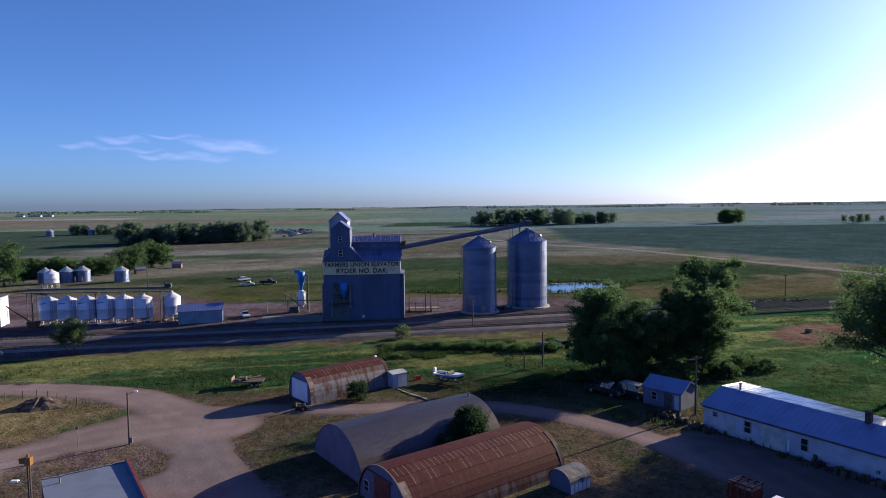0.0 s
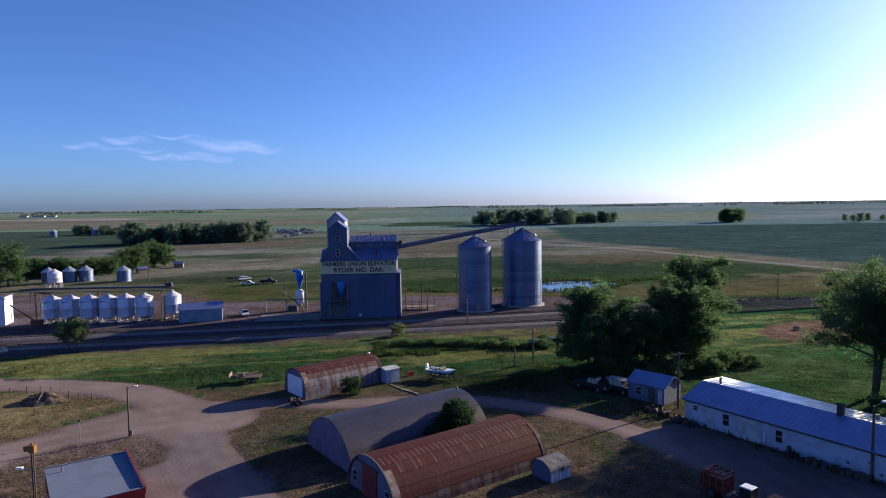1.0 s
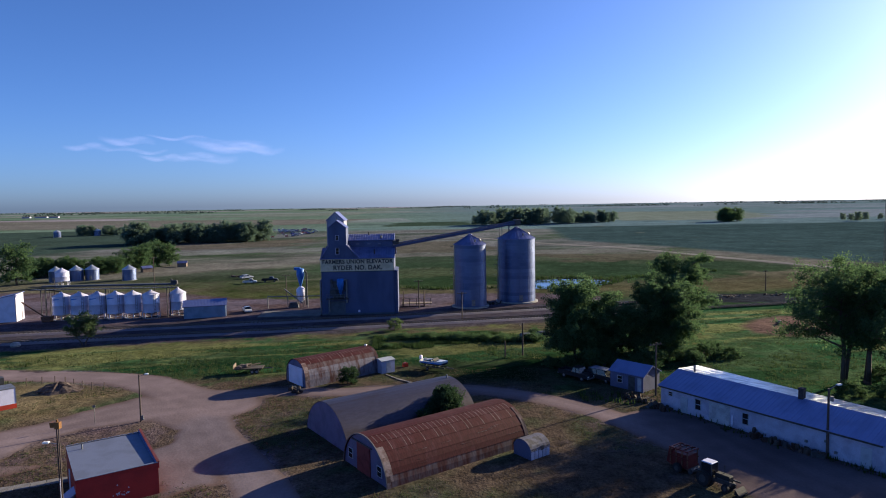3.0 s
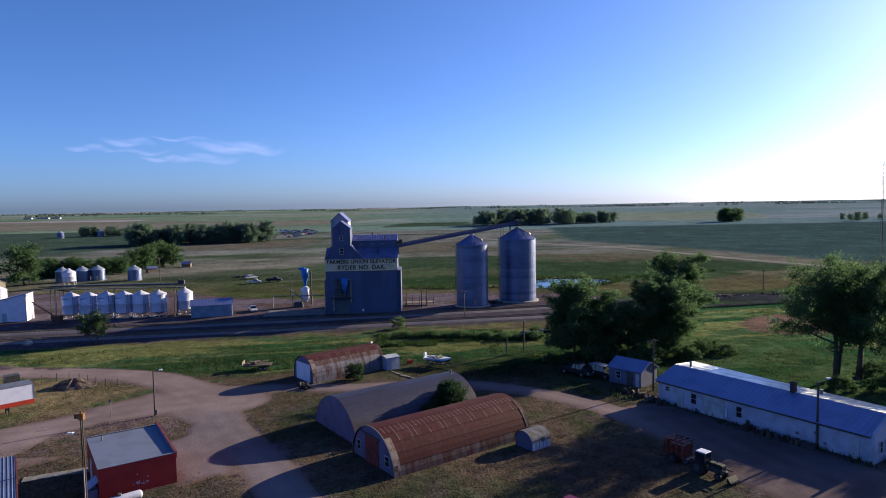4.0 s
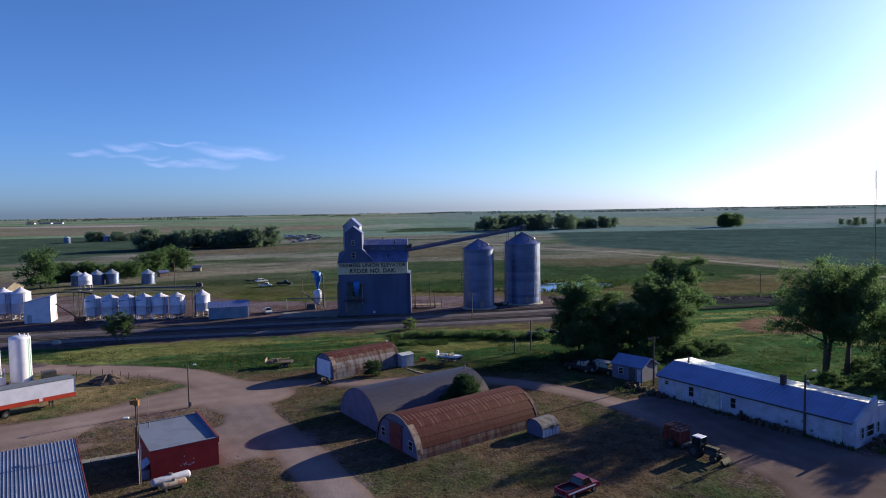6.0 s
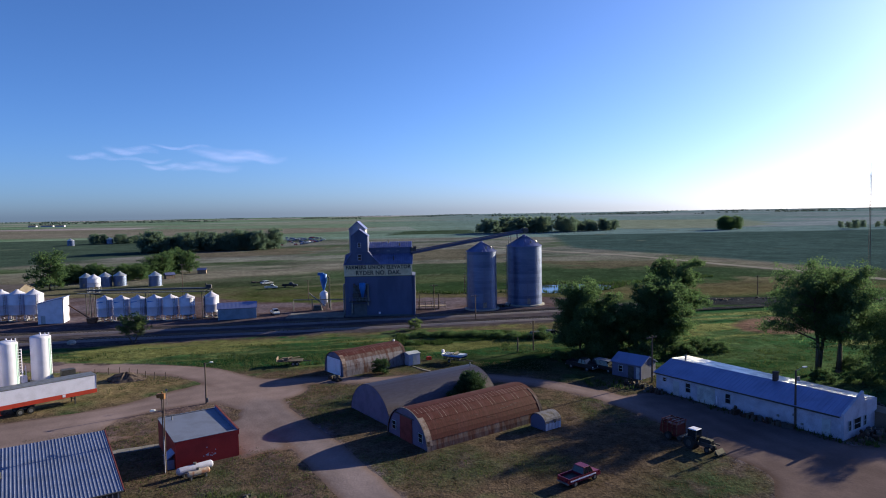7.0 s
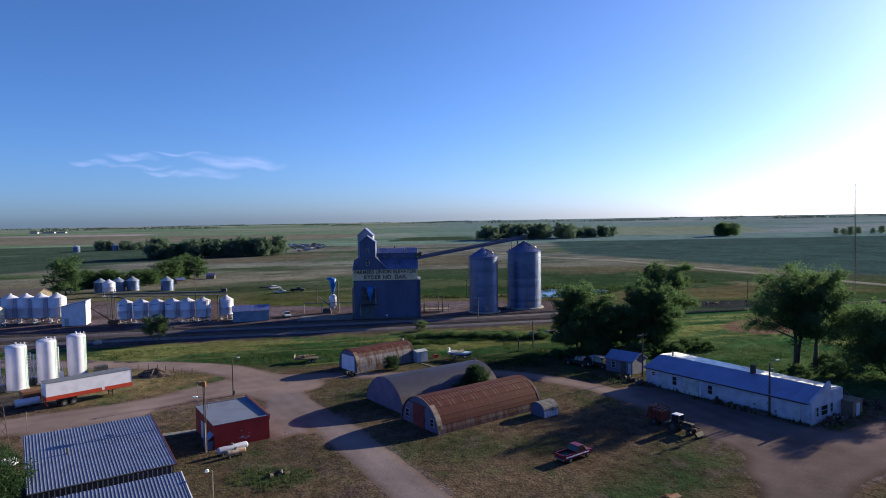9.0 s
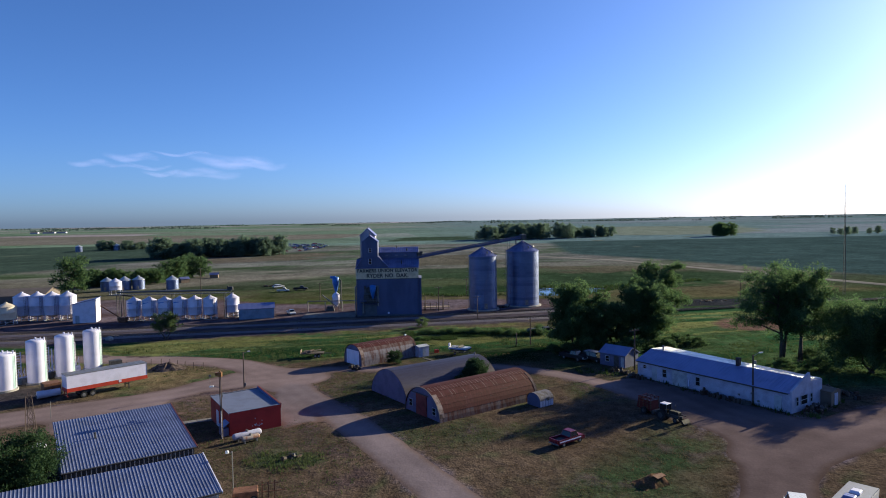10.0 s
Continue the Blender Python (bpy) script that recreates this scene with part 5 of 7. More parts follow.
def gabled_shed(name, x, y, rz, L, W, eave, ridge, wall, roof, label, category="shed", over=0.25, t=0.12, ribs=0.0):
    """Local x along the ridge from 0 to L, y across from 0 to W."""
    top = thing(name, x, y, rz, label, category)
    part("wall", M().prism([(0, 0), (0, eave), (W / 2, ridge), (W, eave), (W, 0)], 0, L), wall, top, at=Matrix(((0, 1, 0, 0), (1, 0, 0, 0), (0, 0, 1, 0), (0, 0, 0, 1))))
    s = (ridge - eave) / (W / 2)
    for y0, z0 in ((-over, eave - over * s), (W + over, eave - over * s)):
        a, b = (-over, y0, z0 + t), (L + over, y0, z0 + t)
        c, d = (L + over, W / 2, ridge + t), (-over, W / 2, ridge + t)
        part("roof", M().ribbed(a, b, c, d, ribs, 0.04, t) if ribs else M().slab(a, b, c, d, t), roof, top)
    return top


_s = gabled_shed("office_shed", -41.5, 146.6, 14, 9.6, 5.0, 2.9, 4.1, mat("blue_grey_siding", (0.2, 0.26, 0.36), 0.6, 0.1, 0.2, 0.6, 0.06, wave=("X", 3.0, 0.02)), BLUEROOF, "low blue-grey metal shed beside the bins")
part("door", M().box((9.64, 2.5, 1.1), (0.08, 1.1, 2.1)), WHITE, _s)


def slant_building():
    top = thing("scale_house", -87.3, 146.6, 12, "white metal building with a slanting roof", "building")
    part("wall", M().prism([(0, 0), (5.9, 0), (5.9, 6.6), (0, 5.3)], 0, 5.2), WHITE, top)
    part("roof", M().slab((-0.2, -0.2, 5.35), (6.15, -0.2, 6.75), (6.15, 5.4, 6.75), (-0.2, 5.4, 5.35), 0.12), EL_ROOF, top)
    part("door", M().box((1.2, -0.03, 1.05), (1.0, 0.08, 2.1)), GREYDOOR, top)
    part("trim", M().box((5.92, -0.02, 3.2), (0.12, 0.12, 6.4)), STEEL, top)


slant_building()
_a = thing("loading_auger", -80.5, 148.6, 0, "long dark grain auger leaning on a white building", "auger")
part("tube", M().cyl((0, 0, 4.6), (6.4, -1.6, 1.0), 0.17), RUSTY, _a)
part("hopper", M().box((6.8, -1.7, 0.7), (1.8, 1.4, 1.3), taper=1.25), RUSTY, _a)
part("prop", M().cyl((0.4, 0, 4.4), (0.1, -0.5, 0), 0.06, n=5).cyl((6.2, -1.6, 1.1), (6.5, -2.4, 0), 0.06, n=5), RUSTY, _a)

_hb4 = hopper_bin(2.3, 1.0, 7.0, 8.2, WHITE_BIN, "large white hopper bin with a pointed roof", "row of large hopper bins")
_hb4.matrix_basis = pose(-92.6, 154.5, 0)
for _x in (-96.9, -101.0, -105.4):
    copy_thing(_hb4, pose(_x, 154.3, 0))
_hb5 = hopper_bin(2.5, 0.7, 5.0, 6.0, BEIGE, "squat beige hopper bin on legs", "", False, False)
_hb5.matrix_basis = pose(-106.3, 148.4, 0)
gabled_shed("machine_shed", -167.5, 188, 8, 46, 14, 3.0, 5.0, TANROOF, TANROOF, "long low barn with a faded tan roof", "barn")


def flat_bin(r, eave, peak, label, group):
    top = thing("storage_bin", 0, 0, 0, label, "grain bin", group)
    prof = []
    for k in range(5):
        a, b = 0.1 + (eave - 0.1) * k / 5, 0.1 + (eave - 0.1) * (k + 1) / 5
        prof += [(r, a), (r, b - 0.06), (r + 0.03, b - 0.04), (r + 0.03, b)]
    part("wall", M().lathe(prof, 28), GALV, top)
    part("roof", M().lathe([(r + 0.1, eave - 0.05), (r + 0.1, eave + 0.03), (0.4, peak), (0.4, peak + 0.2), (0, peak + 0.25)], 28), GALV_ROOF, top)
    part("foundation", M().lathe([(r + 0.25, -0.1), (r + 0.25, 0.12), (0, 0.12)], 28), CONC, top)
    part("door", M().box((0.3, -r - 0.03, 1.1), (0.8, 0.12, 1.4)), STEEL, top)
    return top


_fb = flat_bin(2.4, 4.1, 5.5, "small round corrugated steel bin before dark trees", "small steel bins")
_fb.matrix_basis = pose(-118.4, 233, 0)
for _x, _y in ((-112.6, 236), (-107.8, 238), (-92.8, 235)):
    copy_thing(_fb, pose(_x, _y, 0, 0, 0, _x * 20))
_hb6 = hopper_bin(2.2, 1.4, 5.2, 6.4, WHITE_BIN, "white hopper bin in front of small steel bins", "", False, False)
_hb6.matrix_basis = pose(-107.6, 217, 0)
_fs = flat_bin(3.2, 5.0, 6.8, "white round silo of a distant farmstead", "distant silos")
_fs.matrix_basis = pose(-326, 617, 0)
copy_thing(_fs, pose(-300, 640, 0))


# ---- arched sheds ----
def quonset(name, x, y, rz, L, W, H, panel, label, group, pitch=0.72, power=0.85, low=None, lap=None, step=0.028):
    """Arched shed of overlapping bent panels. Local x along the shed from the front, y across."""
    top = thing(name, x, y, rz, label, "arched shed", group)
    N = 22
    arc = lambda k, d=0.0: ((W / 2 + d) * math.cos(math.pi * k / N), (H + d) * max(0.0, math.sin(math.pi * k / N)) ** power)
    n = int(L / pitch)
    w = L / n

    def strip(k0, k1, x0, x1, d0, d1, lip=0.0):
        m = M()
        vs, fs = [], []
        for k in range(k0, k1 + 1):
            for xx, d in ((x0, d0), (x1, d1), (x1, d1 - 0.05), (x0, d0 - 0.05)):
                py, pz = arc(k, d + lip * ((k1 - k) if k1 <= N // 2 else (k - k0)) / (k1 - k0))
                vs.append((xx, py, pz))
        for k in range(k1 - k0):
            for e in range(4):
                fs.append((k * 4 + e, k * 4 + (e + 1) % 4, k * 4 + 4 + (e + 1) % 4, k * 4 + 4 + e))
        c = 4 * (k1 - k0)
        fs += [(3, 2, 1, 0), (c, c + 1, c + 2, c + 3)]
        return m.add(vs, fs)

    bands = [(k, k + 2) for k in range(0, N, 2)]
    meshes = [strip(a, b, -0.01, w + 0.01, 0.02, 0.02, step).mesh("arch_panel", (low or {}).get(min(i, 10 - i), panel)) for i, (a, b) in enumerate(bands)]
    for i in range(n):
        for me in meshes:
            part("arch_panel", me, None, top, at=pose(i * w, 0, 0))
    if lap:
        for k0, k1 in ((15, 17), (17, 19), (19, 21), (20, 22)):
            part("pale_sheet", strip(k0, k1, 0.0, 0.45 + 0.3 * (k0 % 2), 0.07, 0.07), LAP, top)
        for k0 in (15, 18):
            part("pale_sheet", strip(k0 - 1, k1 - 1, L - 0.25 - 0.25 * (k0 % 2), L - 0.02, 0.07, 0.07), RUST_PATCH, top)
    if lap:
        ribs = [strip(k, k + 2, -0.03, 0.03, 0.027, 0.027, step).mesh("lap_seam", lap) for k in (12, 14)]
        for i in range(1, int(n / 0.75)):
            for k in range(2 if (i * 5) % 7 < 3 else 1):
                part("lap_seam", ribs[k], None, top, at=pose(i * w * 0.75, 0, 0))
        rnd = random.Random(31)
        for _ in range(14):
            k = rnd.choice((16, 17, 18, 19)) + rnd.random()
            a, l = rnd.uniform(0.5, L - 2.5), rnd.uniform(0.4, 2.2)
            (y0, z0), (y1, z1) = arc(k, 0.05), arc(k + 0.07, 0.05)
            part("sheet_edge", M().slab((a, y0, z0), (a + l, y0, z0), (a + l, y1, z1), (a, y1, z1), 0.01), RUST_PATCH, top)
    return top, arc, N


def arch_wall(top, arc, N, x, material, thick=0.12, name="end_wall"):
    m = M()
    pts = [arc(k, -0.06) for k in range(N + 1)]
    n = len(pts)
    vs = [(x, p, z) for p, z in pts] + [(x + thick, p, z) for p, z in pts]
    fs = [tuple(range(n))[::-1], tuple(range(n, 2 * n))] + [(i, (i + 1) % n, (i + 1) % n + n, i + n) for i in range(n)]
    return part(name, m.add(vs, fs), material, top)


_q, _arc, _N = quonset("quonset_shed", 9.3, 53.25, 33.8, 18.4, 8.7, 3.95, RUST, "long arched shed of rusted red metal panels", "arched sheds", power=1.0, low={0: RUST_PATCH}, lap=LAP)
arch_wall(_q, _arc, _N, 0.12, QWALL)
arch_wall(_q, _arc, _N, 18.2, QWALL)
part("sliding_door", M().box((0.08, 0.2, 1.45), (0.14, 2.6, 2.9)), REDDOOR, _q, "dull red sliding door")
part("door_rail", M().box((0.04, 0.6, 2.97), (0.12, 4.2, 0.12)), DARK, _q)
window_in(_q, 0.06, 2.9, 1.3, 0.8, 1.0, 90, frame_mat=GREYDOOR)
window_in(_q, 0.06, -2.9, 1.2, 0.8, 1.0, 90, frame_mat=GREYDOOR)
part("front_trim", M().add(*(lambda pts: ([(-0.06, p, z) for p, z in pts] + [(0.05, p, z) for p, z in pts] + [(-0.06, p * 0.982, z * 0.975) for p, z in pts],
     [(i, i + 1, i + 1 + len(pts), i + len(pts)) for i in range(len(pts) - 1)] + [(i, i + 2 * len(pts), i + 1 + 2 * len(pts), i + 1) for i in range(len(pts) - 1)]))([_arc(k, 0.07) for k in range(_N + 1)])), mat("grey_trim", (0.12, 0.115, 0.12), 0.7, 0.1, 0.2, 1.5, 0.08), _q)

_q, _arc, _N = quonset("quonset_shed", 4.2, 63.0, 33.0, 17.7, 10.9, 4.35, DULL, "long arched shed of dull weathered grey-brown metal", "arched sheds", step=0.004, power=1.15)
arch_wall(_q, _arc, _N, 0.0, QWALL)
arch_wall(_q, _arc, _N, 17.55, QWALL)
part("vent_stub", M().cyl((17.0, 0, 4.2), (17.0, 0, 4.8), 0.12), STEEL, _q)

_q, _arc, _N = quonset("quonset_shed", -3.7, 86.7, 38.5, 13.3, 6.0, 3.8, RUST, "small arched shed with rusty roof and pale sides", "arched sheds", 0.7, 0.65, low={0: RUST_THIN, 1: RUST_THIN, 2: RUST_PATCH}, lap=LAP)
arch_wall(_q, _arc, _N, 0.1, QWALL)
arch_wall(_q, _arc, _N, 13.1, QWALL)
part("sliding_door", M().box((0.04, 0, 1.4), (0.1, 4.2, 2.7)), WHITE, _q, "white painted sliding door")
part("roof_vent", M().cyl((12.7, 0, 3.5), (12.7, 0, 4.0), 0.14).cyl((12.7, 0, 4.0), (12.7, 0, 4.1), 0.24, 0.18), GALV_ROOF, _q)

# little huts near the sheds
_h = thing("arched_hut", 26.75, 57.1, 34, "small arched hut of pale weathered boards", "hut")
_hp = [(1.45 * math.cos(math.pi * k / 12), 0.9 + 1.1 * math.sin(math.pi * k / 12)) for k in range(13)]
part("wall", M().prism([(1.45, 0), *_hp, (-1.45, 0)], -1.5, 1.5), QWALL, _h, at=pose(0, 0, 0, 0, 0, 90))
_h.scale = (0.88, 0.92, 0.95)
part("roof_skin", M().add([(x * 1.04, y, z + 0.05) for y in (-1.6, 1.6) for x, z in _hp], [(i, i + 1, i + 14, i + 13) for i in range(12)]), mat("whitened_sheet", (0.085, 0.082, 0.118), 0.75, 0, 0.3, 1.5, 0.1, col2=(0.04, 0.034, 0.042)), _h, at=pose(0, 0, 0, 0, 0, 90))
part("hatch", M().box((0.3, -1.47, 1.1), (0.5, 0.06, 0.5)), DARK, _h)
for _k in range(5):
    part("board", M().box((-1.25 + _k * 0.62, -1.47, 0.55), (0.5, 0.05, 1.0)), WHITEWALL, _h)
_h = gabled_shed("garden_shed", 9.0, 91.2, 34, 2.4, 2.2, 2.0, 2.25, WHITEWALL, GREYDOOR, "little white storage shed beside the arched shed", t=0.06, over=0.1)
part("door", M().box((1.2, -0.03, 0.95), (0.8, 0.06, 1.8)), GREYDOOR, _h)


# ---- long white building ----
def long_building():
    L, W = 26.4, 7.8
    top = thing("long_building", 46.3, 71.7, -58.7, "long low white workshop with a blue-grey metal roof", "workshop")
    part("wall", M().prism([(0, 0), (0, 2.78), (W / 2, 4.15), (W, 3.62), (W, 0)], 0, L - 0.3), WHITEWALL, top, at=Matrix(((0, 1, 0, 0), (1, 0, 0, 0), (0, 0, 1, 0), (0, 0, 0, 1))))
    part("roof", M().ribbed((-0.3, -0.35, 2.8), (L - 0.3, -0.35, 2.8), (L - 0.3, W / 2, 4.3), (-0.3, W / 2, 4.3), 0.6, 0.03, 0.1), BLUEROOF, top)
    # whiter than the front slope: the low sun's glare put into the metal
    part("roof", M().ribbed((-0.3, W / 2, 4.3), (L - 0.3, W / 2, 4.3), (L - 0.3, W + 0.3, 3.72), (-0.3, W + 0.3, 4.1), 0.6, 0.03, 0.1), GALV_ROOF, top, "roof slope in paler metal that carries the sun glare")
    part("parapet", M().prism([(-0.15, 0), (W + 0.15, 0), (W + 0.15, 3.7), (W * 0.62, 3.9), (W * 0.58, 5.1), (-0.15, 3.1)], 0, 0.3), WHITEWALL, top, "false front end wall", at=Matrix(((0, 1, 0, L - 0.3), (1, 0, 0, 0), (0, 0, 1, 0), (0, 0, 0, 1))))
    part("eave_board", M().box((L / 2 - 0.2, -0.37, 2.7), (L - 0.4, 0.05, 0.18)), DARK, top)
    part("chimney", M().box((16.0, 3.9, 4.6), (0.55, 0.55, 1.5)).box((16.0, 3.9, 5.4), (0.66, 0.66, 0.12)), mat("dark_brick", (0.05, 0.035, 0.035), 0.9, 0, 0.3, 3.0, 0.3), top)
    part("flue", M().cyl((2.0, 4.2, 4.1), (2.0, 4.2, 5.0), 0.13).cyl((2.0, 4.2, 5.0), (2.0, 4.2, 5.15), 0.22, 0.1), STEEL, top)
    part("entry_door", M().box((3.5, -0.03, 1.05), (1.0, 0.08, 2.1)), GREYDOOR, top)
    part("garage_door", M().box((8.4, -0.03, 1.2), (2.7, 0.08, 2.4)), mat("patched_grey_door", (0.42, 0.43, 0.46), 0.7, 0, 0.3, 0.8, 0.1), top, "wide patched grey garage door")
    part("entry_door", M().box((24.4, -0.03, 1.05), (1.0, 0.08, 2.1)), GREYDOOR, top)
    part("drain_pipe", M().cyl((10.1, -0.1, 0.1), (10.1, -0.1, 1.5), 0.1), WHITE, top)
    for x, z, w, h in ((1.5, 2.0, 0.6, 0.55), (5.5, 1.6, 0.8, 1.3), (11.7, 1.5, 0.75, 1.3)):
        window_in(top, x, -0.04, z, w, h, frame_mat=GREYDOOR)
    for y, w, h in ((1.2, 0.6, 1.2), (3.0, 1.7, 1.3), (4.9, 0.6, 1.2)):
        window_in(top, L + 0.04, y, 1.5, w, h, 90, frame_mat=GREYDOOR)
    for x, z in ((18.6, 1.0), (20.6, 1.6), (21.6, 0.7)):
        part("utility_box", M().box((x, -0.1, z), (0.25, 0.2, 0.25)), STEEL, top)


long_building()
_s = gabled_shed("lean_to_shed", 66.0, 53.7, -58.7, 2.3, 2.6, 2.1, 2.4, TANROOF, TANROOF, "small weathered board shed at the end of the workshop", t=0.06, over=0.15)
part("door", M().box((2.33, 1.3, 0.95), (0.06, 0.9, 1.7)), WHITEWALL, _s)
# walls take the darker grey to stand in for the trees' shade
_s = gabled_shed("small_shed", 42.6, 81.6, -50, 5.3, 4.4, 2.3, 3.4, QWALL, BLUEROOF, "small pale shed with a blue-grey roof under trees")
window_in(_s, 1.6, -0.04, 1.3, 0.8, 1.0, frame_mat=GREYDOOR)
part("door", M().box((3.5, -0.03, 1.0), (1.0, 0.08, 2.0)), DARK, _s)
part("door", M().box((4.75, -0.03, 1.0), (0.6, 0.08, 1.9)), GREYDOOR, _s)


# ---- red shed and the metal roofs ----
def red_shed():
    top = thing("red_shed", -15.45, 46.75, 32.5, "red shed with a pale flat roof and low parapet", "shed")
    L, W, F, B = 6.8, 8.9, 2.75, 3.2
    part("wall", M().add([(x, y, z) for y, h in ((0, F), (W, B)) for x, z in ((0, 0), (L, 0), (L, h), (0, h))], [(0, 1, 2, 3), (7, 6, 5, 4), (0, 4, 5, 1), (1, 5, 6, 2), (2, 6, 7, 3), (3, 7, 4, 0)]), REDPAINT, top)
    part("roof", M().slab((0.0, 0.2, F + 0.09), (L - 0.1, 0.2, F + 0.09), (L - 0.1, W + 0.1, B + 0.09), (0.0, W + 0.1, B + 0.09), 0.08), ROOFW, top)
    part("parapet", M().box((L / 2, 0.06, F + 0.08), (L + 0.1, 0.16, 0.3)), REDPAINT, top)
    part("east_parapet", M().slab((L - 0.1, 0.0, F + 0.3), (L + 0.1, 0.0, F + 0.3), (L + 0.1, W + 0.1, B + 0.42), (L - 0.1, W + 0.1, B + 0.42), 0.6), REDPAINT, top)
    # bluer than the roof: the parapet's inner shade goes into this colour
    part("parapet_lining", M().slab((L - 0.16, 0.15, F + 0.3), (L - 0.1, 0.15, F + 0.3), (L - 0.1, W + 0.1, B + 0.42), (L - 0.16, W + 0.1, B + 0.42), 0.34), BLUEROOF, top, "blue-grey inner face of the parapet, its shade put into the colour")
    part("coping", M().slab((L - 0.12, -0.05, F + 0.35), (L + 0.12, -0.05, F + 0.35), (L + 0.12, W + 0.12, B + 0.47), (L - 0.12, W + 0.12, B + 0.47), 0.05), REDDOOR, top)
    for k in range(11):
        part("fascia_block", M().box((0.35 + k * 0.61, W + 0.14, B + 0.08), (0.5, 0.16, 0.2), bevel=0.03), ROOFW, top)
    part("coping", M().box((L / 2, 0.06, F + 0.26), (L, 0.24, 0.05)), ROOFW, top)
    rnd = random.Random(12)
    for k in range(18):
        px, pz, r = 3.5 + rnd.gauss(0, 0.4), 0.7 + abs(rnd.gauss(0, 0.45)), rnd.uniform(0.03, 0.09)
        part("peeled_patch", M().add([(px + r * math.cos(a) * rnd.uniform(0.5, 1.3), -0.006 - 0.0005 * k, pz + r * math.sin(a) * rnd.uniform(0.6, 1.8)) for a in (0, 1.1, 2.1, 3.3, 4.2, 5.3)], [(0, 1, 2, 3, 4, 5)]), WHITEWALL, top)
    part("scupper", M().box((L / 2, W + 0.12, B + 0.05), (L, 0.12, 0.2)), STEEL, top)
    part("wall_hood", M().slab((-0.9, 0.3, 1.15), (0.0, 0.3, 1.75), (0.0, 2.2, 1.75), (-0.9, 2.2, 1.15), 0.06).box((-0.45, 1.25, 0.5), (0.8, 1.7, 1.0)), BLUEROOF, top, "blue-grey lean-to hood")
    part("door", M().box((-0.03, 5.5, 1.05), (0.08, 1.0, 2.1)), WHITE, top)
    part("vent_pipe", M().cyl((1.3, 7.6, 3.1), (1.3, 7.6, 3.8), 0.07).cyl((1.0, 7.6, 3.8), (1.6, 7.6, 3.8), 0.07), STEEL, top)


red_shed()


def mono_roof(name, p, rz, L, D, hi, lo, label, ledge=0.0):
    """A metal shed whose roof falls towards local -y; local origin at the high side's east end."""
    top = thing(name, p[0], p[1], rz, label, "metal shed")
    part("wall", M().prism([(0, 0), (0, hi - 0.12), (-D, lo - 0.12), (-D, 0)], -L, 0), GALV_ROOF if ledge else DARK, top, at=Matrix(((0, 1, 0, 0), (1, 0, 0, 0), (0, 0, 1, 0), (0, 0, 0, 1))))
    part("roof", M().ribbed((-L - 0.2, 0.2, hi + 0.02), (0.25, 0.2, hi + 0.02), (0.25, -D - 0.25, lo - 0.02), (-L - 0.2, -D - 0.25, lo - 0.02), 0.3, 0.04, 0.06), RIBROOF, top, "ribbed blue-grey steel roof")
    part("gable_trim", M().slab((0.24, 0.2, hi + 0.08), (0.34, 0.2, hi + 0.08), (0.34, -D - 0.25, lo + 0.04), (0.24, -D - 0.25, lo + 0.04), 0.22), WHITE if ledge else REDDOOR, top)
    part("gutter", M().cyl((-L - 0.2, -D - 0.3, lo - 0.06), (0.25, -D - 0.3, lo - 0.06), 0.08, n=6), DARK, top)
    rb = M()
    for k in range(int(L / 0.45)):
        rb.box((-0.2 - k * 0.45, -D - 0.03, lo / 2 - 0.1), (0.09, 0.08, lo - 0.3))
    part("wall_ribs", rb, GALV_ROOF, top)
    return top


_m = mono_roof("metal_shed", (-23.2, 46.9), 31.5, 12.6, 13.7, 4.4, 2.85, "large shed with a ribbed blue-grey steel roof")
part("roof_pipe", M().cyl((-9.0, -6.6, 3.5), (-9.0, -6.6, 4.3), 0.1), DARK, _m)
_m = mono_roof("metal_shed", (-13.6, 30.0), 29.5, 17.0, 8.0, 3.8, 2.75, "nearer metal shed with a ribbed steel roof", 1.0)


# ---- tanks, trailer and vehicles ----
def white_tank(h, r, label, side=False):
    top = thing("upright_tank", 0, 0, 0, label, "tank", "row of upright tanks")
    part("shell", M().lathe([(r, 0.3), (r, h * 0.5), (r, h - 0.35), (r * 0.97, h - 0.1), (r * 0.6, h + 0.1), (0, h + 0.15)], 32), TANKW, top, smooth=True)
    part("plinth", M().lathe([(r + 0.2, -0.1), (r + 0.2, 0.32), (0, 0.32)], 32), CONC, top)
    lad = M()
    for s in (-0.2, 0.2):
        lad.cyl((r + 0.15, s, 0.3), (r + 0.15, s, h + 0.5), 0.03, n=4)
    for k in range(14):
        lad.cyl((r + 0.15, -0.2, 0.5 + k * 0.5), (r + 0.15, 0.2, 0.5 + k * 0.5), 0.02, n=4)
    part("ladder", lad, STEEL, top)
    for px, py, z0, z1, q in ((0, 0, 0.1, 0.5, 0.14), (0.7, 0.2, -0.1, 0.45, 0.07), (r * 0.9, 0, -0.1, 0.5, 0.1)):
        part("fitting", M().cyl((px, py, h + z0), (px, py, h + z1), q), TANKW, top)
    if side:
        band, q = M(), r + 0.025
        for k in range(8):
            a0, a1 = radians(-14 + k * 3), radians(-11 + k * 3)
            band.quad((q * math.cos(a0), q * math.sin(a0), 0.4), (q * math.cos(a1), q * math.sin(a1), 0.4), (q * math.cos(a1), q * math.sin(a1), h - 0.4), (q * math.cos(a0), q * math.sin(a0), h - 0.4))
        part("side_band", band, TEAL, top, "pale green painted side")
    return top


_t = white_tank(7.6, 1.55, "tall white cylindrical liquid tank on a concrete base", True)
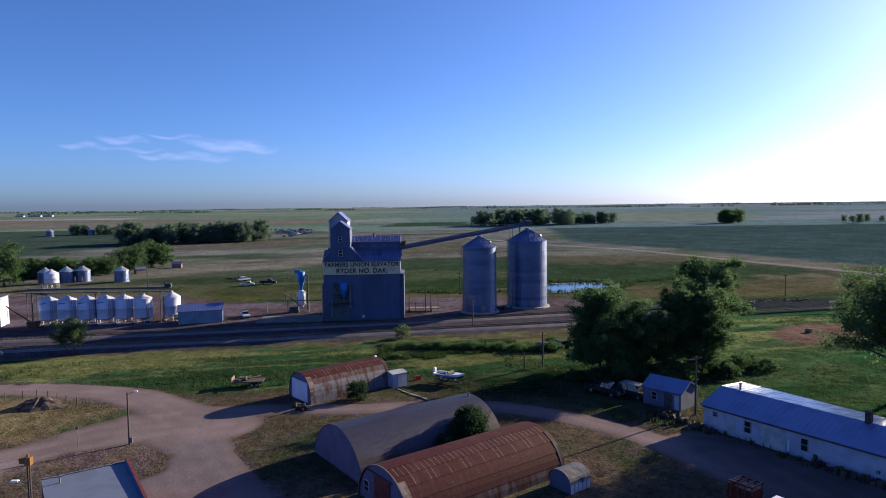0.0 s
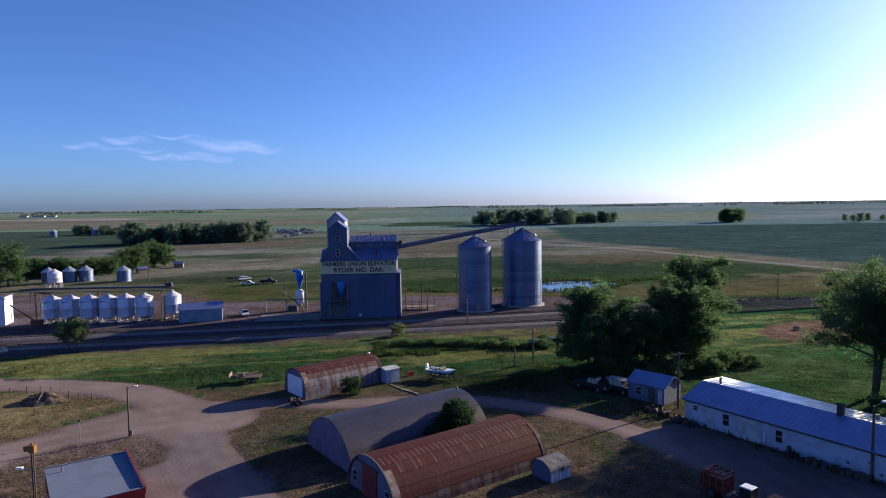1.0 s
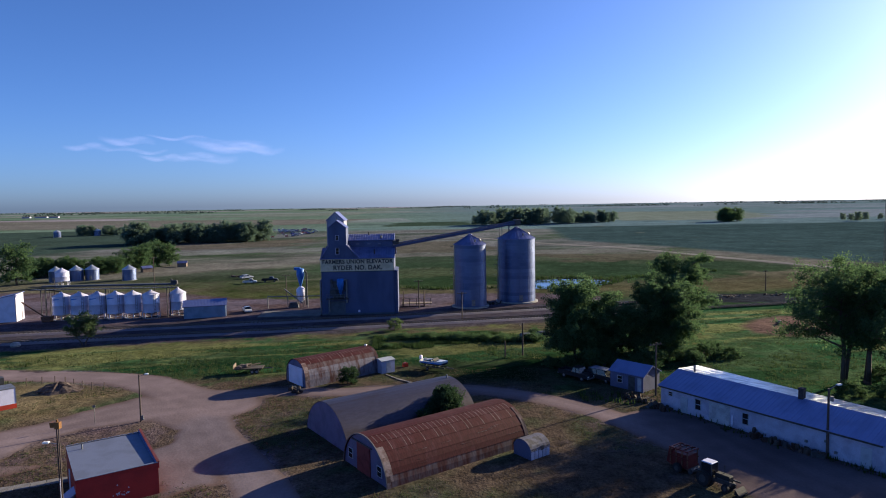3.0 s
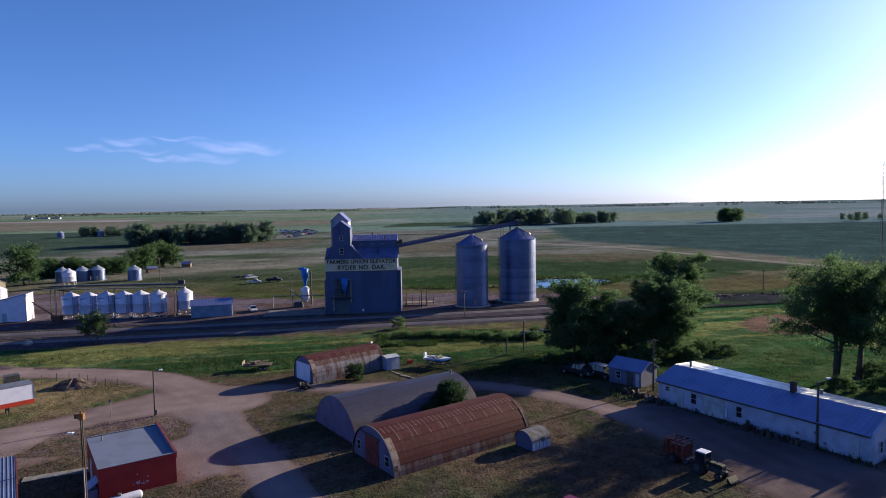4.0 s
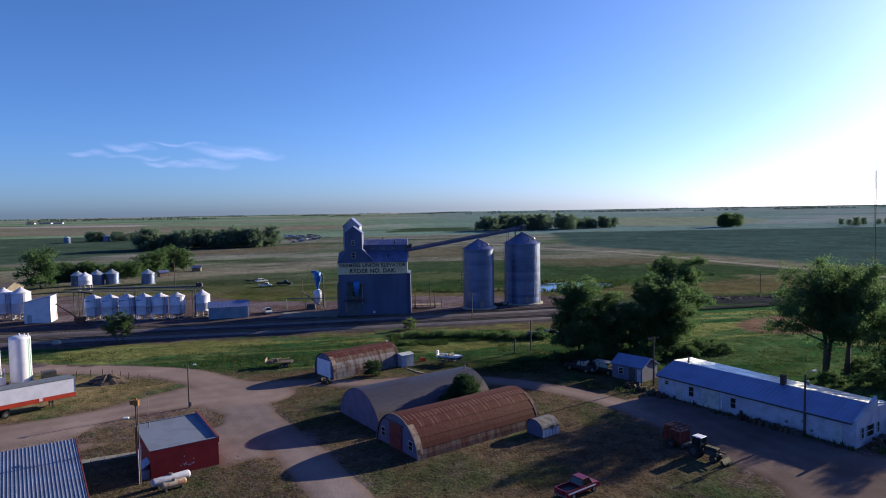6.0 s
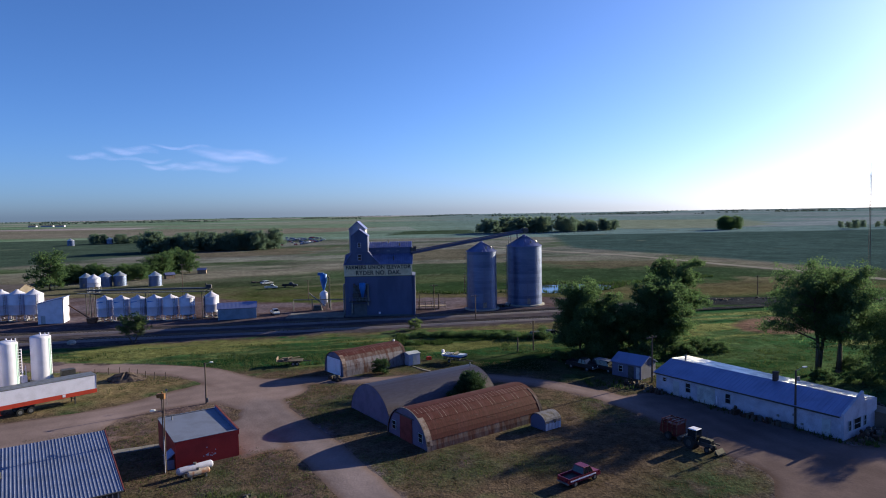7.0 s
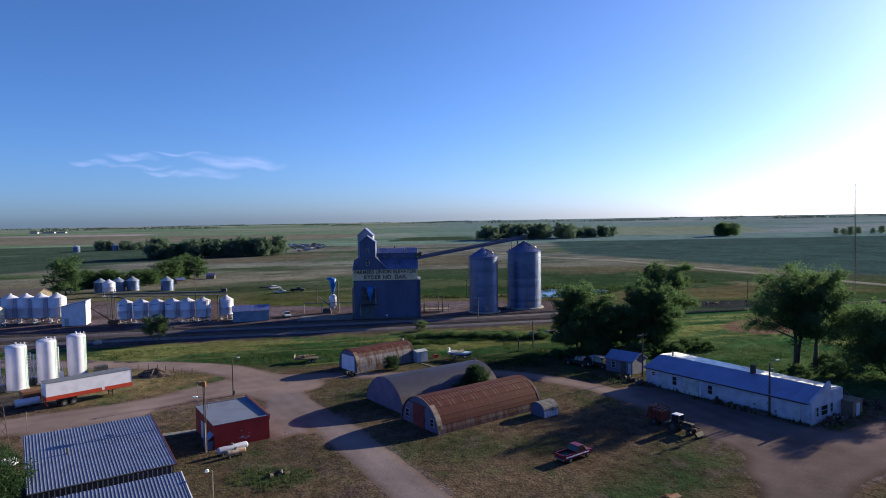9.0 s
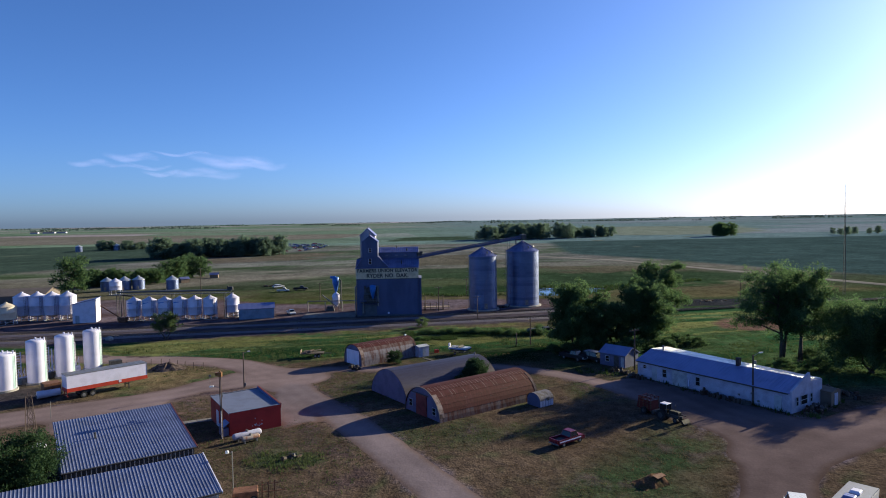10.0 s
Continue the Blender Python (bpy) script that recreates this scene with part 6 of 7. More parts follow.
_t.matrix_basis = pose(-53.0, 88.0, 0)
for _x, _y in ((-55.5, 83.0), (-57.9, 78.4)):
    copy_thing(_t, pose(_x, _y, 0, 0, 0, 5))
_t2 = white_tank(6.3, 1.9, "shorter wide white tank at the end of the row", True)
_t2.matrix_basis = pose(-60.6, 73.6, 0)
copy_thing(_t2, pose(-62.8, 69.0, 0))
_g = thing("pipe_rack", -56, 86, 63, "tangle of white pipes, valves and steel frames between tanks", "pipes")
for _k in range(4):
    _fx, _fr = _k * -5.1 + 0.4, M()
    for _x in (0.2, 1.3):
        _fr.box((_fx + _x, 1.2, 2.7), (0.12, 0.12, 5.4)).box((_fx + _x, 0.2, 1.3), (0.1, 0.1, 2.6))
    for _z in range(11):
        _fr.box((_fx + 0.75, 1.2, 0.5 + _z * 0.48), (1.1, 0.07, 0.08))
    _fr.cyl((_fx + 0.2, 0.2, 0.2), (_fx + 1.3, 0.2, 2.5), 0.05, n=4).cyl((_fx + 1.3, 0.2, 0.2), (_fx + 0.2, 0.2, 2.5), 0.05, n=4)
    part("frame", _fr, WHITE, _g)
    part("valve_box", M().box((_fx + 0.4, -0.6, 0.6), (0.8, 0.6, 1.1), bevel=0.08), (WHITE, DARK, STEEL, WHITE)[_k], _g)
part("pipe", M().cyl((2, 1.9, 0.7), (-15, 1.9, 0.7), 0.12).cyl((-2.4, 1.9, 0.7), (-2.4, 1.9, 4.8), 0.12).cyl((-2.0, 1.6, 0.7), (-2.0, 1.6, 4.8), 0.12).cyl((-6.9, 1.9, 0.7), (-6.9, 1.9, 3.6), 0.12), WHITE, _g)
single("dark_shed_box", M().box((-49.5, 89.5, 0.7), (2.0, 1.6, 1.4), 40), DARK, "dark metal box beside the white tanks", "box")


def wheel(parent, x, y, r=0.5, w=0.28, rim=STEEL):
    t = part("wheel", M().cyl((x, y - w / 2, r), (x, y + w / 2, r), r, n=18), TYRE, parent)
    part("rim", M().cyl((x, y - w / 2 - 0.015, r), (x, y + w / 2 + 0.015, r), r * 0.55, n=12), rim, t)


def semi_trailer():
    top = thing("semi_trailer", -46.3, 66.2, 43.3, "white box semi-trailer with an orange-red lower stripe", "trailer")
    L, W = 12.3, 2.6
    part("box", M().box((L / 2, W / 2, 2.85), (L, W, 2.0)), WHITE, top)
    part("stripe", M().box((L / 2, W / 2, 1.55), (L + 0.02, W + 0.02, 0.6)), ORANGE, top)
    part("roof", M().box((L / 2, W / 2, 3.89), (L + 0.06, W + 0.06, 0.1)), STEEL, top)
    part("front_cap", M().box((L - 0.03, W / 2, 2.9), (0.1, W + 0.05, 1.95)), STEEL, top)
    part("emblem", M().box((7.9, -0.02, 1.62), (0.4, 0.03, 0.4), 0), WHITE, top, "small white diamond plate")
    for x in (2.4, 3.7):
        for y in (0.2, W - 0.2):
            wheel(top, x, y, 0.46, 0.42)
    part("bogie", M().box((3.05, W / 2, 0.85), (2.6, 1.0, 0.5)).box((L / 2, W / 2, 1.15), (L - 0.4, 0.9, 0.25)), DARK, top)
    part("bumper", M().box((0.15, W / 2, 0.55), (0.1, 2.3, 0.12)).box((0.15, 0.5, 0.9), (0.1, 0.1, 0.7)).box((0.15, W - 0.5, 0.9), (0.1, 0.1, 0.7)), ORANGE, top)
    part("landing_gear", M().box((9.4, 0.4, 0.62), (0.14, 0.14, 1.25)).box((9.4, W - 0.4, 0.62), (0.14, 0.14, 1.25)).box((9.4, W / 2, 0.7), (0.1, W - 0.8, 0.1)), DARK, top)


semi_trailer()
_k = thing("parked_wagon", -49.5, 68.2, 43, "dark wagon with a white tank parked behind the trailer", "wagon")
part("bed", M().box((0, 1.4, 1.5), (2.4, 2.2, 1.6)), RUSTY, _k)
part("tank", M().cyl((-2.2, 0.4, 0.8), (1.0, 0.4, 0.8), 0.6, n=16), TANKW, _k)
part("frame", M().box((-0.5, 1.0, 0.5), (3.6, 1.6, 0.2)), DARK, _k)
for _x in (-1.4, 0.8):
    wheel(_k, _x, 2.2, 0.45)


def car_body(kind, paint, top):
    """A road vehicle along local x, front at +x, about 2 m wide."""
    if kind == "pickup":
        L, belt, hood, roof, c0, c1, r0, r1 = 5.5, 1.12, 1.05, 1.8, -0.3, 1.45, 0.0, 1.0
    elif kind == "van":
        L, belt, hood, roof, c0, c1, r0, r1 = 5.0, 1.15, 1.1, 2.0, -2.4, 1.6, -2.3, 1.0
    else:
        L, belt, hood, roof, c0, c1, r0, r1 = 4.6, 0.95, 0.9, 1.42, -1.9, 1.15, -1.2, 0.4
    h = L / 2
    side = [(-h, 0.45), (-h, belt - 0.08), (-h + 0.08, belt), (c1, belt), (h - 0.25, hood - 0.06), (h, hood - 0.25), (h, 0.45)]
    if kind == "pickup":
        side = [(-h, 0.5), (-h, 0.75), (c0, 0.75), (c0, belt), (c1, belt), (h - 0.25, hood - 0.04), (h, hood - 0.25), (h, 0.45)]
    part("body", M().prism(side, -0.95, 0.95), paint, top)
    if kind == "pickup":
        part("bed_wall", M().box((-h / 2 - 0.15, -0.9, 0.93), (h - 0.3, 0.1, 0.42)).box((-h / 2 - 0.15, 0.9, 0.93), (h - 0.3, 0.1, 0.42)).box((-h + 0.05, 0, 0.93), (0.1, 1.9, 0.42)), paint, top)
        part("bed_liner", M().box((-h / 2 - 0.15, 0, 0.78), (h - 0.4, 1.7, 0.05)), DARK, top)
        if paint is MAROON:
            part("side_stripe", M().box((-0.3, -0.96, 0.82), (4.4, 0.03, 0.16)).box((-0.3, 0.96, 0.82), (4.4, 0.03, 0.16)), WHITE, top)
    cab = [(c0, belt), (r0, roof), (r1, roof), (c1, belt)]
    g = M()
    vs = [(x, s * (0.9 - (z - belt) * 0.22), z) for s in (-1, 1) for x, z in cab]
    g.add(vs, [(0, 1, 2, 3), (7, 6, 5, 4), (0, 4, 5, 1), (3, 2, 6, 7)])
    part("glass", g, GLASS, top)
    k = 0.9 - (roof - belt) * 0.22
    part("roof", M().box(((r0 + r1) / 2, 0, roof + 0.02), (r1 - r0 + 0.12, 2 * k + 0.04, 0.09), bevel=0.04), paint, top)
    for s in (-1, 1):
        for (xa, za), (xb, zb) in (((c0, belt), (r0, roof)), ((c1, belt), (r1, roof)), (((c0 + c1) / 2, belt), ((r0 + r1) / 2, roof))):
            part("pillar", M().cyl((xa, s * 0.9, za), (xb, s * k, zb), 0.05, n=4), paint, top)
    for x in (-h * 0.6, h * 0.62):
        for y in (-0.82, 0.82):
            wheel(top, x, y, 0.36, 0.26)
    for y in (-0.68, 0.68):
        part("headlight", M().box((h, y, 0.75), (0.05, 0.34, 0.18)), LENS, top)
        part("tail_light", M().box((-h, y * 1.2, 0.78), (0.05, 0.18, 0.3)), ORANGE, top)
    part("bumper", M().box((h + 0.04, 0, 0.5), (0.12, 1.85, 0.2)), STEEL, top)
    part("bumper", M().box((-h - 0.04, 0, 0.52), (0.12, 1.85, 0.18)), STEEL, top)


def vehicle(kind, x, y, rz, paint, label, category, group=""):
    top = thing({"pickup": "pickup_truck", "van": "van", "car": "car"}[kind], x, y, rz, label, category, group, 0.02)
    car_body(kind, paint, top)
    return top


_pk = vehicle("pickup", 26.9, 40.5, 34, MAROON, "maroon pickup truck with white side stripe, parked on dry grass", "pickup truck")
_pk.scale = (0.84, 0.84, 0.84)
vehicle("pickup", 38.7, 86.0, -52, CARDARK, "dark pickup parked beside a small shed", "pickup truck")
vehicle("van", 42.1, 84.2, -52, CARDARK, "dark van with a pale roof beside a small shed", "van").scale = (0.85, 0.9, 0.9)
single("van_roof_sheet", M().box((42.0, 84.3, 1.9), (2.9, 1.6, 0.06), -52), ROOFW, "pale sheet lying on a van's roof", "sheet")
vehicle("car", 36.0, 113, 10, CARDARK, "dark old car parked in the grass behind trees", "car")
vehicle("car", 39.6, 114.5, 20, CARDARK, "dark car parked in the grass behind trees", "car")
_pk = vehicle("pickup", -28.5, 154.5, -65, CARS[2], "white pickup parked by the blue-grey shed", "pickup truck")
_pk.scale = (0.85, 0.85, 0.85)
vehicle("pickup", -43.5, 216, 12, CARS[1], "silver pickup standing in the pasture", "pickup truck").scale = (0.86, 0.86, 0.86)
vehicle("pickup", -37.5, 220, 8, CARDARK, "dark pickup standing in the pasture", "pickup truck")
vehicle("car", -48.5, 231, 40, CARS[2], "pale car standing in the pasture", "car")
vehicle("van", 42.9, 19.2, 66, CARWHITE, "white van beside the gravel road", "van")

# scrap cars beyond the shelter belt: one of each colour, then copies
_scrap = [vehicle("car", -100 + 3.5 * k, 592, 30 * k, CARS[k], "old car in a distant scrap yard", "car", "scrap yard cars") for k in range(5)]
_rnd = random.Random(3)
_lot = [(-112, 505), (-90, 545), (-80, 600), (-94, 700), (-143, 702), (-122, 640), (-106, 570)]
for _k in range(150):
    _x, _y = _rnd.uniform(-145, -78), _rnd.uniform(505, 702)
    if inside(np.array(_x), np.array(_y), _lot, 0.5) > 0.5:
        copy_thing(_scrap[(0, 4, 4, 1, 0, 3, 2)[_rnd.randrange(7)]], pose(_x, _y, 0.3, 0, 0, 20 + _rnd.choice((0, 90)) + _rnd.gauss(0, 8)))


def motorhome():
    top = thing("motorhome", 46.5, 17.1, 41, "white motorhome with roof hatches beside the road", "motorhome")
    part("body", M().prism([(-3.4, 0.5), (3.2, 0.5), (3.4, 1.4), (3.0, 2.2), (3.3, 2.9), (-3.4, 2.9)], -1.2, 1.2), CARWHITE, top)
    part("roof", M().box((0, 0, 2.95), (6.6, 2.35, 0.12), bevel=0.05), ROOFW, top)
    part("roof_hatch", M().box((-0.6, 0.1, 3.1), (0.9, 0.9, 0.25), bevel=0.08), BLUEROOF, top)
    part("roof_unit", M().box((0.9, 0, 3.12), (0.9, 0.8, 0.3), bevel=0.1), WHITE, top)
    part("windscreen", M().quad((3.42, -1.05, 1.45), (3.42, 1.05, 1.45), (3.06, 1.05, 2.15), (3.06, -1.05, 2.15)), GLASS, top)
    part("window", M().box((-0.9, -1.2, 1.9), (1.4, 0.05, 0.7)).box((-0.9, 1.2, 1.9), (1.4, 0.05, 0.7)), GLASS, top)
    for x in (-1.9, 2.2):
        for y in (-1.0, 1.0):
            wheel(top, x, y, 0.4, 0.3)


motorhome()


def tractor():
    top = thing("tractor", 42.4, 48.3, -57, "dark tractor with a white cab roof on the gravel lot", "tractor")
    part("chassis", M().box((0.6, 0, 0.85), (3.2, 0.6, 0.5)), DARK, top)
    part("bonnet", M().box((1.4, 0, 1.4), (1.9, 0.8, 0.75), bevel=0.12), TYRE, top)
    top.scale = (0.78, 0.78, 0.8)
    part("cab", M().box((-0.5, 0, 1.95), (1.5, 1.4, 1.3), taper=0.9), GLASS, top)
    for x in (-1.2, 0.2):
        for y in (-0.66, 0.66):
            part("cab_post", M().box((x * 0.97 - 0.02, y, 1.95), (0.1, 0.1, 1.4)), DARK, top)
    part("cab_roof", M().box((-0.5, 0, 2.7), (1.4, 1.3, 0.12), bevel=0.05), WHITE, top, "white cab roof")
    part("exhaust", M().cyl((1.3, 0.3, 1.7), (1.3, 0.3, 2.7), 0.05, n=6), DARK, top)
    for y in (-0.95, 0.95):
        wheel(top, -0.7, y, 0.85, 0.5, DARK)
        wheel(top, 2.0, y * 0.8, 0.45, 0.3, DARK)
    part("loader_arm", M().box((2.0, -0.5, 1.2), (2.4, 0.12, 0.16)).box((2.0, 0.5, 1.2), (2.4, 0.12, 0.16)), DARK, top)
    part("loader_bucket", M().prism([(3.2, 0.2), (3.9, 0.15), (3.3, 0.8)], -0.9, 0.9), TYRE, top)


tractor()


def baler():
    top = thing("hay_baler", 41.2, 51.8, -57, "dark red hay baler with a slatted frame behind the tractor", "baler")
    part("chamber", M().box((-0.2, 0, 1.25), (2.2, 1.7, 1.5), taper=0.94), MACHRED, top)
    part("tailgate", M().prism([(-1.75, 0.7), (-1.25, 0.55), (-1.15, 2.2), (-1.45, 2.25)], -0.85, 0.85), MACHRED, top)
    for x in (-1.2, -0.5, 0.2, 0.85):
        for y in (-0.9, 0.9):
            part("upright", M().box((x, y, 1.45), (0.12, 0.08, 2.0)), RUSTY, top)
        part("top_bar", M().box((x, 0, 2.45), (0.1, 1.85, 0.1)), MACHRED, top)
    for y in (-0.9, 0.9):
        for z in (0.75, 1.6, 2.42):
            part("side_rail", M().box((-0.2, y * 1.03, z), (2.4, 0.07, 0.14)), MACHRED, top)
    part("pickup_reel", M().cyl((1.1, -0.8, 0.4), (1.1, 0.8, 0.4), 0.3, n=10), DARK, top)
    part("drawbar", M().box((1.9, 0, 0.55), (1.6, 0.14, 0.14)), DARK, top)
    for y in (-1.15, 1.15):
        wheel(top, -0.2, y, 0.5, 0.36, DARK)
    top.scale = (0.92, 0.92, 0.92)


baler()


def boat():
    top = thing("motor_boat", 17.3, 93.2, -32, "white open motor boat standing on its trailer", "boat")
    top.scale = (0.82, 0.9, 1.0)
    st = [(-2.8, 1.05, 1.5, 0.75), (-1.0, 1.1, 1.5, 0.65), (1.0, 1.0, 1.55, 0.7), (2.3, 0.55, 1.65, 0.9), (3.1, 0.05, 1.75, 1.3)]
    vs, fs = [], []
    for x, w, z, k in st:
        vs += [(x, -w, z), (x, -w * 0.85, (z + k) / 2), (x, 0, k), (x, w * 0.85, (z + k) / 2), (x, w, z), (x, w * 0.8, z - 0.02), (x, -w * 0.8, z - 0.02)]
    for i in range(4):
        for j in range(7):
            if j != 5 or i > 1:
                fs.append((i * 7 + j, i * 7 + (j + 1) % 7, i * 7 + 7 + (j + 1) % 7, i * 7 + 7 + j))
    fs.append((0, 6, 5, 4, 3, 2, 1))
    part("hull", M().add(vs, [f for f in fs if not ({i % 7 for i in f} <= {1, 2, 3})]), CARWHITE, top)
    part("keel", M().add(vs, [f for f in fs if {i % 7 for i in f} <= {1, 2, 3}]), mat("navy_boat_paint", (0.012, 0.02, 0.07), 0.35, 0, 0.1, 1.0, 0.0), top, "navy blue lower hull")
    part("blue_band", M().box((0, -1.06, 1.25), (4.6, 0.04, 0.16)).box((0, 1.06, 1.25), (4.6, 0.04, 0.16)), BLUE, top)
    part("cockpit", M().box((-0.9, 0, 1.15), (3.2, 1.6, 0.1)), DARK, top)
    part("windscreen", M().slab((0.7, -0.8, 1.6), (0.7, 0.8, 1.6), (0.35, 0.75, 1.95), (0.35, -0.75, 1.95), 0.04), TYRE, top)
    for y in (-0.4, 0.4):
        part("seat", M().box((-0.5, y, 1.4), (0.5, 0.5, 0.4), bevel=0.1), DARK, top)
    part("outboard", M().box((-3.0, 0, 1.85), (0.5, 0.42, 0.6), bevel=0.12).cyl((-3.05, 0, 0.8), (-3.05, 0, 1.6), 0.1), WHITE, top)
    part("trailer_frame", M().box((0, -0.6, 0.55), (5.4, 0.1, 0.14)).box((0, 0.6, 0.55), (5.4, 0.1, 0.14)).box((3.6, 0, 0.55), (1.6, 0.12, 0.12)).box((-0.8, 0, 0.5), (0.12, 2.1, 0.12)).box((1.2, 0, 0.75), (0.12, 1.2, 0.3)).box((-1.8, 0, 0.65), (0.12, 1.2, 0.2)), DARK, top)
    for y in (-1.1, 1.1):
        wheel(top, -0.8, y, 0.33, 0.2)


boat()


def flatbed():
    top = thing("flatbed_trailer", -12.6, 94.3, 3, "old flatbed trailer loaded with scrap wood", "trailer")
    part("deck", M().box((0, 0, 0.85), (4.6, 2.1, 0.14)), TIE, top)
    part("stake", M().box((-2.25, 0, 1.2), (0.1, 2.0, 0.6)), WOOD, top)
    sc = M()
    rnd = random.Random(4)
    for _ in range(14):
        x, y = rnd.uniform(-1.4, 1.2), rnd.uniform(-0.6, 0.6)
        sc.box((x, y, 1.0 + rnd.random() * 0.35), (rnd.uniform(0.5, 1.9), 0.16, 0.14), rnd.random() * 180)
    part("scrap_wood", sc, WOOD, top)
    for x in (0.7, 1.4):
        for y in (-1.0, 1.0):
            wheel(top, x, y, 0.36, 0.24)
    part("drawbar", M().box((3.0, 0, 0.7), (1.6, 0.12, 0.12)), DARK, top)


flatbed()


# ---- poles, lamps, mast ----
def utility_pole(x, y, h, label, arms=1, rz=20, box=False, lamp=False):
    top = thing("utility_pole", x, y, rz, label, "utility pole", "wooden utility poles")
    part("post", M().cyl((0, 0, -0.2), (0, 0, h), 0.15, 0.1, 9), POLE, top)
    for k in range(arms):
        part("crossarm", M().box((0, 0.12, h - 0.35 - k * 0.7), (2.2, 0.1, 0.12)), POLE, top)
        for xx in (-0.95, -0.4, 0.4, 0.95):
            part("insulator", M().cyl((xx, 0.12, h - 0.3 - k * 0.7), (xx, 0.12, h - 0.1 - k * 0.7), 0.045, n=6), STEEL, top)
    if box:
        part("transformer", M().cyl((0.1, -0.3, h - 1.25), (0.1, -0.3, h - 0.75), 0.18, n=12), STEEL, top)
    if lamp:
        part("lamp_arm", M().cyl((0, 0, h - 0.1), (1.3, 0, h + 0.25), 0.04, n=5), STEEL, top)
        part("lamp_head", M().box((1.5, 0, h + 0.24), (0.6, 0.26, 0.14), bevel=0.04), LENS, top)


utility_pole(57.0, 53.9, 7.2, "brown pole with transformer and street lamp by the workshop", 0, 20, True, True)
utility_pole(47.3, 76.2, 7.4, "brown pole with one crossarm between two sheds", 1, 25)
utility_pole(33.0, 101.2, 5.8, "short brown pole in the green belt", 1, 60)
utility_pole(29.7, 99.5, 3.0, "bare wooden post stub in the grass", 0)
utility_pole(24.9, 137.5, 6.4, "brown pole between the railway tracks and bins", 1, 5)
utility_pole(15.0, 155.6, 7.2, "brown pole beside the loading dock", 1, 10)
utility_pole(-24.1, 182, 6.5, "brown pole with a small sign board behind the elevator", 1, 0)
utility_pole(-80.5, 163, 8.2, "tall thin pole behind the hopper bins", 0)
utility_pole(-69.6, 200, 11, "tall pole in front of the windbreak", 1, 30)
utility_pole(26, 192, 6, "pole on the pasture's edge", 1, 30)
utility_pole(115, 172, 6, "pole beside the dark track bed", 1, 30)


def street_lamp(x, y, h, rz):
    top = thing("street_lamp", x, y, rz, "slim brown street lamp pole with a white head and meter box", "street lamp")
    part("post", M().cyl((0, 0, -0.1), (0, 0, h), 0.12, 0.085, 9), POLE, top)
    part("arm", M().cyl((0, 0, h - 0.25), (0.75, 0, h + 0.05), 0.035, n=5), STEEL, top)
    part("lamp_head", M().box((0.9, 0, h + 0.05), (0.45, 0.24, 0.14), bevel=0.05), LENS, top)
    part("meter_box", M().box((0.2, 0, 0.5), (0.26, 0.22, 0.6)), STEEL, top)


street_lamp(-20.2, 71.4, 6.0, 10)


def beacon_pole():
    top = thing("beacon_pole", -16.3, 46.0, 0, "twin wooden pole with a yellow-orange siren box and street lamp", "siren pole")
    for x in (-0.07, 0.1):
        part("post", M().cyl((x, 0, -0.1), (x, 0, 8.0), 0.068, 0.055, 9), POLE, top)
    part("siren_box", M().box((0.05, 0, 8.3), (0.42, 0.42, 0.6)).cyl((0, 0, 8.6), (0, 0, 8.8), 0.09), SIGNAL, top)
    part("horn", M().box((-0.35, 0, 8.35), (0.34, 0.4, 0.42), taper=1.15), SIGNAL, top)
    part("lamp_arm", M().cyl((0, 0, 6.6), (-0.9, 0.1, 6.75), 0.04, n=5), STEEL, top)
    part("lamp_head", M().box((-1.1, 0.1, 6.75), (0.55, 0.24, 0.15), bevel=0.05), LENS, top)
    part("conduit", M().cyl((0.05, -0.16, 0), (0.05, -0.16, 3.6), 0.045, n=6), WHITEWALL, top)


beacon_pole()


def lattice(name, x, y, h, w, label, category, step, r, guy=0, paint=None):
    top = thing(name, x, y, 12, label, category)
    m = M()
    pts = [(w * math.cos(a), w * math.sin(a)) for a in (0.3, 2.4, 4.5)]
    n = int(h / step)
    for i, (px, py) in enumerate(pts):
        m.cyl((px, py, 0), (px * 0.45, py * 0.45, h), r, r * 0.8, 5)
        qx, qy = pts[(i + 1) % 3]
        for k in range(n):
            s0, s1 = 1 - 0.55 * k / n, 1 - 0.55 * (k + 1) / n
            m.cyl((px * s0, py * s0, k * step), (qx * s1, qy * s1, (k + 1) * step), r * 0.6, n=4)
    part("lattice", m, paint or STEEL, top)
    part("whip", M().cyl((0, 0, h), (0, 0, h * 1.08), r * 0.7, n=5), paint or STEEL, top)
    if guy:
        g = M()
        for a in (0.5, 2.6, 4.7):
            for z in (0.5, 0.95):
                g.cyl((0, 0, h * z), (guy * math.cos(a), guy * math.sin(a), 0), 0.03, n=3)
        part("guy_wires", g, STEEL, top)
    return top


lattice("radio_mast", 149.4, 171.0, 37, 0.42, "tall thin steel lattice radio mast in the fields", "radio mast", 1.1, 0.065, paint=DARK)
lattice("antenna_tower", -30.6, 30.0, 9.0, 0.6, "small lattice antenna tower rising from a leafy tree", "antenna tower", 0.9, 0.04, paint=POLE)
_a = lattice("derrick_frame", -40.6, 46.5, 6.0, 0.95, "small rusty derrick frame beside the road", "derrick", 1.2, 0.055, paint=POLE)
single("cable_spool", M().cyl((-38.2, 44.2, 0), (-38.2, 44.2, 0.5), 0.9, n=16), WHITE, "white round drum lid on the ground", "drum")


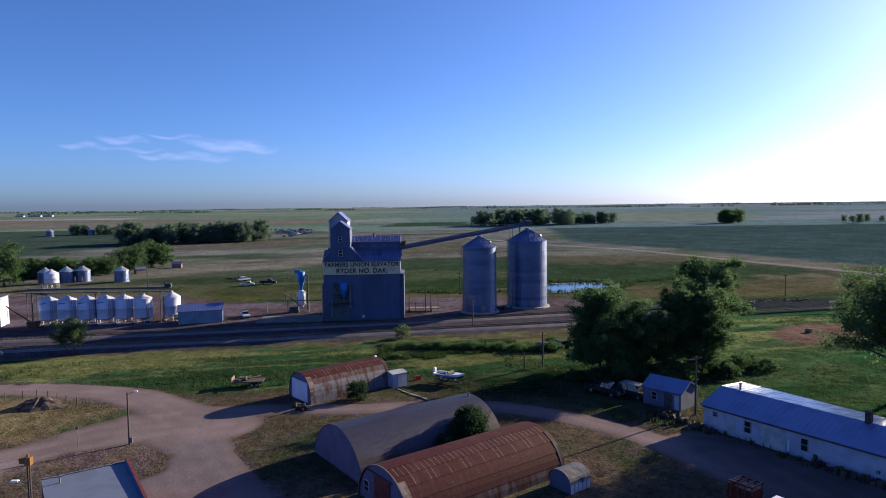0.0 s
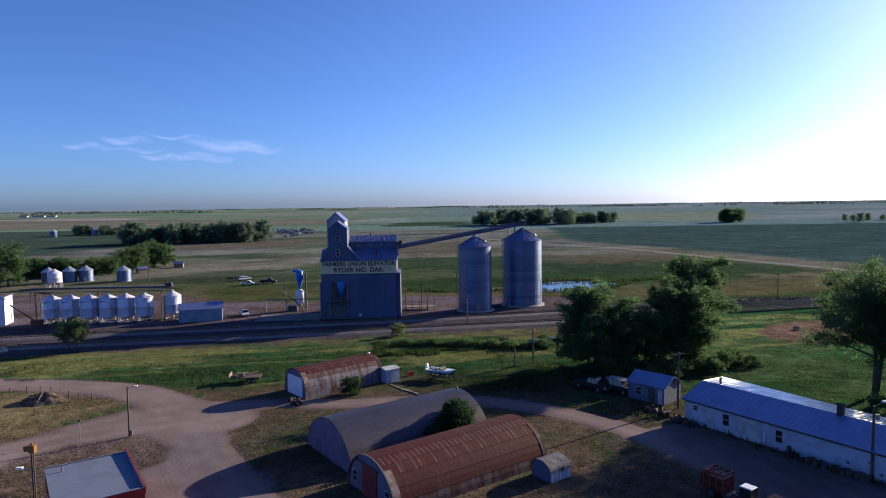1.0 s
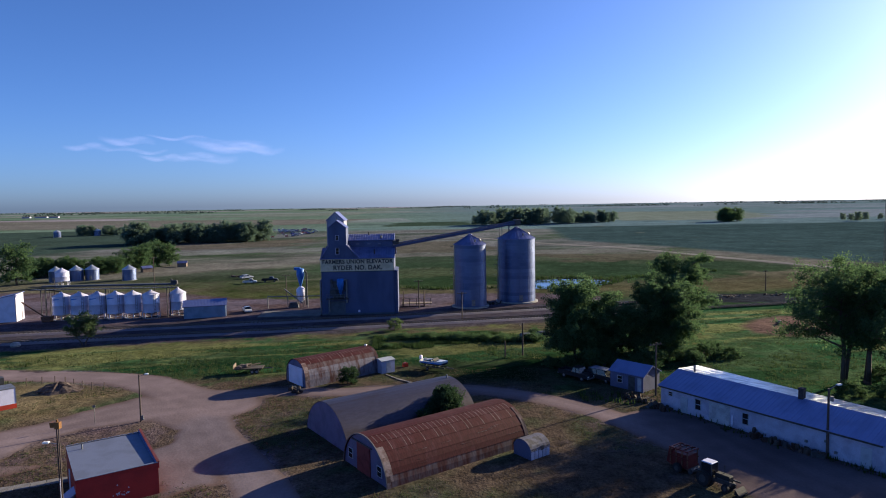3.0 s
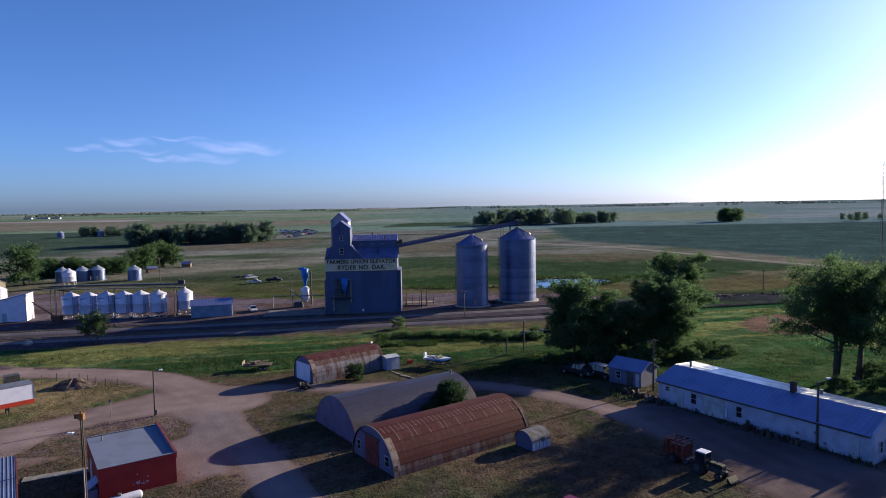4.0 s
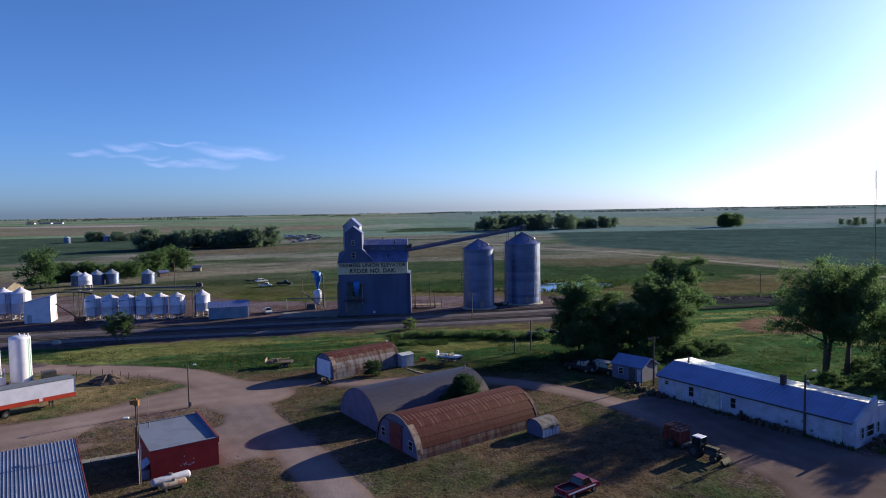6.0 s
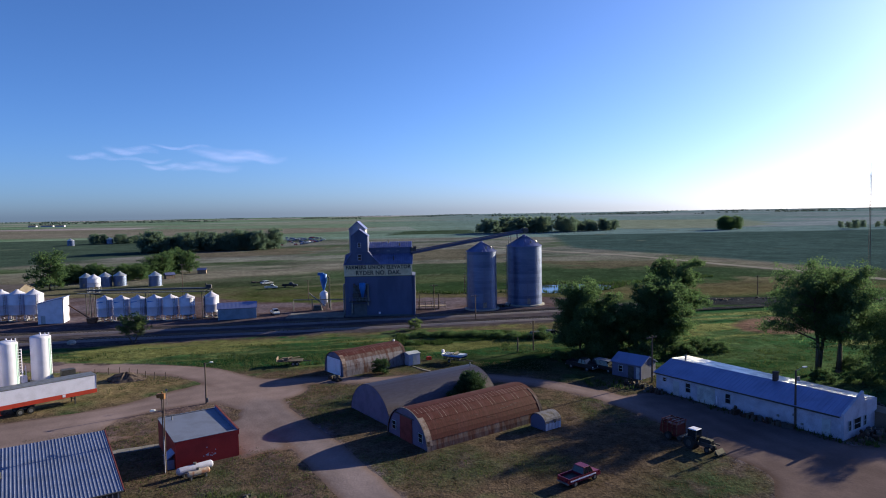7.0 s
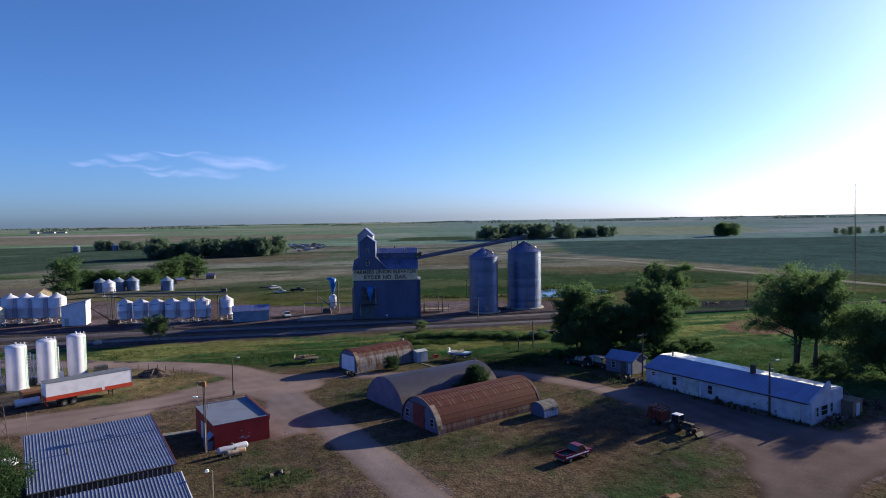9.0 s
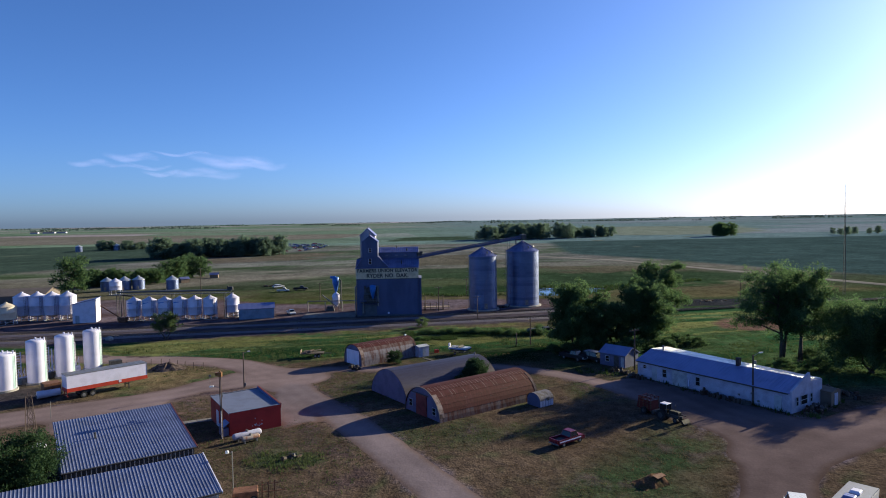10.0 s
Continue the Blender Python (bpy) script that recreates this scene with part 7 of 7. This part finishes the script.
def yard_light(x, y, h):
    top = thing("yard_light", x, y, 0, "thin yard light pole with white lamps beside the metal shed", "yard light")
    part("post", M().cyl((0, 0, 0), (0, 0, h), 0.06, n=6), STEEL, top)
    part("lamp_head", M().lathe([(0.06, h - 0.06), (0.2, h - 0.16), (0.18, h + 0.06), (0.03, h + 0.12)], 10, (-0.5, 0, 0)), LENS, top)
    part("arm", M().cyl((0, 0, h - 0.2), (-0.5, 0, h), 0.03, n=4), STEEL, top)


yard_light(-10.2, 29.4, 4.2)
single("sign_post", M().cyl((-25.6, 70.8, 0), (-25.6, 70.8, 2.4), 0.035, n=5).box((-25.6, 70.78, 2.3), (0.35, 0.03, 0.3)), STEEL, "thin steel sign post at the road's edge", "sign post")
single("sign_post", M().cyl((-43.5, 56.5, 0), (-43.5, 56.5, 2.6), 0.035, n=5), STEEL, "thin steel post at the road's edge", "post")


# ---- yard clutter ----
def propane(x, y, rz, L, r, material, label):
    top = thing("propane_tank", x, y, rz, label, "propane tank")
    prof = [(0.0, -L / 2), (r * 0.6, -L / 2 + r * 0.15), (r * 0.95, -L / 2 + r * 0.5), (r, -L / 2 + r * 0.8), (r, L / 2 - r * 0.8), (r * 0.95, L / 2 - r * 0.5), (r * 0.6, L / 2 - r * 0.15), (0.0, L / 2)]
    part("tank", M().lathe(prof, 20), material, top, smooth=True, at=pose(0, 0, r + 0.25, 0, 90, 0))
    for s in (-L / 3.2, L / 3.2):
        part("saddle", M().box((s, 0, 0.2), (0.16, r * 1.5, 0.5)), STEEL, top)
    part("valve_dome", M().cyl((0, 0, 2 * r + 0.2), (0, 0, 2 * r + 0.42), 0.18, n=10), STEEL, top)


propane(-13.0, 45.5, 39, 3.9, 0.4, WHITEWALL, "long white propane tank beside the red shed")
propane(-12.3, 44.4, 39, 2.5, 0.33, mat("rust_streaked_white", (0.3, 0.25, 0.22), 0.6, 0, 0.3, 2.0, 0.1, col2=(0.22, 0.1, 0.06)), "small rust-streaked propane tank")

_c = thing("root_cellar", 33.0, 28.3, 25, "earth-covered cellar mound with a dark doorway", "cellar")
_v, _f = [], []
for _i in range(15):
    for _j in range(11):
        _px, _py = -2.6 + _i * 0.26, -1.4 + _j * 0.28
        _hh = 0.8 * max(0.0, 1 - (_py / 1.4) ** 2) * min(1, (_px + 2.6) / 2.4) + 0.12 * noise.noise((_px * 1.7, _py * 1.7, 4))
        _v.append((_px, _py, _hh - 0.08))
_f = [(i * 11 + j, (i + 1) * 11 + j, (i + 1) * 11 + j + 1, i * 11 + j + 1) for i in range(14) for j in range(10)]
part("mound", M().add(_v, _f), mat("grassy_brown_earth", (0.105, 0.056, 0.031), 0.95, 0, 0.4, 1.2, 0.3, col2=(0.06, 0.045, 0.02), fine=6, spec=0.05), _c)
part("doorway", M().prism([(-1.1, 0), (1.1, 0), (0.6, 0.55), (-0.2, 0.68), (-0.85, 0.4)], 0, 0.1), TYRE, _c, at=pose(1.02, 0, 0, 0, 0, 90))
part("roof_board", M().slab((-0.2, -0.9, 0.72), (1.15, -0.7, 0.76), (1.1, -0.1, 0.84), (-0.3, -0.2, 0.86), 0.08), RUSTY, _c)

_w = thing("junk_wagon", -7.8, 27.4, 12, "rusty farm wagon and rake frame in dry grass", "wagon")
part("bed", M().box((-0.6, 0, 0.75), (2.4, 1.6, 0.7), bevel=0.08), RUSTY, _w)
for _x in (1.0, 1.6, 2.2):
    part("rake_bar", M().cyl((_x, -0.6, 0.2), (_x, -0.6, 1.7), 0.05, n=5).cyl((_x, 0.6, 0.2), (_x, 0.6, 1.5), 0.05, n=5), RUSTY, _w)
part("rail", M().cyl((0.6, -0.6, 1.6), (2.6, -0.6, 1.7), 0.05, n=5).cyl((0.6, -0.6, 0.9), (3.2, -0.4, 0.8), 0.05, n=5), RUSTY, _w)
for _x, _y in ((-1.4, -0.8), (-1.4, 0.8), (0.2, -0.8), (0.2, 0.8)):
    wheel(_w, _x, _y, 0.36, 0.2)

# a heap of soil by the loop, and posts round it
_hv, _hf = [], []
_hn = 16
for _j in range(6):
    for _i in range(_hn):
        _a = 2 * math.pi * _i / _hn
        _r = 2.7 * (1 - _j / 5.3) * (1 + 0.5 * noise.noise((math.cos(_a) * 2.4, math.sin(_a) * 2.4, _j * 0.9)))
        _cut = 0.75 * max(0.0, math.cos(_a + 0.5)) * math.sin(_j / 5 * 3.1)
        _hv.append(((_r - _cut) * math.cos(_a) * 1.3, (_r - _cut) * math.sin(_a) * 0.9, -0.05 + 1.25 * math.sin(_j / 5 * 1.5) + 0.3 * noise.noise((_i * 0.9, _j * 1.3, 2.0)) * (_j > 0)))
for _j in range(5):
    _hf += [(_j * _hn + i, _j * _hn + (i + 1) % _hn, (_j + 1) * _hn + (i + 1) % _hn, (_j + 1) * _hn + i) for i in range(_hn)]
_hf.append(tuple(5 * _hn + i for i in range(_hn)))
single("dirt_mound", M().add(_hv, _hf), DIRT, "dark mound of bare soil by the road loop", "dirt mound", at=pose(-38.6, 86.6, 0))
_f = thing("post_fence", -47, 88.5, 0, "short line of wooden fence posts", "fence")
for _k in range(9):
    part("post", M().cyl((_k * 1.9, 2.2 * math.sin(_k * 0.6), 0), (_k * 1.9 + 0.05, 2.2 * math.sin(_k * 0.6), 1.2), 0.06, n=6), POLE, _f)

_b = thing("round_bale", 91.4, 123.5, 30, "weathered slumped round hay bale on a bare patch", "hay bale")
_b.scale = (0.8, 0.8, 0.55)
part("bale", M().lathe([(0, -0.65), (0.6, -0.65), (0.76, -0.55), (0.8, 0), (0.76, 0.55), (0.6, 0.65), (0, 0.65)], 18), WOOD, _b, at=pose(0, 0, 0.75, 90, 0, 0))

DARKRUST = mat("dark_rusted_scrap", (0.05, 0.03, 0.024), 0.85, 0.2, 0.4, 2.0, 0.2)


# scrap and machine parts heaped along walls
def scrap_heap(x, y, rz, L, W, n, seed, label, low=1.0):
    rnd = random.Random(seed)
    top = thing("scrap_heap", x, y, rz, label, "scrap heap")
    for mt, name in ((DARK, "dark_scrap"), (DARKRUST, "rusty_scrap"), (TIE, "grey_scrap")):
        for _ in range(n):
            m = M()
            px, py = rnd.uniform(0, L), rnd.gauss(0, W / 4)
            h = rnd.uniform(0.15, 0.7) * low
            if rnd.random() < 0.4:
                m.cyl((px, py, 0), (px + rnd.gauss(0, 0.4), py + rnd.gauss(0, 0.4), h + 0.2), rnd.uniform(0.06, 0.3), n=8)
            else:
                m.box((px, py, h / 2), (rnd.uniform(0.2, 1.2), rnd.uniform(0.2, 0.6), h), rnd.random() * 180, 0.85)
            part(name, m, mt, top)


for _k in range(4):
    single("plank", M().box((10.6 + 0.95 * _k, 89.4 - 1.25 * _k, 0.06 + 0.01 * _k), (3.2, 0.22, 0.07), -54 + 7 * (_k % 3)), mat("grey_plank", (0.2, 0.18, 0.17), 0.9, 0, 0.3, 2.0, 0.2, stretch=(0.2, 1, 1)) if _k == 0 else bpy.data.materials["grey_plank"], "long grey weathered plank lying in dry grass", "plank", "loose planks")
_o = thing("fuel_can", 12.6, 95.6, 20, "small orange fuel can in the grass beside a shed", "fuel can")
part("can", M().box((0, 0, 0.32), (0.85, 0.6, 0.62), bevel=0.08), ORANGE, _o)
part("cap", M().cyl((0.2, 0, 0.62), (0.2, 0, 0.78), 0.1, n=8), DARK, _o)

scrap_heap(-6.8, 38.4, 20, 1.6, 0.9, 4, 11, "small dark scrap iron in tall weeds", 0.3)
scrap_heap(44.9, 71.9, -58, 3.2, 2.0, 9, 1, "heap of dark machine parts by the workshop's corner")
scrap_heap(52.2, 60.2, -58.7, 8.0, 1.2, 12, 2, "line of rusty machine parts along the workshop wall")
scrap_heap(61.6, 48.6, 30, 5.0, 1.8, 11, 3, "pile of scrap at the workshop's false front")
scrap_heap(42.2, 76.0, -40, 4.0, 1.6, 8, 4, "scrap lying in front of the small shed")
scrap_heap(70, 62, -58, 8.0, 3.0, 14, 5, "dark old machinery under the trees")
scrap_heap(88, 160, 10, 30, 7.0, 14, 6, "stacked rail ties and scrap on a dark track bed", 0.4)
scrap_heap(-3.8, 83.6, -50, 2.5, 0.8, 5, 7, "planks and scrap before the arched shed door")
scrap_heap(43, 90, 20, 6.0, 2.0, 9, 8, "old farm machinery under the trees")
scrap_heap(31.5, 158, 10, 5.0, 1.5, 7, 9, "small machinery between the grain bins")
scrap_heap(-56, 238, 0, 8.0, 2.0, 9, 10, "pale junk lying in the pasture")
single("rock", M().lathe([(0.8, -0.2), (0.95, 0.3), (0.6, 0.8), (0, 0.95)], 9), CONC, "pale boulder beside the railway", "rock", at=pose(-64.5, 119.2, 0))
for _x, _y, _z in ((-93, 284, 10), (-99, 262, 40)):
    gabled_shed("cabin", _x, _y, _z, 3.8, 3.0, 1.7, 2.5, WOOD, EL_ROOF, "tiny old cabin alone in the pasture")
for _x, _y, _l in ((-1175, 1990, 22), (-1140, 1995, 34), (-1095, 1990, 26)):
    gabled_shed("far_barn", _x, _y, 5, _l, 12, 3, 5, WHITEWALL, TANROOF, "white barn of a far farmstead", "barn")


gabled_shed("farmhouse", 262, 944, 10, 11, 8, 3.2, 6.0, WHITEWALL, BLUEROOF, "small pale farmhouse among trees of a distant grove", "house")


# ---- grass and weeds ----
def tufts(name, material, label, n, area, h0, h1, seed, keep):
    rnd = np.random.default_rng(seed)
    x = rnd.uniform(area[0], area[1], n)
    y = rnd.uniform(area[2], area[3], n)
    k = keep(x, y)
    x, y = x[k], y[k]
    vs, fs = [], []
    for px, py in zip(x, y):
        h = rnd.uniform(h0, h1)
        for _ in range(4):
            a, l, w = rnd.uniform(0, 6.28), rnd.uniform(0.15, 0.5) * h, 0.10 * h + 0.02
            ca, sa = math.cos(a), math.sin(a)
            ox, oy = px + rnd.normal(0, 0.16), py + rnd.normal(0, 0.16)
            i = len(vs)
            vs += [(ox - sa * w, oy + ca * w, -0.02), (ox + sa * w, oy - ca * w, -0.02), (ox + ca * l, oy + sa * l, h)]
            fs.append((i, i + 1, i + 2))
    single(name, M().add(vs, fs), material, label, "grass", kind="stuff")


def off_roads(x, y, extra=0.2):
    ok = np.ones(x.shape, bool)
    for pts, width in ROADS.values():
        ok &= dist_line(x, y, pts) > width / 2 + extra
    return ok & (inside(x, y, LOT, 0.5) < 0.5)


def clear(x, y):
    """Away from the buildings' floors."""
    ok = off_roads(x, y)
    for cx, cy, rz, l, w in ((9.55, 52.85, 33.8, 19, 4.9), (4.2, 63.0, 33, 19.4, 5.9), (-3.7, 86.7, 38.5, 13.3, 3.0)):
        a = radians(rz)
        u, v = (x - cx) * math.cos(a) + (y - cy) * math.sin(a), -(x - cx) * math.sin(a) + (y - cy) * math.cos(a)
        ok &= ~((u > 0) & (u < l) & (np.abs(v) < w))
    a = radians(-58.7)
    u, v = (x - 46.3) * math.cos(a) + (y - 71.7) * math.sin(a), -(x - 46.3) * math.sin(a) + (y - 71.7) * math.cos(a)
    ok &= ~((u > -0.2) & (u < 26.6) & (v > -0.2) & (v < 8))
    a = radians(34.0)
    u, v = (x + 15.1) * math.cos(a) + (y - 46.4) * math.sin(a), -(x + 15.1) * math.sin(a) + (y - 46.4) * math.cos(a)
    ok &= ~((u > -0.3) & (u < 7.2) & (v > -0.2) & (v < 9.2))
    return ok


tufts("tall_grass", GRASS_L, "tall green grass between the road and the railway", 26000, (-85, 60, 91.5, 125), 0.1, 0.36, 1, lambda x, y: clear(x, y) & (y > 97 - 5.5 * np.clip((2 - x) / 12, 0, 1)) & (y < 117.5 + 0.12 * x) & (fbm(x * 0.16 + 31, y - 0.115 * x, 2.6, 4) < 0.52))
STRAW = leaf_mat("pale_seeding_grass", (0.07, 0.088, 0.03), (0.15, 0.155, 0.062), 0.5)
tufts("seeding_grass", STRAW, "pale seeding grass in swaths before the railway", 16000, (-85, 48, 97, 124), 0.1, 0.34, 9, lambda x, y: clear(x, y) & (y < 116.5 + 0.12 * x) & (y > 99.5 - 0.03 * x) & (fbm(x * 0.16 + 31, y - 0.115 * x, 2.6, 4) > 0.55))
tufts("belt_weeds", WEED, "dark clumps of weeds in the tall grass", 5200, (-85, 60, 93, 122), 0.2, 0.55, 10, lambda x, y: clear(x, y) & (y < 115.5 + 0.12 * x) & (y > 98.5 - 5.5 * np.clip((2 - x) / 12, 0, 1)) & (fbm(x * 0.35 + 12, y - 0.1 * x, 3.2, 4) > 0.56))
tufts("meadow_weeds", WEED, "dark clumps of weeds over the meadow", 6000, (50, 125, 62, 140), 0.15, 0.45, 11, lambda x, y: clear(x, y) & (inside(x, y, PATCH, 1) < 0.4) & (fbm(x * 0.6 + 12, y, 3.0, 4) > 0.58) & (x - 46.3 > (71.7 - y) * 0.62))
tufts("meadow_grass", GRASS_L, "green meadow grass on the east side", 22000, (46, 125, 58, 140), 0.08, 0.3, 2, lambda x, y: clear(x, y) & (inside(x, y, PATCH, 1) < 0.4) & (y > 60) & (fbm(x, y, 6.0) > 0.42) & (x - 46.3 > (71.7 - y) * 0.62))
tufts("dry_grass", GRASS_D, "dry yellowed grass tufts over the yard", 34000, (-35, 62, 18, 93), 0.05, 0.15, 3, lambda x, y: clear(x, y) & (fbm(x, y, 9.0) > 0.44))
tufts("yard_weeds", GRASS_L, "green weeds in patches over the yard", 22000, (-40, 62, 18, 97), 0.06, 0.22, 4, lambda x, y: clear(x, y) & (fbm(x, y + 300, 45.0) * 0.5 + fbm(x, y, 9.0) * 0.5 > 0.55))
tufts("reeds", WEED, "tall dark reeds round the pond and along the wet ditch", 9000, (0, 125, 184, 240), 0.5, 1.2, 5, lambda x, y: (dist_line(x, y, [*POND, POND[0]]) < 2.2 + 3 * fbm(x, y, 8.0)) & (inside(x, y, POND, 0.5) < 0.6) | (dist_line(x, y, [(8, 196), (24, 190), (48, 191)]) < 1.6) | (dist_line(x, y, [(78, 206), (96, 213), (125, 226)]) < 2.5))
tufts("railway_weeds", WEED, "dense dark weeds and low shrubs beside the railway", 7000, (6, 38, 108, 121), 0.25, 0.7, 6, lambda x, y: fbm(x, y, 5.0) + 0.25 * np.clip(1 - np.hypot((x - 22) / 16, (y - 114) / 6), 0, 1) > 0.55)

tufts("weed_patch", GRASS_L, "tall green weeds round scrap in the yard", 800, (-13.5, -1, 33.5, 42), 0.1, 0.4, 7, lambda x, y: (np.hypot((x + 7.2) / 5.4, (y - 37.6) / 3.5) + 0.9 * (fbm(x, y, 1.8) - 0.5) < 0.85) & clear(x, y))

def by_walls(x, y):
    d = np.minimum(dist_line(x, y, [(46.5, 70.5), (59.4, 49.2), (62, 47.5)]), dist_line(x, y, [(39, 76), (43, 74.5), (46, 72.5)]) - 1.2)
    d = np.minimum(d, dist_line(x, y, [(62, 48), (67, 51), (71, 56)]))
    return d + 3.0 * (fbm(x, y, 2.2) - 0.5) < 0.8


tufts("wall_weeds", WEED, "dark weeds along the workshop wall", 3600, (37, 74, 44, 79), 0.2, 0.7, 8, by_walls)

# concrete grey dimmed to include the shadow that the sheds throw here
WALK = mat("shade_dimmed_concrete", (0.17, 0.16, 0.165), 0.9, 0, 0.25, 1.2, 0.15)
_p = thing("concrete_walk", -25.6, 52.0, 22, "pale concrete walk from the metal shed to the red shed, dimmed for shadow", "walkway", kind="structure")
for _k in range(5):
    part("slab", M().box((0.65 + _k * 1.32, 0.05 * (_k % 2), 0.02), (1.29, 1.3, 0.14), 1.5 * (_k % 3) - 1.5, bevel=0.02), WALK, _p)
